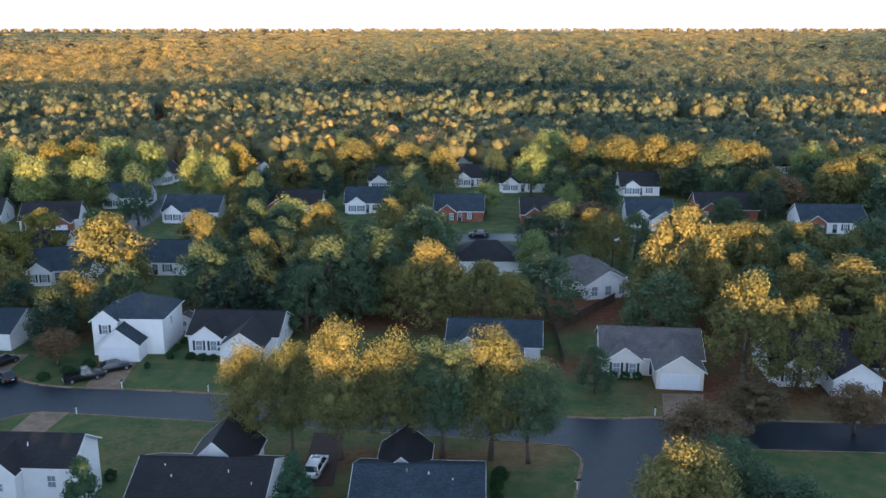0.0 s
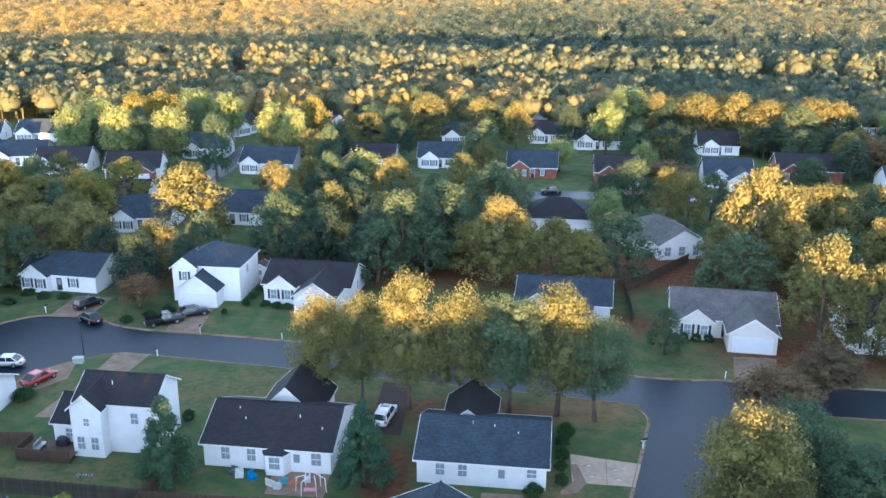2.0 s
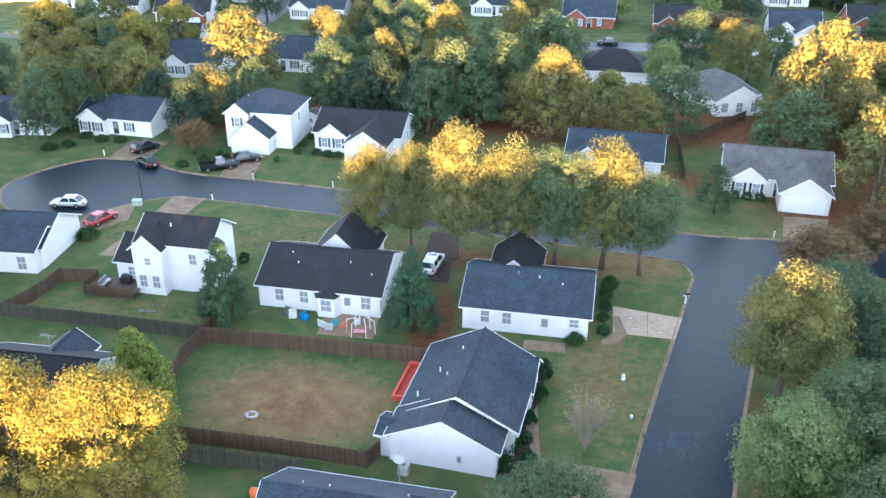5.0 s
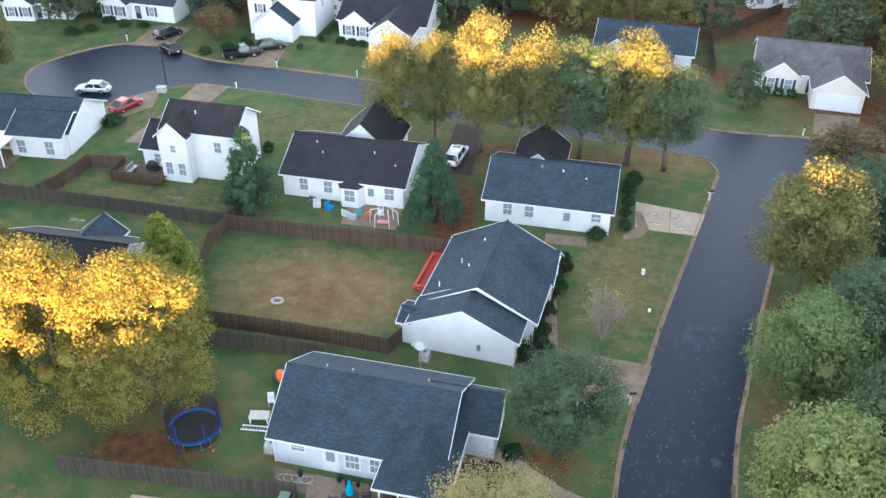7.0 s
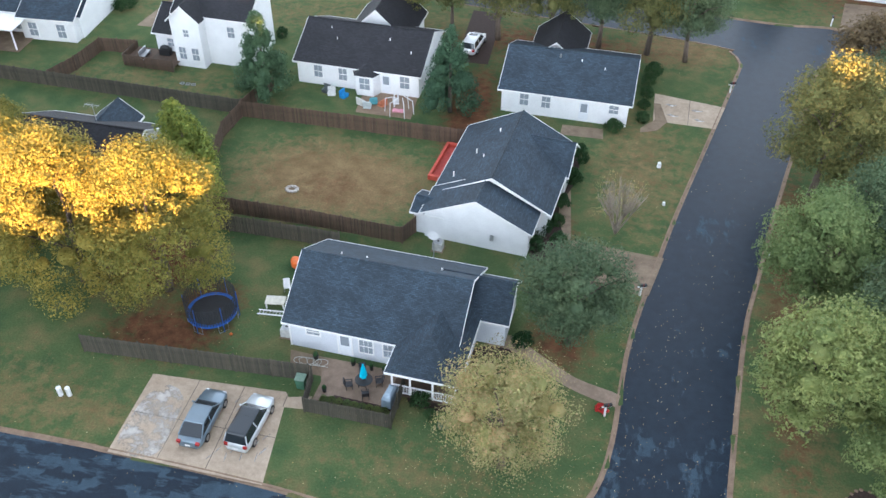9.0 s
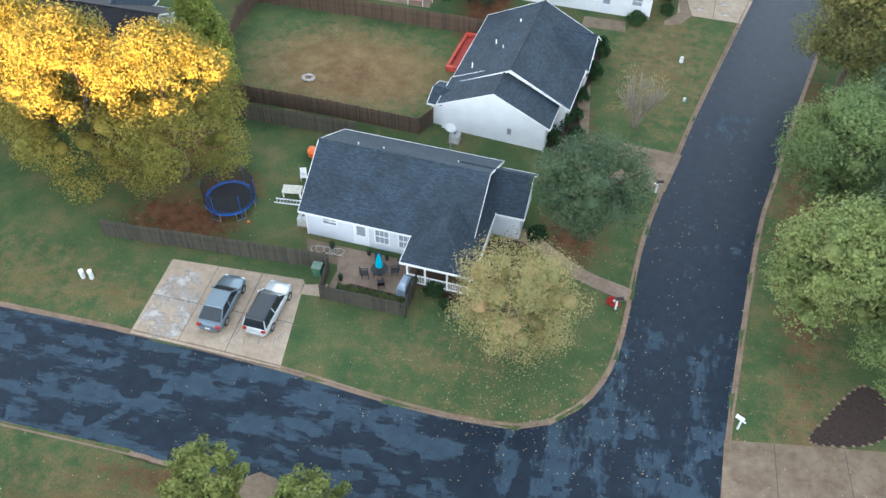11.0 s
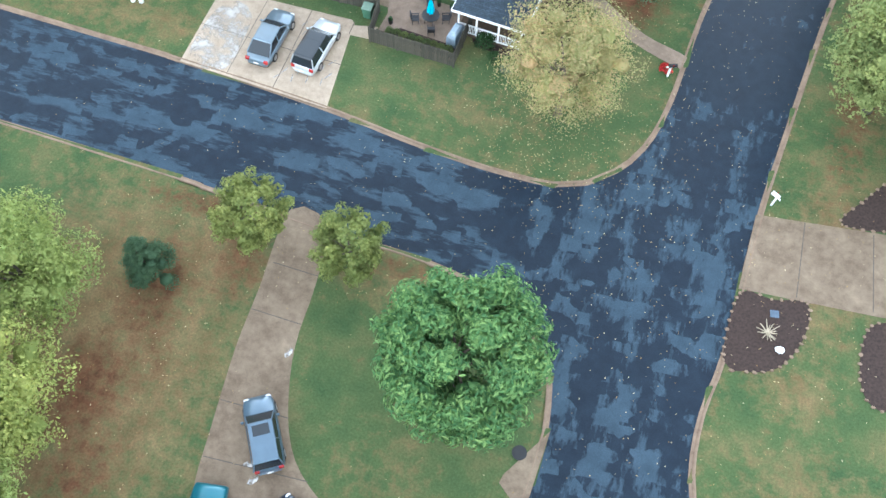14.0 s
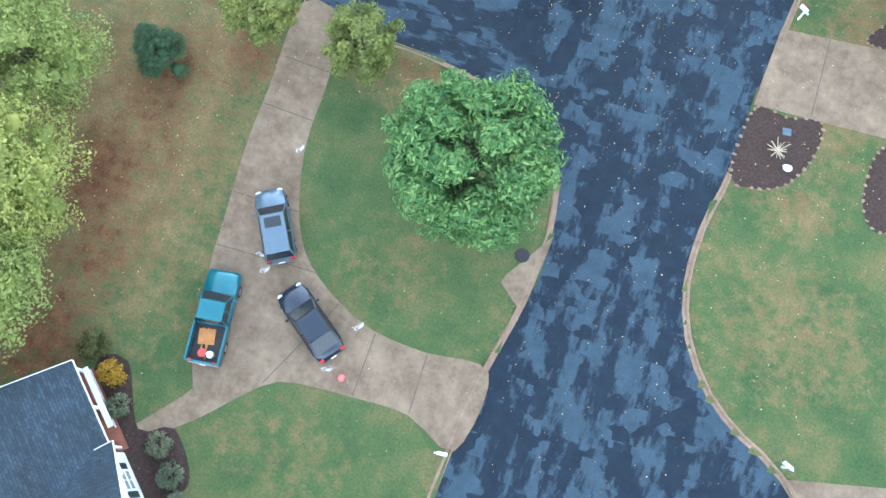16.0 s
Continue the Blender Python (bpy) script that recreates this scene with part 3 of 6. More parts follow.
def vents(h, pts):
    for x, y, z in pts:
        part("vent_pipe", Geo().tube((x, y, z - .3), (x, y, z + .35), .06, .05, 8), TRIM, h, "white plastic vent pipe")


def downpipe(h, x, y, z):
    part("downpipe", Geo().box(x - .05, x + .05, y - .04, y + .04, .05, z), TRIM, h, "white rain downpipe")


# corner house with patio and screened porch
hs = thing("ranch_house", pose(-12.2, 45.6, 0, 0, 0, -3.5), "single-storey pale grey house with slate shingle roof and porch", "house")
gable(hs, -6.9, 5.4, -4.3, 4.6, 2.6, 2.7, "x", BLUEISH, ROOF_BLUE)
gable(hs, 3.4, 8.3, -0.4, 4.0, 2.55, 1.75, "x", BLUEISH, ROOF_BLUE, .3)
hip(hs, 1.6, 6.2, -6.9, 1.8, 2.5, 1.5, None, ROOF_BLUE, .3)
part("porch_beam", Geo().box(1.6, 6.3, -6.9, -6.7, 2.2, 2.42).box(6.1, 6.3, -6.7, -4.3, 2.2, 2.42).box(1.6, 1.8, -6.7, -4.3, 2.2, 2.42), TRIM, hs, "white porch beam")
part("wall", Geo().box(4.9, 6.2, -4.3, -.4, 0, 2.5), BLUEISH, hs)
for px in (1.7, 3.0, 4.6, 6.2):
    part("porch_post", Geo().box(px - .06, px + .06, -6.85, -6.73, 0.1, 2.4), TRIM, hs)
rl = Geo().box(1.7, 6.2, -6.82, -6.74, .95, 1.02).box(1.7, 6.2, -6.82, -6.74, .2, .26)
for i in range(37):
    rl.box(1.75 + i * .12, 1.79 + i * .12, -6.8, -6.76, .26, .95)
part("porch_railing", rl, TRIM, hs, "white balustrade")
part("porch_floor", Geo().box(1.6, 6.3, -6.9, -4.3, 0, .18), FENCE_B, hs)
window(hs, -5.0, -4.3, 1.55, "-y", 1.0, .6)
entry_door(hs, -2.6, -4.3, "-y")
window(hs, -1.0, -4.3, .75, "-y", 1.0, 1.35, None, 2)
window(hs, 0.8, -4.3, .75, "-y", 1.0, 1.35, None, 2)
window(hs, 8.3, 1.6, .8, "+x", 1.2, 1.4)
vents(hs, [(-4.5, 1.0, 4.75), (-2.6, 1.2, 4.6), (3.0, 1.6, 4.4)])
downpipe(hs, -6.8, -4.36, 2.5)
downpipe(hs, 1.5, -4.36, 2.4)

# gabled house beside the street with foundation shrubs
hs = thing("ranch_house", pose(-7.0, 61.6, 0, 0, 0, -6.5), "single-storey white house with slate blue gabled roof", "house")
gable(hs, -4.7, 4.1, -6.2, -2.9, 2.6, 2.1, "y", WHITE, ROOF_BLUE, .4, 0, .3)
gable(hs, -4.6, 5.0, -3.2, 7.2, 2.6, 2.45, "y", WHITE, ROOF_BLUE, .4, 0, .3)
gable(hs, 0.4, 5.3, 2.6, 7.0, 2.6, 1.75, "x", WHITE, ROOF_BLUE, .35)
gable(hs, -5.7, -3.4, -5.9, -3.3, 2.2, .5, "x", WHITE, ROOF_BLUE, .3)
window(hs, 5.0, 0.8, .8, "+x", 1.0, 1.4, SHUT)
window(hs, 5.3, 4.8, .8, "+x", 1.0, 1.4, SHUT)
entry_door(hs, 5.0, -1.6, "+x")
vents(hs, [(-2.5, 1.6, 3.9), (-1.6, 0.6, 4.2), (-3.6, -1.6, 3.4), (-1.2, 4.6, 4.4)])
part("meter_box", Geo().box(1.0, 1.3, -6.42, -6.3, 1.1, 1.6), STEEL, hs)
downpipe(hs, 4.1, -6.36, 2.5)

# white ranch with dark roof at the corner of the streets
hs = thing("ranch_house", pose(-2.5, 81.7, 0, 0, 0, -2.7), "long white ranch house with dark slate shingle roof", "house")
gable(hs, -6.3, 6.3, -5.0, 5.0, 2.6, 2.1, "x", WHITE, ROOF_BLUE)
gable(hs, -4.6, 0.6, 2.0, 9.0, 2.6, 2.0, "y", WHITE, ROOF_BLACK)
for x in (-4.0, -1.8):
    window(hs, x, -5, 1.0, "-y", .85, 1.3)
entry_door(hs, 2.0, -5, "-y")
window(hs, 4.9, -5, 1.35, "-y", .9, .9)
part("chimney_cap", Geo().tube((-1.2, -.8, 4.2), (-1.2, -.8, 4.8), .1, .1, 8), STEEL, hs)
vents(hs, [(3.4, -1.6, 4.0), (1.0, -1.0, 4.3)])
downpipe(hs, -6.2, -5.06, 2.5)

# white ranch with a bay window
hs = thing("ranch_house", pose(-24.0, 82.9, 0, 0, 0, -3.0), "white ranch house with near-black roof and bay window", "house")
gable(hs, -6.6, 6.6, -5.0, 5.0, 2.6, 2.3, "x", WHITE, ROOF_BLACK)
gable(hs, -3.3, 3.3, 2.0, 9.2, 2.6, 3.1, "y", WHITE, ROOF_BLACK)
bay = [(-.3, -5), (0.2, -6.0), (2.0, -6.0), (2.5, -5)]
part("bay_wall", Geo().prism(bay, 0, 2.35), WHITE, hs)
part("bay_roof", Geo().add([(-.5, -5, 2.35), (.1, -6.25, 2.35), (2.1, -6.25, 2.35), (2.7, -5, 2.35), (1.1, -4.6, 3.1)], [(0, 1, 4), (1, 2, 4), (2, 3, 4), (3, 2, 1, 0)]), ROOF_BLACK, hs, "", False, roof_uv("x"))
window(hs, 1.1, -6, .75, "-y", 1.1, 1.3)
for x in (-4.3, -1.6):
    window(hs, x, -5, .9, "-y", .9, 1.35)
entry_door(hs, 3.1, -5, "-y")
window(hs, 5.1, -5, .9, "-y", 1.0, 1.35)
vents(hs, [(-4.0, -1.0, 4.4), (-3.0, -2.2, 3.9), (2.6, -1.6, 4.2), (5.2, -2.8, 3.6)])

# two-storey white house with a deck
hs = thing("two_storey_house", pose(-40.4, 83.0, 0, 0, 0, -3.0), "two-storey white sided house with black shingle roof", "house")
gable(hs, -4.3, 4.0, -3.0, 3.2, 5.6, 1.9, "x", WHITE, ROOF_BLACK)
gable(hs, -4.2, -.9, -4.4, 0.5, 5.5, 1.5, "y", WHITE, ROOF_BLACK, .3)
gable(hs, -7.4, -3.9, -2.6, 3.6, 2.7, 1.9, "x", WHITE, ROOF_BLACK, .3)
window(hs, -2.5, -4.4, 3.6, "-y", .6, .8)
for x in (-3.3, -1.8):
    window(hs, x, -4.4, .9, "-y", .8, 1.4)
window(hs, -5.6, -2.6, 1.2, "-y", .9, .9)
window(hs, 2.0, -3.0, 3.4, "-y", .8, 1.2)
vents(hs, [(-1.0, -1.2, 6.9), (-5.0, -1.0, 3.9)])

# house at the end of the lane with a covered patio
hs = thing("ranch_house", pose(-63.4, 86.6, 0, 0, 0, 2.0), "white house with slate roof and covered rear patio", "house")
gable(hs, -8, 5.4, -4.4, 4.6, 2.7, 2.2, "x", WHITE, ROOF_BLUE)
gable(hs, -1.2, 5.2, -5.6, 1.0, 2.7, 1.6, "x", WHITE, ROOF_BLUE, .3)
for x in (-6.2, -4.2, -2.2):
    window(hs, x, -4.4, .5, "-y", 1.1, 1.7)
for x in (0.2, 3.6):
    window(hs, x, -5.6, .5, "-y", 1.0, 1.6)
part("patio_roof", Geo().box(-6.2, -.4, -8.6, -4.5, 2.4, 2.5), TRIM, hs, "white patio cover")
for x in (-6.1, -3.3, -.6):
    part("patio_post", Geo().box(x - .07, x + .07, -8.5, -8.36, 0, 2.4), TRIM, hs)
part("patio_slab", Geo().box(-6.4, -.2, -8.8, -4.4, 0, .1), CONC_G, hs)

# dark-roofed house behind the yellow tree
hs = thing("ranch_house", pose(-44.3, 59.2, 0, 0, 0, -1.0), "low white house with charcoal roof among yellow trees", "house")
gable(hs, -5.8, 5.8, -4.3, 4.3, 2.6, 2.3, "x", WHITE, ROOF_BLACK)
gable(hs, -1.5, 2.4, 1.0, 5.4, 2.6, 1.5, "y", WHITE, ROOF_BLUE, .3)
gable(hs, -3.4, 0.4, -5.8, 0.0, 2.5, 1.7, "y", WHITE, ROOF_BLACK, .3)
for x in (-4.8, 2.0, 4.2):
    window(hs, x, -4.3, .9, "-y", .9, 1.4)
an = Geo().tube((.9, 1.0, 4.6), (.9, 1.0, 6.4), .04, .03, 6).tube((.2, 1.0, 6.3), (1.6, 1.0, 6.3), .025, .025, 6)
for k in range(5):
    an.tube((.3 + k * .3, .6, 6.3), (.3 + k * .3, 1.4, 6.3), .012, .012, 4)
part("antenna", an, STEEL, hs, "grey television aerial on the roof")

# house under the camera, at the curved driveway
hs = thing("ranch_house", pose(-22.0, -8.6, 0, 0, 0, -41.0), "white house with slate blue roof and front windows", "house")
gable(hs, -1.3, 4.6, -5.6, 5.4, 2.7, 2.4, "x", WHITE, ROOF_BLUE, 1.3, 0, .3)
gable(hs, 3.6, 9.6, -8, 6.6, 2.7, 2.2, "y", WHITE, ROOF_BLUE, .4)
for x in (-.2, 2.2):
    window(hs, x, 5.4, .8, "+y", 1.0, 1.5, SHUT)
for x in (5.2, 8.0):
    window(hs, x, 6.6, .8, "+y", 1.0, 1.5, SHUT)
for x in (-1.2, 1.0, 3.3):
    part("porch_post", Geo().box(x - .07, x + .07, 6.5, 6.64, 0, 2.2), TRIM, hs)
part("porch_beam", Geo().box(-1.3, 3.5, 6.45, 6.7, 2.0, 2.2), TRIM, hs)
part("porch_railing", Geo().box(-1.3, 2.2, 6.6, 6.9, .85, .95).box(-1.3, 2.2, 6.72, 6.8, .1, .16), TRIM, hs)
part("porch_floor", Geo().box(-1.3, 3.5, 5.4, 6.9, 0, .12), BRICK, hs)

# across the cross street
hs = thing("two_storey_house", pose(-46.3, 127.5, 0, 0, 0, -2.0), "two-storey white house with hipped slate roof and garage", "house")
hip(hs, -4.6, 5.0, -2.6, 6.2, 5.5, 2.5, WHITE, ROOF_BLUE)
gable(hs, -5.2, -1.4, -3.4, 1.0, 5.4, 1.5, "y", WHITE, ROOF_BLUE, .3)
gable(hs, -3.6, 2.4, -5.8, 0.5, 2.7, 2.2, "y", WHITE, ROOF_BLUE, .35)
gable(hs, -1.3, .1, -4.6, -2.5, 4.1, .7, "y", WHITE, ROOF_BLUE, .15, 3.2)
garage_door(hs, -.6, -5.8, "-y", 4.9)
window(hs, -3.3, -3.4, 3.4, "-y", .8, 1.3, SHUT)
window(hs, -.6, -4.6, 3.4, "-y", .5, .6)
window(hs, 5.0, 1.0, 3.6, "+x", .8, 1.2)
window(hs, -4.4, -2.6, .9, "-y", .8, 1.3)


def bungalow(m, w=13, d=9.5, wall=WHITE, roof=ROOF_BLUE, garage=1, label="white bungalow with front gable and slate roof", rise=2.3, gablewall=None, gx=2.6):
    h = thing("ranch_house", m, label, "house", "houses of the neighbourhood")
    gable(h, -w / 2, w / 2, -d / 2, d / 2, 2.7, rise, "x", wall, roof)
    gable(h, -w / 2 + .8, -w / 2 + 5.4, -d / 2 - 1.2, 0, 2.7, 1.7, "y", gablewall or wall, roof, .3)
    window(h, -w / 2 + 2.0, -d / 2 - 1.2, .8, "-y", .9, 1.4, SHUT)
    window(h, -w / 2 + 4.2, -d / 2 - 1.2, .8, "-y", .9, 1.4, SHUT)
    window(h, w / 2, 0, .9, "+x", .9, 1.3)
    window(h, -w / 2, 0, .9, "-x", .9, 1.3)
    entry_door(h, .2, -d / 2, "-y", .95, 2.05, BLACK)
    if garage:
        gable(h, gx - 3.1, gx + 3.1, -d / 2 - 4.6, 0, 2.7, 2.1, "y", gablewall or wall, roof, .35)
        garage_door(h, gx, -d / 2 - 4.6, "-y")
    else:
        window(h, gx, -d / 2, .8, "-y", .9, 1.4, SHUT)
    return h


bungalow(pose(-70.8, 131.5, 0, 0, 0, -6), 13, 9.5, WHITE, ROOF_BLUE, 0, "white house with two front gables on the turning circle")
bungalow(pose(-31.0, 130.0, 0, 0, 0, -4), 13.5, 9.5, WHITE, ROOF_BLACK, 1, "white house with red-shuttered gable and black roof")
bungalow(pose(7.6, 125.8, 0, 0, 0, -6), 13.4, 9.5, BLUEISH, ROOF_BLUE, 1, "pale house with blue-grey roof behind trees", 2.3, None, 1.0)
bungalow(pose(29.3, 121.2, 0, 0, 0, -6), 13.8, 9.6, CREAM, ROOF_GREY, 1, "cream house with grey roof and double garage", 2.6, None, 3.2)
bungalow(pose(52.0, 118.2, 0, 0, 0, -4), 14.5, 9.6, WHITE, ROOF_BLACK, 1, "white house with black roof and double garage", 3.0, None, 2.6)
bungalow(pose(-87.5, 128.5, 0, 0, 0, 8), 11, 9, WHITE, ROOF_BLUE, 0, "white house beside the turning circle")
hs = thing("ranch_house", pose(26.0, 160.0, 0, 0, 0, 14), "pale house with hipped blue-grey roof and fenced yard", "house")
hip(hs, -6, 6, -5, 7, 2.7, 3.0, WHITE, ROOF_GREY)
gable(hs, -3, 5.5, -8.5, 0, 2.7, 2.4, "y", WHITE, ROOF_GREY, .4)
for x in (-1.4, 1.2, 3.8):
    window(hs, x, -8.5, .7, "-y", 1.1, 1.6)
hs = thing("ranch_house", pose(8.5, 172.0, 0, 0, 0, -2), "white house with charcoal hipped roof", "house")
hip(hs, -7, 7, -5, 5, 2.8, 3.0, WHITE, ROOF_BLACK)
# the next street
for x, y, w, rot, wall, roof, gw, ga in ((-62, 219, 14, -4, WHITE, ROOF_BLUE, None, 0), (-94, 210, 13, 10, WHITE, ROOF_BLACK, BRICK, 1), (-38, 226, 14, -3, WHITE, ROOF_BLACK, BRICK, 0), (-19.9, 230, 11, 0, WHITE, ROOF_BLUE, None, 0)):
    bungalow(pose(x, y, 0, 0, 0, rot), w, 10, wall, roof, ga, "white house with dark roof on the next street", 3.2, gw)
for x, y, w, rot, wall, roof, gw, ga in ((4, 220, 12, -3, BRICK, ROOF_BLUE, BRICK, 0), (24, 216, 10, -2, BRICK, ROOF_BLACK, BRICK, 1), (50, 214, 11, -4, WHITE, ROOF_BLUE, None, 1), (71, 222, 15, -4, BRICK, ROOF_BLACK, BRICK, 0), (91, 207, 15, -3, WHITE, ROOF_BLUE, BRICK, 0)):
    bungalow(pose(x, y, 0, 0, 0, rot), w, 10, wall, roof, ga, "brick and white house with dark roof on the next street", 3.2, gw)
for x, y, w, rot in ((-56, 172, 12, -3), (-73, 166, 12, 4), (-83, 179, 11, 6), (-88, 272, 11, 60), (-85, 237, 12, 5), (10.6, 300, 14, -5), (8.6, 268, 11, -3), (23, 259, 13, -3), (-17, 263, 10, 0), (-54, 289, 12, -4), (56, 254, 11, -3), (106, 289, 11, 20), (-160, 253, 13, 12), (-143, 256, 12, 5), (-148, 228, 13, 15), (-130, 222, 14, 10), (-114, 214, 13, 8), (51, 426, 14, 0), (150, 426, 14, 10), (91, 600, 20, 0), (-9, 600, 22, 0), (285, 600, 22, 0)):
    bungalow(pose(x, y, 0, 0, 0, rot), w, 10, WHITE, ROOF_BLACK if w % 2 else ROOF_BLUE, 0, "distant white house with dark roof among trees", 3.2)

# ---- trees ----
LOBE = np.array([(math.sin(a) * math.cos(b), math.sin(a) * math.sin(b), math.cos(a)) for a in (.12, .85, 1.6, 2.4) for b in (math.pi * i / 3.5 for i in range(7))])
LOBE_Q = np.array([(k * 7 + i, (k + 1) * 7 + i, (k + 1) * 7 + (i + 1) % 7, k * 7 + (i + 1) % 7) for k in range(3) for i in range(7)])


def leaf_cloud(rng, centers, radii, count, size, flat=0.75, slim=0.55):
    """Many small leaves round clump centres: arrays of corners and quads."""
    w = radii ** 2
    k = rng.choice(len(centers), count, p=w / w.sum())
    d = rng.normal(size=(count, 3))
    d /= np.linalg.norm(d, axis=1)[:, None]
    r = radii[k] * rng.uniform(0.55, 1.08, count)
    p = centers[k] + d * r[:, None] * np.array([1, 1, flat])
    n = d + [0, 0, .25] + rng.normal(scale=0.34, size=(count, 3))
    n /= np.linalg.norm(n, axis=1)[:, None]
    t = np.cross(n, rng.normal(size=(count, 3)))
    t /= np.linalg.norm(t, axis=1)[:, None]
    b = np.cross(n, t)
    s = size * rng.uniform(0.6, 1.35, count)[:, None]
    v = np.stack([p - t * s, p - b * s * slim + n * s * .15, p + t * s, p + b * s * slim + n * s * .15], 1)
    return v.reshape(-1, 3)


def cloud_mesh(name, v, mat, masses=()):
    """One mesh of single leaves and of closed, smooth leafy masses."""
    me = bpy.data.meshes.new(name)
    n, k = len(v) // 4, len(masses)
    quads = np.arange(len(v)).reshape(-1, 4)
    if k:
        m = np.asarray(masses)
        base = len(v) + np.arange(k)[:, None, None] * m.shape[1]
        quads = np.concatenate([quads, (base + LOBE_Q[None]).reshape(-1, 4)])
        v = np.concatenate([v, m.reshape(-1, 3)])
    me.vertices.add(len(v))
    me.vertices.foreach_set("co", np.ascontiguousarray(v, dtype=np.float32).ravel())
    me.loops.add(quads.size)
    me.loops.foreach_set("vertex_index", quads.ravel().astype(np.int32))
    me.polygons.add(len(quads))
    me.polygons.foreach_set("loop_start", np.arange(0, quads.size, 4))
    me.polygons.foreach_set("use_smooth", np.arange(len(quads)) >= n)
    me.update(calc_edges=True)
    me.materials.append(mat)
    return me


def clumps(rng, shape, n):
    """Clump centres and radii of a crown of height 1 to 10 and radius 1 x 4."""
    c, r = [], []
    while len(c) < n:
        u = rng.uniform(-1, 1, 3)
        if shape == "round":
            q = np.linalg.norm(u * [1, 1, 1])
            if not .5 < q < 1:
                continue
            z = 6.2 + u[2] * 3.4
            x, y, rr = u[0] * 3.6, u[1] * 3.6, rng.uniform(.75, 1.25)
            if z < 3.4 and rng.random() < .55:
                continue
        elif shape == "tall":
            q = np.linalg.norm(u)
            if not .4 < q < 1:
                continue
            z = 5.9 + u[2] * 3.7
            k = 1.0 - .25 * u[2]
            x, y, rr = u[0] * 3.3 * k, u[1] * 3.3 * k, rng.uniform(.7, 1.3)
        elif shape == "full":
            q = math.hypot(u[0], u[1])
            h = (u[2] + 1) / 2
            if not (.62 if h < .8 else 0) < q < 1:
                continue
            z = 1.5 + h * 7.9
            k = max(0, 1 - ((z - 3.8) / 5.75) ** 2) ** .62 * (1 + .12 * math.sin(5 * math.atan2(u[1], u[0]) + z))
            x, y, rr = u[0] * 3.6 * k, u[1] * 3.6 * k, rng.uniform(.5, 1.05)
        elif shape == "dome":
            q = np.linalg.norm(u)
            if q > 1 or (q < .55 and u[2] < .45):
                continue
            z = 5.2 + u[2] * (4.0 if u[2] > 0 else 3.6)
            x, y, rr = u[0] * 3.7, u[1] * 3.7, rng.uniform(.5, .85)
        else:
            h = (u[2] + 1) / 2
            k = (1 - h) ** .8 * 3.3 + .25
            q = math.hypot(u[0], u[1])
            if not .45 < q < 1:
                continue
            z = 1.0 + h * 8.6
            x, y, rr = u[0] * k, u[1] * k, .35 + .75 * (1 - h)
        c.append((x, y, z))
        r.append(rr)
    return np.array(c), np.array(r)


def tree_trunk(rng, c, shape, many=9, r=0.22):
    g = Geo()
    top = 8.5 if shape == "cone" else 5.2
    bend = [(0, 0, 0), (rng.uniform(-.15, .15), rng.uniform(-.15, .15), top * .4), (rng.uniform(-.3, .3), rng.uniform(-.3, .3), top)]
    g.tube(bend[0], bend[1], r * 1.25, r * .9, 9)
    g.tube(bend[1], bend[2], r * .9, r * .35, 9)
    for i in rng.choice(len(c), min(many, len(c)), replace=False) if many else ():
        p = Vector(c[i])
        k = min(.95, max(.3, p.z / top * .6))
        a = Vector(bend[1]).lerp(Vector(bend[2]), max(0, (k - .4) / .6)) if k > .4 else Vector(bend[0]).lerp(Vector(bend[1]), k / .4)
        m = a.lerp(p, .5) + Vector((0, 0, .35))
        g.tube(a, m, r * .4, r * .25, 6)
        g.tube(m, p, r * .25, r * .08, 6)
    return g


def lumps(rng, c, r, n, k=.72):
    """Closed leafy masses inside a crown, so that it is not see-through."""
    out = []
    for i in rng.permutation(len(c))[:n]:
        lobe = LOBE * (1 + .14 * rng.normal(size=(len(LOBE), 1)))
        out.append(lobe * r[i] * [k, k, k * .75] + c[i])
    return out


TEMPLATE = {}


def tree(kind, x, y, h, rad, label, group="", seed=0):
    """A tree of height h and crown radius rad; the first of each kind is built, the rest copied."""
    name, mat, shape, n_clump, n_leaf, size = KINDS[kind]
    key = (kind, seed % 3)
    m = Matrix.LocRotScale((x, y, -.05), Euler((0, 0, (x * 7.3 + y * 3.1) % 6.28)), (rad / 4.2, rad / 4.2, h / 10.0))
    if key in TEMPLATE:
        t = copy_thing(TEMPLATE[key], m)
        t.matrix_basis = m
    else:
        rng = np.random.default_rng(len(TEMPLATE) + 11)
        c, r = clumps(rng, shape, n_clump)
        t = thing(name, m, label, "tree", group)
        part("trunk", tree_trunk(rng, c, shape, 0 if shape == "cone" else 9), BARK, t, "", True)
        crown = new("crown", cloud_mesh("crown", leaf_cloud(rng, c, r, n_leaf, size, 1.0 if kind[:3] == "mid" or kind in ("gold", "rust", "magnolia") else .75, .32 if kind in ("magnolia", "spruce") else .55), mat, lumps(rng, c * [.8, .8, .9] + [0, 0, .4], r, 45 if kind[:3] == "mid" else 120 if kind == "magnolia" else 50, .56 if kind[:3] == "mid" else .85 if shape == "cone" else .52)))
        crown.parent = t
        TEMPLATE[key] = t
    return tagged(t, label, "tree", group)


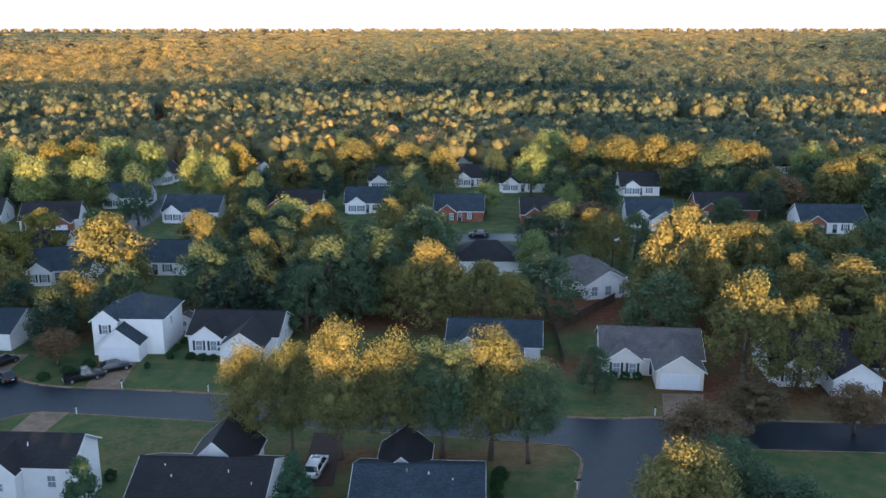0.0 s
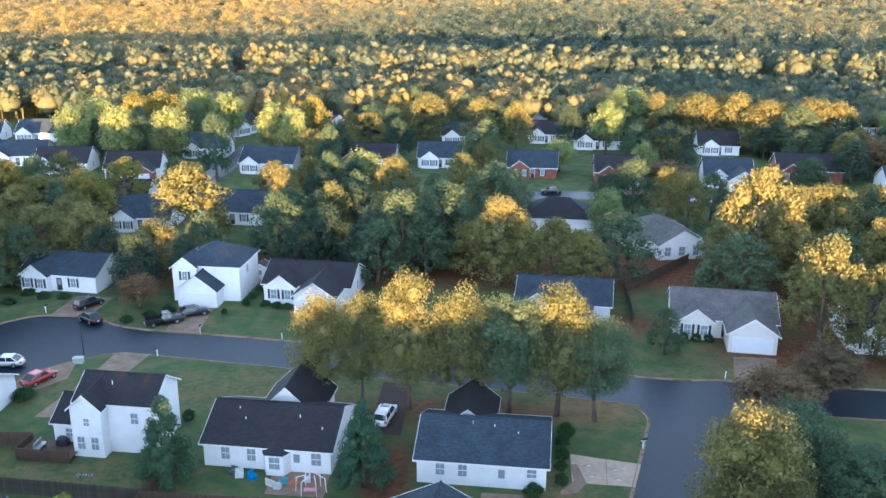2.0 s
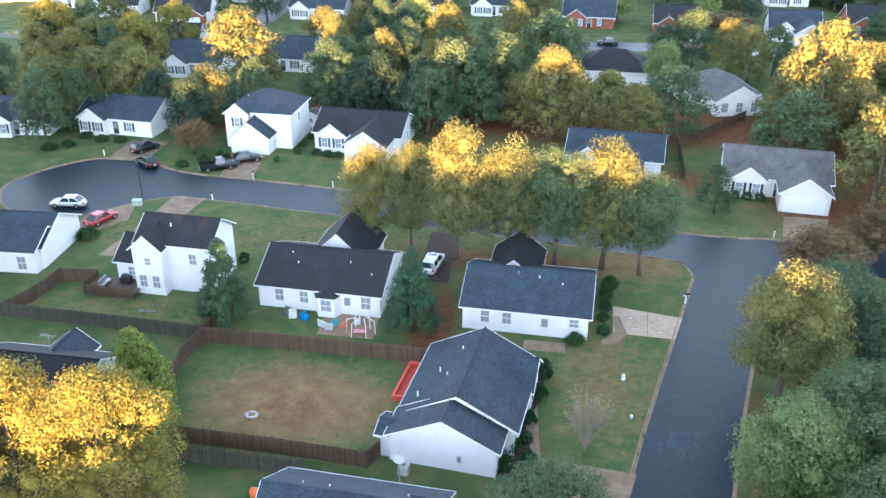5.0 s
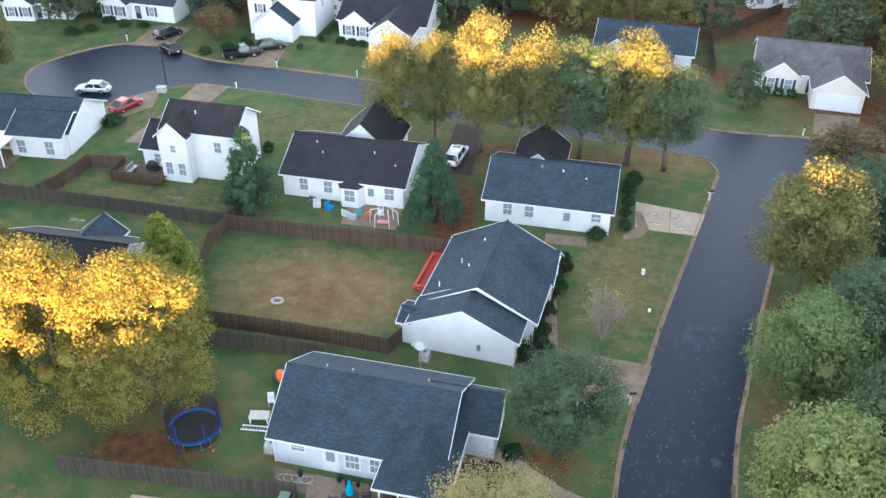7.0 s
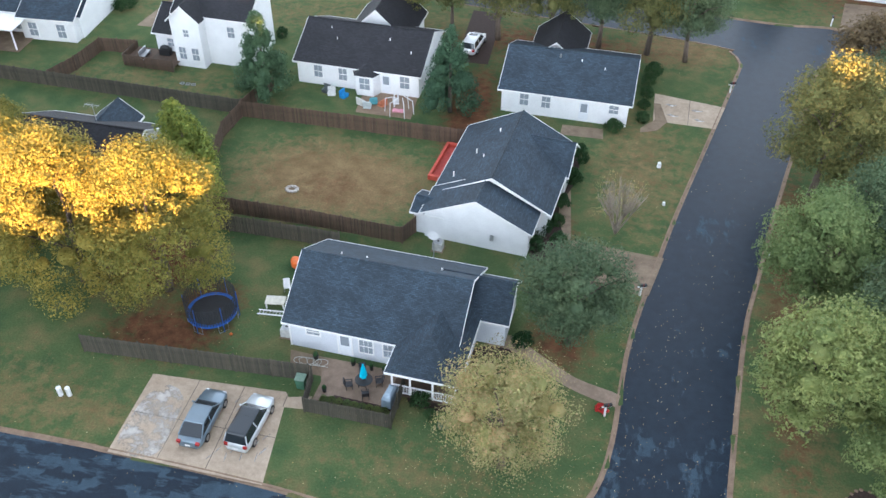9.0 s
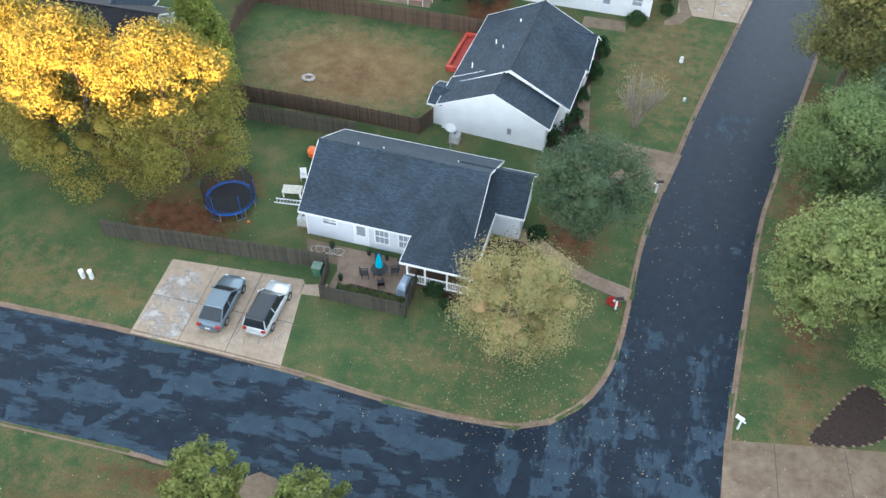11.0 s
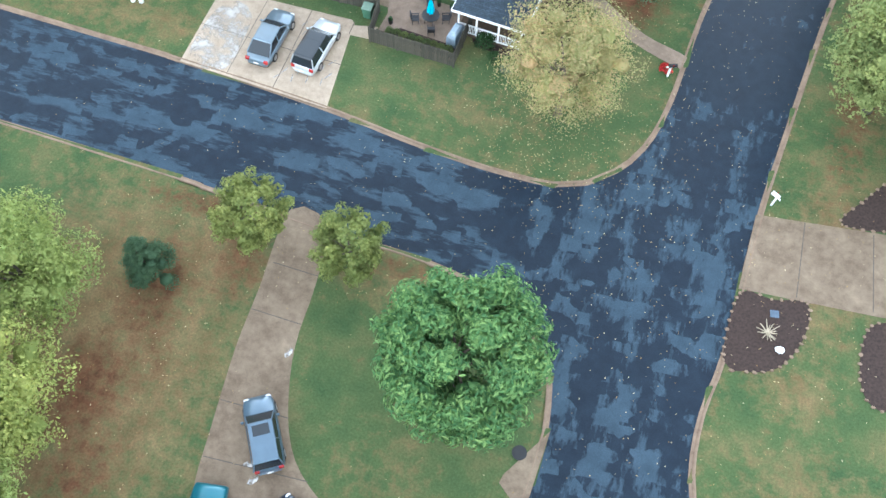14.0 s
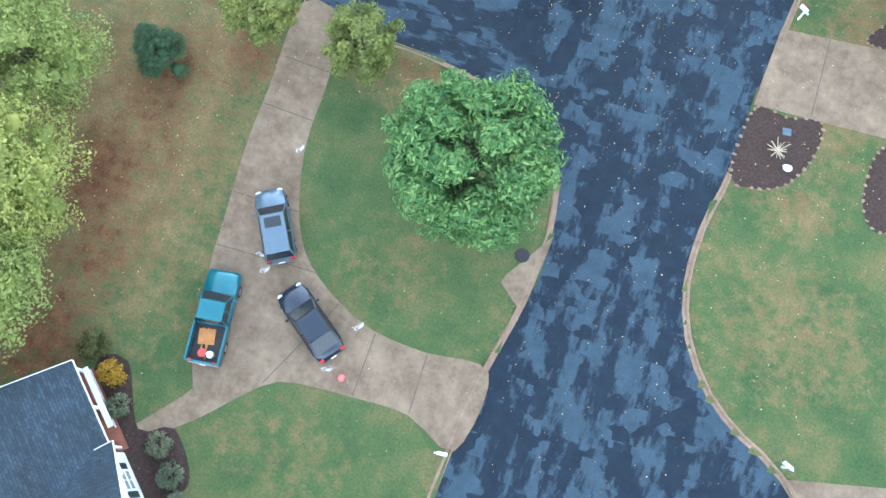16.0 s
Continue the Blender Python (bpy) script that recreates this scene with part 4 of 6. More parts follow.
KINDS = {
    "green": ("deciduous_tree", L_GREEN, "round", 120, 20000, .1),
    "olive": ("deciduous_tree", L_OLIVE, "tall", 120, 20000, .1),
    "gold": ("deciduous_tree", L_GOLD, "full", 170, 36000, .075),
    "light": ("deciduous_tree", L_LIGHT, "tall", 120, 20000, .1),
    "lime": ("deciduous_tree", L_LIME, "tall", 130, 20000, .095),
    "dark": ("deciduous_tree", L_DARK, "round", 120, 20000, .1),
    "rust": ("ornamental_tree", L_RUST, "round", 130, 24000, .07),
    "cone": ("conifer", L_SPRUCE, "cone", 130, 11000, .13),
    "conegold": ("conifer", L_SUNCONE, "cone", 140, 15000, .13),
    "magnolia": ("evergreen_tree", L_PINE, "dome", 200, 30000, .16),
    "crape": ("ornamental_tree", L_CRAPE, "dome", 110, 10000, .17),
    "spruce": ("conifer", L_SPRUCE, "cone", 90, 7000, .2),
    "mid_green": ("deciduous_tree", L_GREEN, "full", 110, 5600, .17),
    "mid_olive": ("deciduous_tree", L_OLIVE, "full", 110, 5600, .17),
    "mid_gold": ("deciduous_tree", L_GOLD, "full", 110, 5600, .17),
    "mid_light": ("deciduous_tree", L_LIGHT, "tall", 110, 5600, .17),
    "mid_dark": ("deciduous_tree", L_DARK, "full", 110, 5600, .17),
    "mid_brown": ("deciduous_tree", L_BROWN, "round", 110, 5600, .17),
}
WORD = {"green": "leafy green", "olive": "olive-green autumn", "gold": "golden-yellow autumn", "light": "light green", "lime": "pale yellow-green", "dark": "dense dark green", "brown": "thinning brown", "rust": "tan and rust-coloured autumn"}


def grove(rows, place, group):
    for i, (kind, x, y, h, r) in enumerate(rows):
        tree(kind, x, y, h, r, WORD[kind.split("_")[-1]] + " deciduous tree " + place, group, i)


grove((("olive", -22.0, 93.2, 13.6, 4.2), ("olive", -17.2, 93.3, 14.2, 3.6), ("olive", -11.6, 92, 16.8, 5.2), ("olive", -5.6, 92.2, 15.2, 5.0), ("green", -.2, 92.5, 14.6, 4.8), ("olive", 5.2, 92, 15.8, 5.4), ("green", 9.4, 91.2, 12.8, 4.6)), "standing along the cross street", "street trees")
grove((("olive", 20.3, 68.5, 14.0, 5.8), ("green", 25.5, 76, 11.0, 5.4), ("green", 30, 70, 10.0, 5), ("light", 18.0, 53.2, 11.4, 5.0), ("green", 23.5, 57, 12, 5), ("light", 17.0, 41.2, 11.4, 5.2), ("green", 23, 46, 12, 5), ("light", 22, 36, 11, 4.6)), "beside the street", "roadside trees")
grove((("gold", -37.5, 45.0, 14.0, 6.4), ("gold", -30.6, 45.4, 14.0, 5.8), ("gold", -44, 48, 13, 5), ("gold", -48, 52, 12, 5)), "by a back-yard fence", "yellow trees")
grove((("green", .6, 46.0, 9.2, 4.5), ("rust", -2.6, 34.2, 9.6, 4.6), ("lime", -25.3, 5, 10.4, 4.6), ("lime", -24.6, -1, 10.8, 5.0), ("lime", -27.2, 11.5, 10, 4.4), ("lime", -30, 2, 10.4, 5)), "in a front yard", "yard trees")
tree("olive", -78.5, 98, 13, 5.6, "olive-green autumn tree beside the turning circle")
tree("mid_brown", -55.5, 120.5, 5.2, 3.6, "thin brown ornamental tree on a front lawn")
tree("magnolia", -3.15, 14.4, 10.2, 5.0, "broad dense evergreen tree on a front lawn")
tree("crape", -17.5, 19.6, 6.2, 2.6, "small rounded ornamental tree beside the driveway")
tree("crape", -11.4, 19.5, 5.8, 2.5, "small rounded ornamental tree beside the driveway")
tree("spruce", -22.6, 15.2, 4.6, 2.0, "small blue-green conifer on the lawn")
tree("cone", -33.2, 74.6, 9.8, 3.6, "dense dark conifer beside the fence")
tree("cone", -14.0, 75.6, 9.8, 3.6, "dense dark conifer with yellow top")
tree("conegold", -34.2, 57.8, 9.8, 4.4, "green conifer with sunlit yellow tint behind the fence")
grove((("mid_light", -117.5, 224.4, 15.5, 6.1), ("mid_light", -116.0, 239.5, 15.5, 6.8), ("mid_gold", -109.8, 247.9, 15.5, 7.0), ("mid_gold", -103.8, 254.0, 15.5, 7.5), ("mid_light", -96.8, 260.5, 15.5, 8.0), ("mid_light", -85.2, 256.8, 15.5, 6.1), ("mid_green", -73.9, 210.7, 15.5, 5.0), ("mid_light", -66.5, 235.1, 15.5, 5.1), ("mid_gold", -58.5, 247.9, 15.5, 6.5), ("mid_light", -58.5, 227.6, 15.5, 4.5), ("mid_light", -102.9, 221.2, 15.5, 6.3), ("mid_light", -90.0, 223.0, 15.5, 6.2)), "in a row behind the next street", "distant street trees")
grove((("mid_olive", -41.8, 246.1, 11, 6.8), ("mid_olive", -25.9, 259.2, 15, 8.4), ("mid_olive", -10.2, 251.7, 15, 6.9), ("mid_olive", -0.1, 252.6, 14, 5.7), ("mid_green", -8.7, 220.6, 12, 6.8), ("mid_dark", 14.7, 254.2, 13, 4.5), ("mid_light", 24.8, 248.7, 15, 6.4), ("mid_light", 33.6, 275.5, 16, 8.9), ("mid_olive", 52.7, 264.4, 15, 7.8), ("mid_olive", 62.7, 261.7, 16, 7.8), ("mid_olive", 69.4, 251.9, 15, 9.2), ("mid_olive", 82.5, 257.1, 15, 9.5), ("mid_dark", 38.9, 227.4, 12, 8.5), ("mid_light", 10.8, 223.7, 8.5, 5.2), ("mid_brown", 34.7, 204.7, 7, 7.1), ("mid_brown", 25.8, 203.5, 7, 4.0)), "beside the houses of the next street", "next street trees")
grove((("mid_green", 68.9, 211.4, 7, 4.7), ("mid_dark", -46.5, 225.9, 11, 5.2), ("mid_dark", -31.1, 230.9, 12, 5.2), ("mid_light", 31.4, 219.9, 9, 4.3), ("mid_dark", -44.7, 203.7, 10, 3.0)), "beside the houses of the next street", "next street trees")
grove((("mid_gold", -104.1, 166.2, 13, 7.6), ("mid_olive", -89.6, 156.8, 12, 6.4), ("mid_gold", -82.9, 159.4, 12.5, 6.7), ("mid_gold", -79.3, 171.1, 12.5, 5.8), ("mid_olive", -59.0, 151.9, 15.75, 8.1), ("mid_olive", -49.6, 176.9, 11, 5.7), ("mid_olive", -43.4, 181.9, 11, 4.8), ("mid_green", -40.1, 143.2, 12.5, 5.7), ("mid_dark", -32.0, 142.7, 11.0, 5.4), ("mid_light", -32.7, 184.9, 12.5, 6.1), ("mid_olive", -24.6, 176.1, 13, 5.5), ("mid_olive", -11.1, 174.0, 14, 4.8), ("mid_green", -3.7, 165.2, 14, 6.4), ("mid_green", -18.5, 140.6, 14, 6.2), ("mid_green", -11.9, 144.5, 15, 6.6), ("mid_olive", -2.2, 135.6, 14.75, 5.9)), "in the back-yard woods", "back-yard trees")
grove((("mid_dark", -35.5, 138.6, 9, 3.8), ("mid_dark", -26.0, 138.1, 9, 3.2), ("mid_dark", -23.4, 139.7, 12, 4.2)), "in the back-yard woods", "back-yard trees")
grove((("mid_olive", 6.6, 137.6, 11, 5.4), ("mid_light", 17.2, 163.7, 10, 4.6), ("mid_green", 16.9, 141.1, 11, 7.0), ("mid_olive", 38.6, 139.9, 19.5, 7.3), ("mid_green", 33.8, 131.2, 11, 6.7), ("mid_olive", 48.5, 155.2, 13, 6.9), ("mid_olive", 55.2, 156.1, 13, 7.0), ("mid_olive", 40.3, 112.9, 16.0, 5.7), ("mid_green", 20.0, 110.2, 6.75, 2.9), ("mid_olive", -82.6, 128.0, 12, 6.0), ("mid_green", -80.1, 121.5, 12, 4.3), ("mid_olive", -77.4, 134.2, 12, 6.1), ("mid_olive", -70.7, 136.3, 12, 5.5), ("mid_dark", -59.3, 128.5, 9.5, 4.9), ("mid_dark", -51.9, 129.5, 9.5, 2.8), ("mid_green", -78.4, 129.1, 10, 4.9)), "in the back-yard woods", "back-yard trees")
grove((("mid_dark", -66.7, 134.4, 9, 4.4), ("mid_olive", 10.8, 134.6, 10, 4.9)), "in the back-yard woods", "back-yard trees")
grove((("mid_light", 105.2, 252.7, 15, 7.9), ("mid_brown", 86.5, 222.9, 10, 6.9), ("mid_olive", 109.2, 230.1, 15, 9.8), ("mid_olive", 66.4, 161.4, 12, 7.4), ("mid_olive", 62.5, 131.9, 13, 8.6), ("mid_green", 81.1, 164.8, 12, 6.5), ("mid_olive", 47.2, 111.6, 13.25, 5.2), ("mid_olive", 58.2, 111.8, 13, 4.1), ("mid_green", 48.8, 134.3, 11, 6.1), ("mid_olive", 52.9, 155.5, 13, 5.3), ("mid_olive", 73.6, 254.3, 14, 7.6), ("mid_green", 68.4, 210.0, 7, 4.3), ("mid_green", 61.6, 148.9, 11, 6.3), ("mid_green", 71.3, 141.1, 12, 5.1), ("mid_green", 107.6, 208.9, 14, 9.1), ("mid_olive", 84.9, 153.2, 13, 8.5)), "among the houses", "trees between the streets")
grove((("mid_green", 71.1, 124.0, 13, 7.0),), "among the houses", "trees between the streets")
grove((("mid_light", 33.0, 281.5, 14.5, 8.2), ("mid_olive", 42.0, 269.9, 14.5, 7.0), ("mid_olive", 52.8, 272.7, 14.5, 8.0), ("mid_olive", 62.5, 269.9, 14.5, 8.0), ("mid_olive", 68.7, 254.2, 14.5, 8.4), ("mid_green", 75.5, 244.6, 14.5, 8.2), ("mid_olive", 88.9, 256.6, 14.5, 7.8), ("mid_olive", 100.6, 223.6, 14.5, 8.7), ("mid_green", 121.8, 250.4, 14.5, 9.8)), "behind the next street", "distant street trees")
grove((("mid_brown", 28.5, 90, 7.6, 5.0), ("mid_brown", 37, 99, 6.6, 4.8), ("mid_brown", 49, 98.5, 6.4, 4.2)), "on the street corner", "corner trees")


def woods(name, trees, mat, leaves, size, seed, label, lobes=6, light_block=False):
    """Joined far woodland: trunks and crowns of many trees in one object."""
    rng = np.random.default_rng(seed)
    vs, ms = [], []
    for x, y, h, r in trees:
        k = 9
        c = rng.normal(size=(k, 3))
        c /= np.linalg.norm(c, axis=1)[:, None]
        c[:, 2] = np.abs(c[:, 2]) * 1.25 - .3
        rr = r * rng.uniform(.34, .52, k)
        c = c * [r * .6, r * .6, h * .24] + [x, y, h * .66]
        vs.append(leaf_cloud(rng, c, rr, leaves, size))
        for q, e in list(zip(c, rr))[:lobes]:
            ms.append(LOBE * (1 + .2 * rng.normal(size=(len(LOBE), 1))) * e * .62 + q)
        ms.append(LOBE * (1 + .1 * rng.normal(size=(len(LOBE), 1))) * [r * .66, r * .66, h * .28] + [x, y, h * .52])
        # low masses added to stop sun passing between the trunks
        if light_block:
            ms.append(LOBE * (1 + .2 * rng.normal(size=(len(LOBE), 1))) * [r * .95, r * .95, h * .24] + [x + rng.normal(), y + rng.normal(), h * .2])
        a = rng.uniform(0, 3.14)
        w = .22
        dx, dy = math.cos(a) * w, math.sin(a) * w
        vs.append(np.array([(x - dx, y - dy, 0), (x + dx, y + dy, 0), (x + dx * .5, y + dy * .5, h * .6), (x - dx * .5, y - dy * .5, h * .6)]))
    ob = new(name, cloud_mesh(name, np.concatenate(vs), mat, ms))
    return tagged(ob, label, "woods", "", "stuff")


def swell(x, y, size, phase):
    """A slow wave over the land, from -1 to 1."""
    return .5 * (math.sin(x / size + 1.7 * phase + 1.3 * math.sin(y / size * .6 + phase)) + math.sin(y / size * .8 - .5 * x / size + 2.3 * phase))


FAR = (("green", L_FAR_HAZE[0]), ("olive", L_FAR_HAZE[1]), ("rust", L_FAR_HAZE[2]), ("gold", L_FAR_HAZE[3]), ("dark", L_FAR_HAZE[4]))


def canopy(seed, n, y0, y1, spread=.68):
    """Tree places in the wedge ahead, sorted by kind: stands of differing height and colour."""
    rng = np.random.default_rng(seed)
    out = {nm: [] for nm, _ in FAR}
    for _ in range(n):
        y = y0 * (y1 / y0) ** rng.random()
        x = rng.uniform(-1, 1) * y * spread
        big = swell(x, y, 60 + y * .1, 1.0)
        if y < 380:
            h = rng.uniform(10.5, 13.5) if x < 10 else rng.uniform(9, 12)
        elif y < 445:
            h = rng.uniform(14.5, 17.5)
        elif y < 600:
            h = rng.uniform(10.5, 13) + 1.5 * big
        else:
            h = rng.uniform(11.5, 15.5) + 3.0 * big
        tone = swell(x, y, 45 + y * .07, 2.4) + rng.normal() * .45 + (.35 if x < -.1 * y and y > 600 else -.15 if x > .1 * y else 0)
        nm = "gold" if tone > 1.0 else "rust" if tone > .6 else "olive" if tone > 0 else "green" if tone > -.65 else "dark"
        out[nm].append((x, y, h, rng.uniform(4.4, 6.6) * max(1, y / 560)))
    return out


for seed, n, y0, y1, leaves, size, lobes, words in ((50, 1700, 283, 445, 150, .4, 3, " trees of the distant woods"), (70, 4600, 440, 1100, 64, .62, 0, " trees of the far woods"), (90, 3600, 1050, 3800, 26, 1.5, 0, " treetops towards the horizon")):
    stands = canopy(seed, n, y0, y1)
    for i, (nm, mt) in enumerate(FAR):
        if stands[nm]:
            woods("far_woods", stands[nm], mt, leaves, size, seed + i, WORD[nm] + words, lobes)
rng = np.random.default_rng(33)
woods("far_woods", [(rng.uniform(-1, 1) * 2600, rng.uniform(3700, 4400), rng.uniform(19, 25), rng.uniform(9, 14)) for _ in range(700)], L_FAR_HAZE[1], 10, 4.0, 34, "hazy treetops of the horizon ridge", 2)
# unseen woods added round the streets to keep low sun off the ground
rng = np.random.default_rng(5)
belt = []
for i in range(820):
    a = radians(rng.uniform(-200, 30) if i % 3 == 0 else rng.uniform(-150, -25))
    d = rng.uniform(78, 135)
    x = d * math.cos(a) + 5
    # shorter stretch on the left, so that sun reaches the yellow trees
    belt.append((x, 45 + d * math.sin(a) * .95, rng.uniform(15.2, 17.0) - (5.6 if -60 < x < -17 else 0), rng.uniform(5, 7)))
woods("woods", [b for b in belt if b[1] < 90 or abs(b[0]) > 95], L_GREEN, 40, .9, 7, "unseen green woods added to shade the neighbourhood", 6, True)
# more unseen trees, added right of the view to shade the middle distance
side = []
for i in range(330):
    y = rng.uniform(85, 300)
    side.append((y * .56 + rng.uniform(16, 75), y, rng.uniform(12.5, 15.5), rng.uniform(4.5, 6.5)))
woods("woods", side, L_OLIVE, 50, .9, 8, "unseen autumn woods added to shade the houses", 6)

# lower trees that close the back yards between the streets
HOMES = [o for o in bpy.data.objects if o.parent is None and o.get("category") == "house"]
rng = np.random.default_rng(21)
KM = ("mid_green", "mid_olive", "mid_dark", "mid_olive", "mid_green")
for x0, x1, y0, y1, n, hh in ((-110, 90, 135, 183, 84, (9, 12.5)), (-150, 120, 208, 288, 95, (9.5, 13.5))):
    made, tries = [], 0
    while len(made) < n and tries < 4000:
        tries += 1
        x, y = rng.uniform(x0, x1), rng.uniform(y0, y1)
        if any(abs(o.location.x * y / o.location.y - x) < 9 and -30 < y - o.location.y < 9 for o in HOMES if o.location.y > 110) or any(math.hypot(x - a, y - b) < 5 for a, b in made):
            continue
        if -82 < x < -66 and y > 185:
            continue
        made.append((x, y))
        k = KM[int(rng.integers(len(KM)))]
        tree(k, x, y, rng.uniform(*hh), rng.uniform(3.8, 5.4), WORD[k.split("_")[-1]] + " deciduous tree among the houses", "woods between the streets", len(made))


# ---- driveways and paths ----
def paved(name, pts, mat, label, z=0.012, thick=0.06, smooth=False):
    poly = [(p.x, p.y) for p in curve_pts([Vector(p) for p in pts], .8, True)] if smooth else pts
    return sheet(name, poly, z - thick, mat, label, "driveway", "structure", thick)


def joints(parent, lines, z=0.014):
    """Recessed control joints in a concrete slab, as narrow dark strips of sealant."""
    for (x0, y0), (x1, y1) in lines:
        d = Vector((x1 - x0, y1 - y0)).normalized()
        n = Vector((-d.y, d.x)) * .025
        part("joint", Geo().add([(x0 - n.x, y0 - n.y, z + .003), (x1 - n.x, y1 - n.y, z + .003), (x1 + n.x, y1 + n.y, z + .003), (x0 + n.x, y0 + n.y, z + .003)], [(0, 1, 2, 3)]), JOINT, parent)


JOINT = plain("joint_sealant", (0.1, 0.085, 0.07), .9)
SALTY = concrete_material("bleached_concrete", (0.33, 0.3, 0.27), (0.5, 0.47, 0.43))


def worn_edges(m):
    """Let a stain thin out irregularly over the concrete below it."""
    nt = m.node_tree
    tr, ms = nt.nodes.new("ShaderNodeBsdfTransparent"), nt.nodes.new("ShaderNodeMixShader")
    f = ramp(nt, noise_tex(nt, .9, 6, .7), ((0.42, (0, 0, 0)), (0.6, (1, 1, 1))))
    nt.links.new(f, ms.inputs[0])
    nt.links.new(tr.outputs[0], ms.inputs[1])
    nt.links.new(nt.nodes["Principled BSDF"].outputs[0], ms.inputs[2])
    nt.links.new(ms.outputs[0], nt.nodes["Material Output"].inputs[0])
    return m


STAIN = worn_edges(concrete_material("worn_pale_concrete", (0.34, 0.31, 0.28), (0.5, 0.47, 0.43)))
d = paved("driveway", [(-28.0, 37.0), (-18.2, 37.3), (-17.9, 36.9), (-16.3, 37.3), (-16.4, 36.1), (-17.9, 36.0), (-17.2, 29.75), (-28.0, 30.15)], CONC, "tan concrete parking pad beside the fence")
joints(d, [((-24.6, 30.2), (-24.5, 37.1)), ((-21.2, 30.1), (-21.2, 37.2)), ((-28, 33.6), (-17.6, 33.4)), ((-18, 36.0), (-18, 37.2))])
st = sheet("bleached_stain", [(p.x, p.y) for p in curve_pts([Vector(p) for p in ((-27.6, 30.6), (-24.9, 30.5), (-24.7, 33.4), (-25.0, 35.4), (-26.4, 36.3), (-27.6, 35.0))], .6, True)], .017, STAIN, "bleached pale stain on the concrete pad", "stain")
d = paved("driveway", [(-16.5, 21.9), (-13.9, 21.6), (-13.1, 17.5), (-12.9, 14.5), (-12.4, 12.0), (-11.2, 8.9), (-9.7, 7.0), (-7.4, 5.6), (-5.0, 4.8), (-2, 4.7), (1.7, 4.9), (1.4, .3), (-1.6, 1.2), (-4.9, 1.0), (-8.0, .6), (-9.6, -.2), (-12.3, -3.2), (-15.0, -5.4), (-15.6, -5.2), (-13.0, -1.6), (-13.6, -.4), (-14.9, 4.6), (-15.3, 7.3), (-16.0, 12.5), (-16.2, 16.2)], CONC_G, "curved stained concrete driveway with three cars", .012, .06, True)
joints(d, [((-16.1, 15.0), (-12.95, 15.0)), ((-16.1, 18.2), (-13.2, 18.2)), ((-15.5, 9.4), (-11.5, 9.6)), ((-15.1, 6.2), (-9.2, 6.7)), ((-4.8, 1.1), (-4.9, 4.7)), ((-1.6, 1.3), (-1.8, 4.6)), ((-9.6, 0), (-7.4, 5.5))])
d = paved("driveway", [(11.2, 30.9), (18, 31.9), (30, 33.5), (30, 28), (19.2, 26.3), (11.0, 25.5)], CONC_G, "grey concrete driveway beside a planting bed")
joints(d, [((14.4, 26.0), (14.2, 31.3)), ((18.9, 26.5), (18.4, 31.8))])
paved("driveway", [(18.4, 5.2), (24, 6.8), (34, 8), (36, 2), (23.0, 1.0)], CONC_G, "pale concrete driveway at the turning circle")
paved("driveway", [(-.2, 57.9), (7.5, 57.1), (6.4, 52.4), (4.8, 52.2), (-.6, 53.2)], CONC_G, "concrete driveway beside the gabled house")
d = paved("driveway", [(6.3, 83.6), (13.4, 82.2), (12.3, 77.9), (6.2, 78.2)], CONC, "tan concrete parking pad at the corner")
joints(d, [((9.6, 78.1), (9.9, 82.9))])
paved("footpath", [(5.0, 75.8), (6.6, 76.4), (7.6, 78.2), (6.9, 81.6), (6.2, 81.6), (6.4, 78.4), (5.0, 76.6)], CONC_G, "curved concrete path to the corner house", .02)
paved("footpath", [(-2.6, 75.6), (1.4, 75.6), (1.5, 73.8), (-2.7, 73.8)], CONC_G, "concrete step slab at the back door")
paved("footpath", [(-1.2, 58.0), (-.2, 57.9), (-.7, 63.5), (-1.0, 66.5), (-1.9, 66.5), (-1.7, 63)], CONC_G, "concrete path along the shrubs", .02)
paved("footpath", [(-5.6, 44.9), (-3.6, 45.9), (-1.5, 44.6), (1.5, 42.7), (4.7, 41.7), (4.5, 40.6), (.8, 41.8), (-2.4, 43.8)], CONC_P, "curved concrete path to the front door", .015, .06, True)
paved("patio", [(-16.9, 41.0), (-11.4, 40.75), (-10.3, 39.2), (-10.3, 36.1), (-16.3, 36.4), (-16.1, 38.7)], CONC_P, "brown concrete patio with a dining set")
paved("patio", [(-19.2, 41.2), (-16.9, 41.0), (-16.2, 39.2), (-18.6, 39.3)], CONC_G, "dark grey concrete slab by the wall", .02)
paved("driveway", [(-49.2, 121.9), (-44.6, 121.9), (-43.6, 111.6), (-48.5, 112.2)], CONC_G, "concrete driveway of the two-storey house")
paved("driveway", [(28.9, 110.3), (34.4, 110.2), (32, 102.5), (27.3, 102.8)], CONC_G, "concrete driveway of the cream house")
paved("driveway", [(51.8, 108), (57.5, 108), (59.4, 101.1), (52.5, 101.3)], CONC_G, "concrete driveway of the black-roofed house")
paved("driveway", [(-18.6, 123), (-13.4, 123), (-13.3, 107.6), (-18.4, 108.3)], CONC_G, "pale concrete driveway behind the street trees")
paved("driveway", [(-51.9, 104.5), (-47.3, 104.5), (-48.5, 95), (-49.2, 86.6), (-53.5, 86.6), (-52.6, 94)], CONC_G, "concrete driveway of the white two-storey house")
paved("driveway", [(-60, 97.8), (-56, 102.2), (-54.6, 96.5), (-58, 91.2), (-61, 92.0)], CONC_G, "concrete driveway at the turning circle")
paved("driveway", [(-67.5, 124.6), (-61.5, 124.6), (-61.6, 116.2), (-67.5, 116.2)], CONC_G, "concrete driveway off the turning circle")
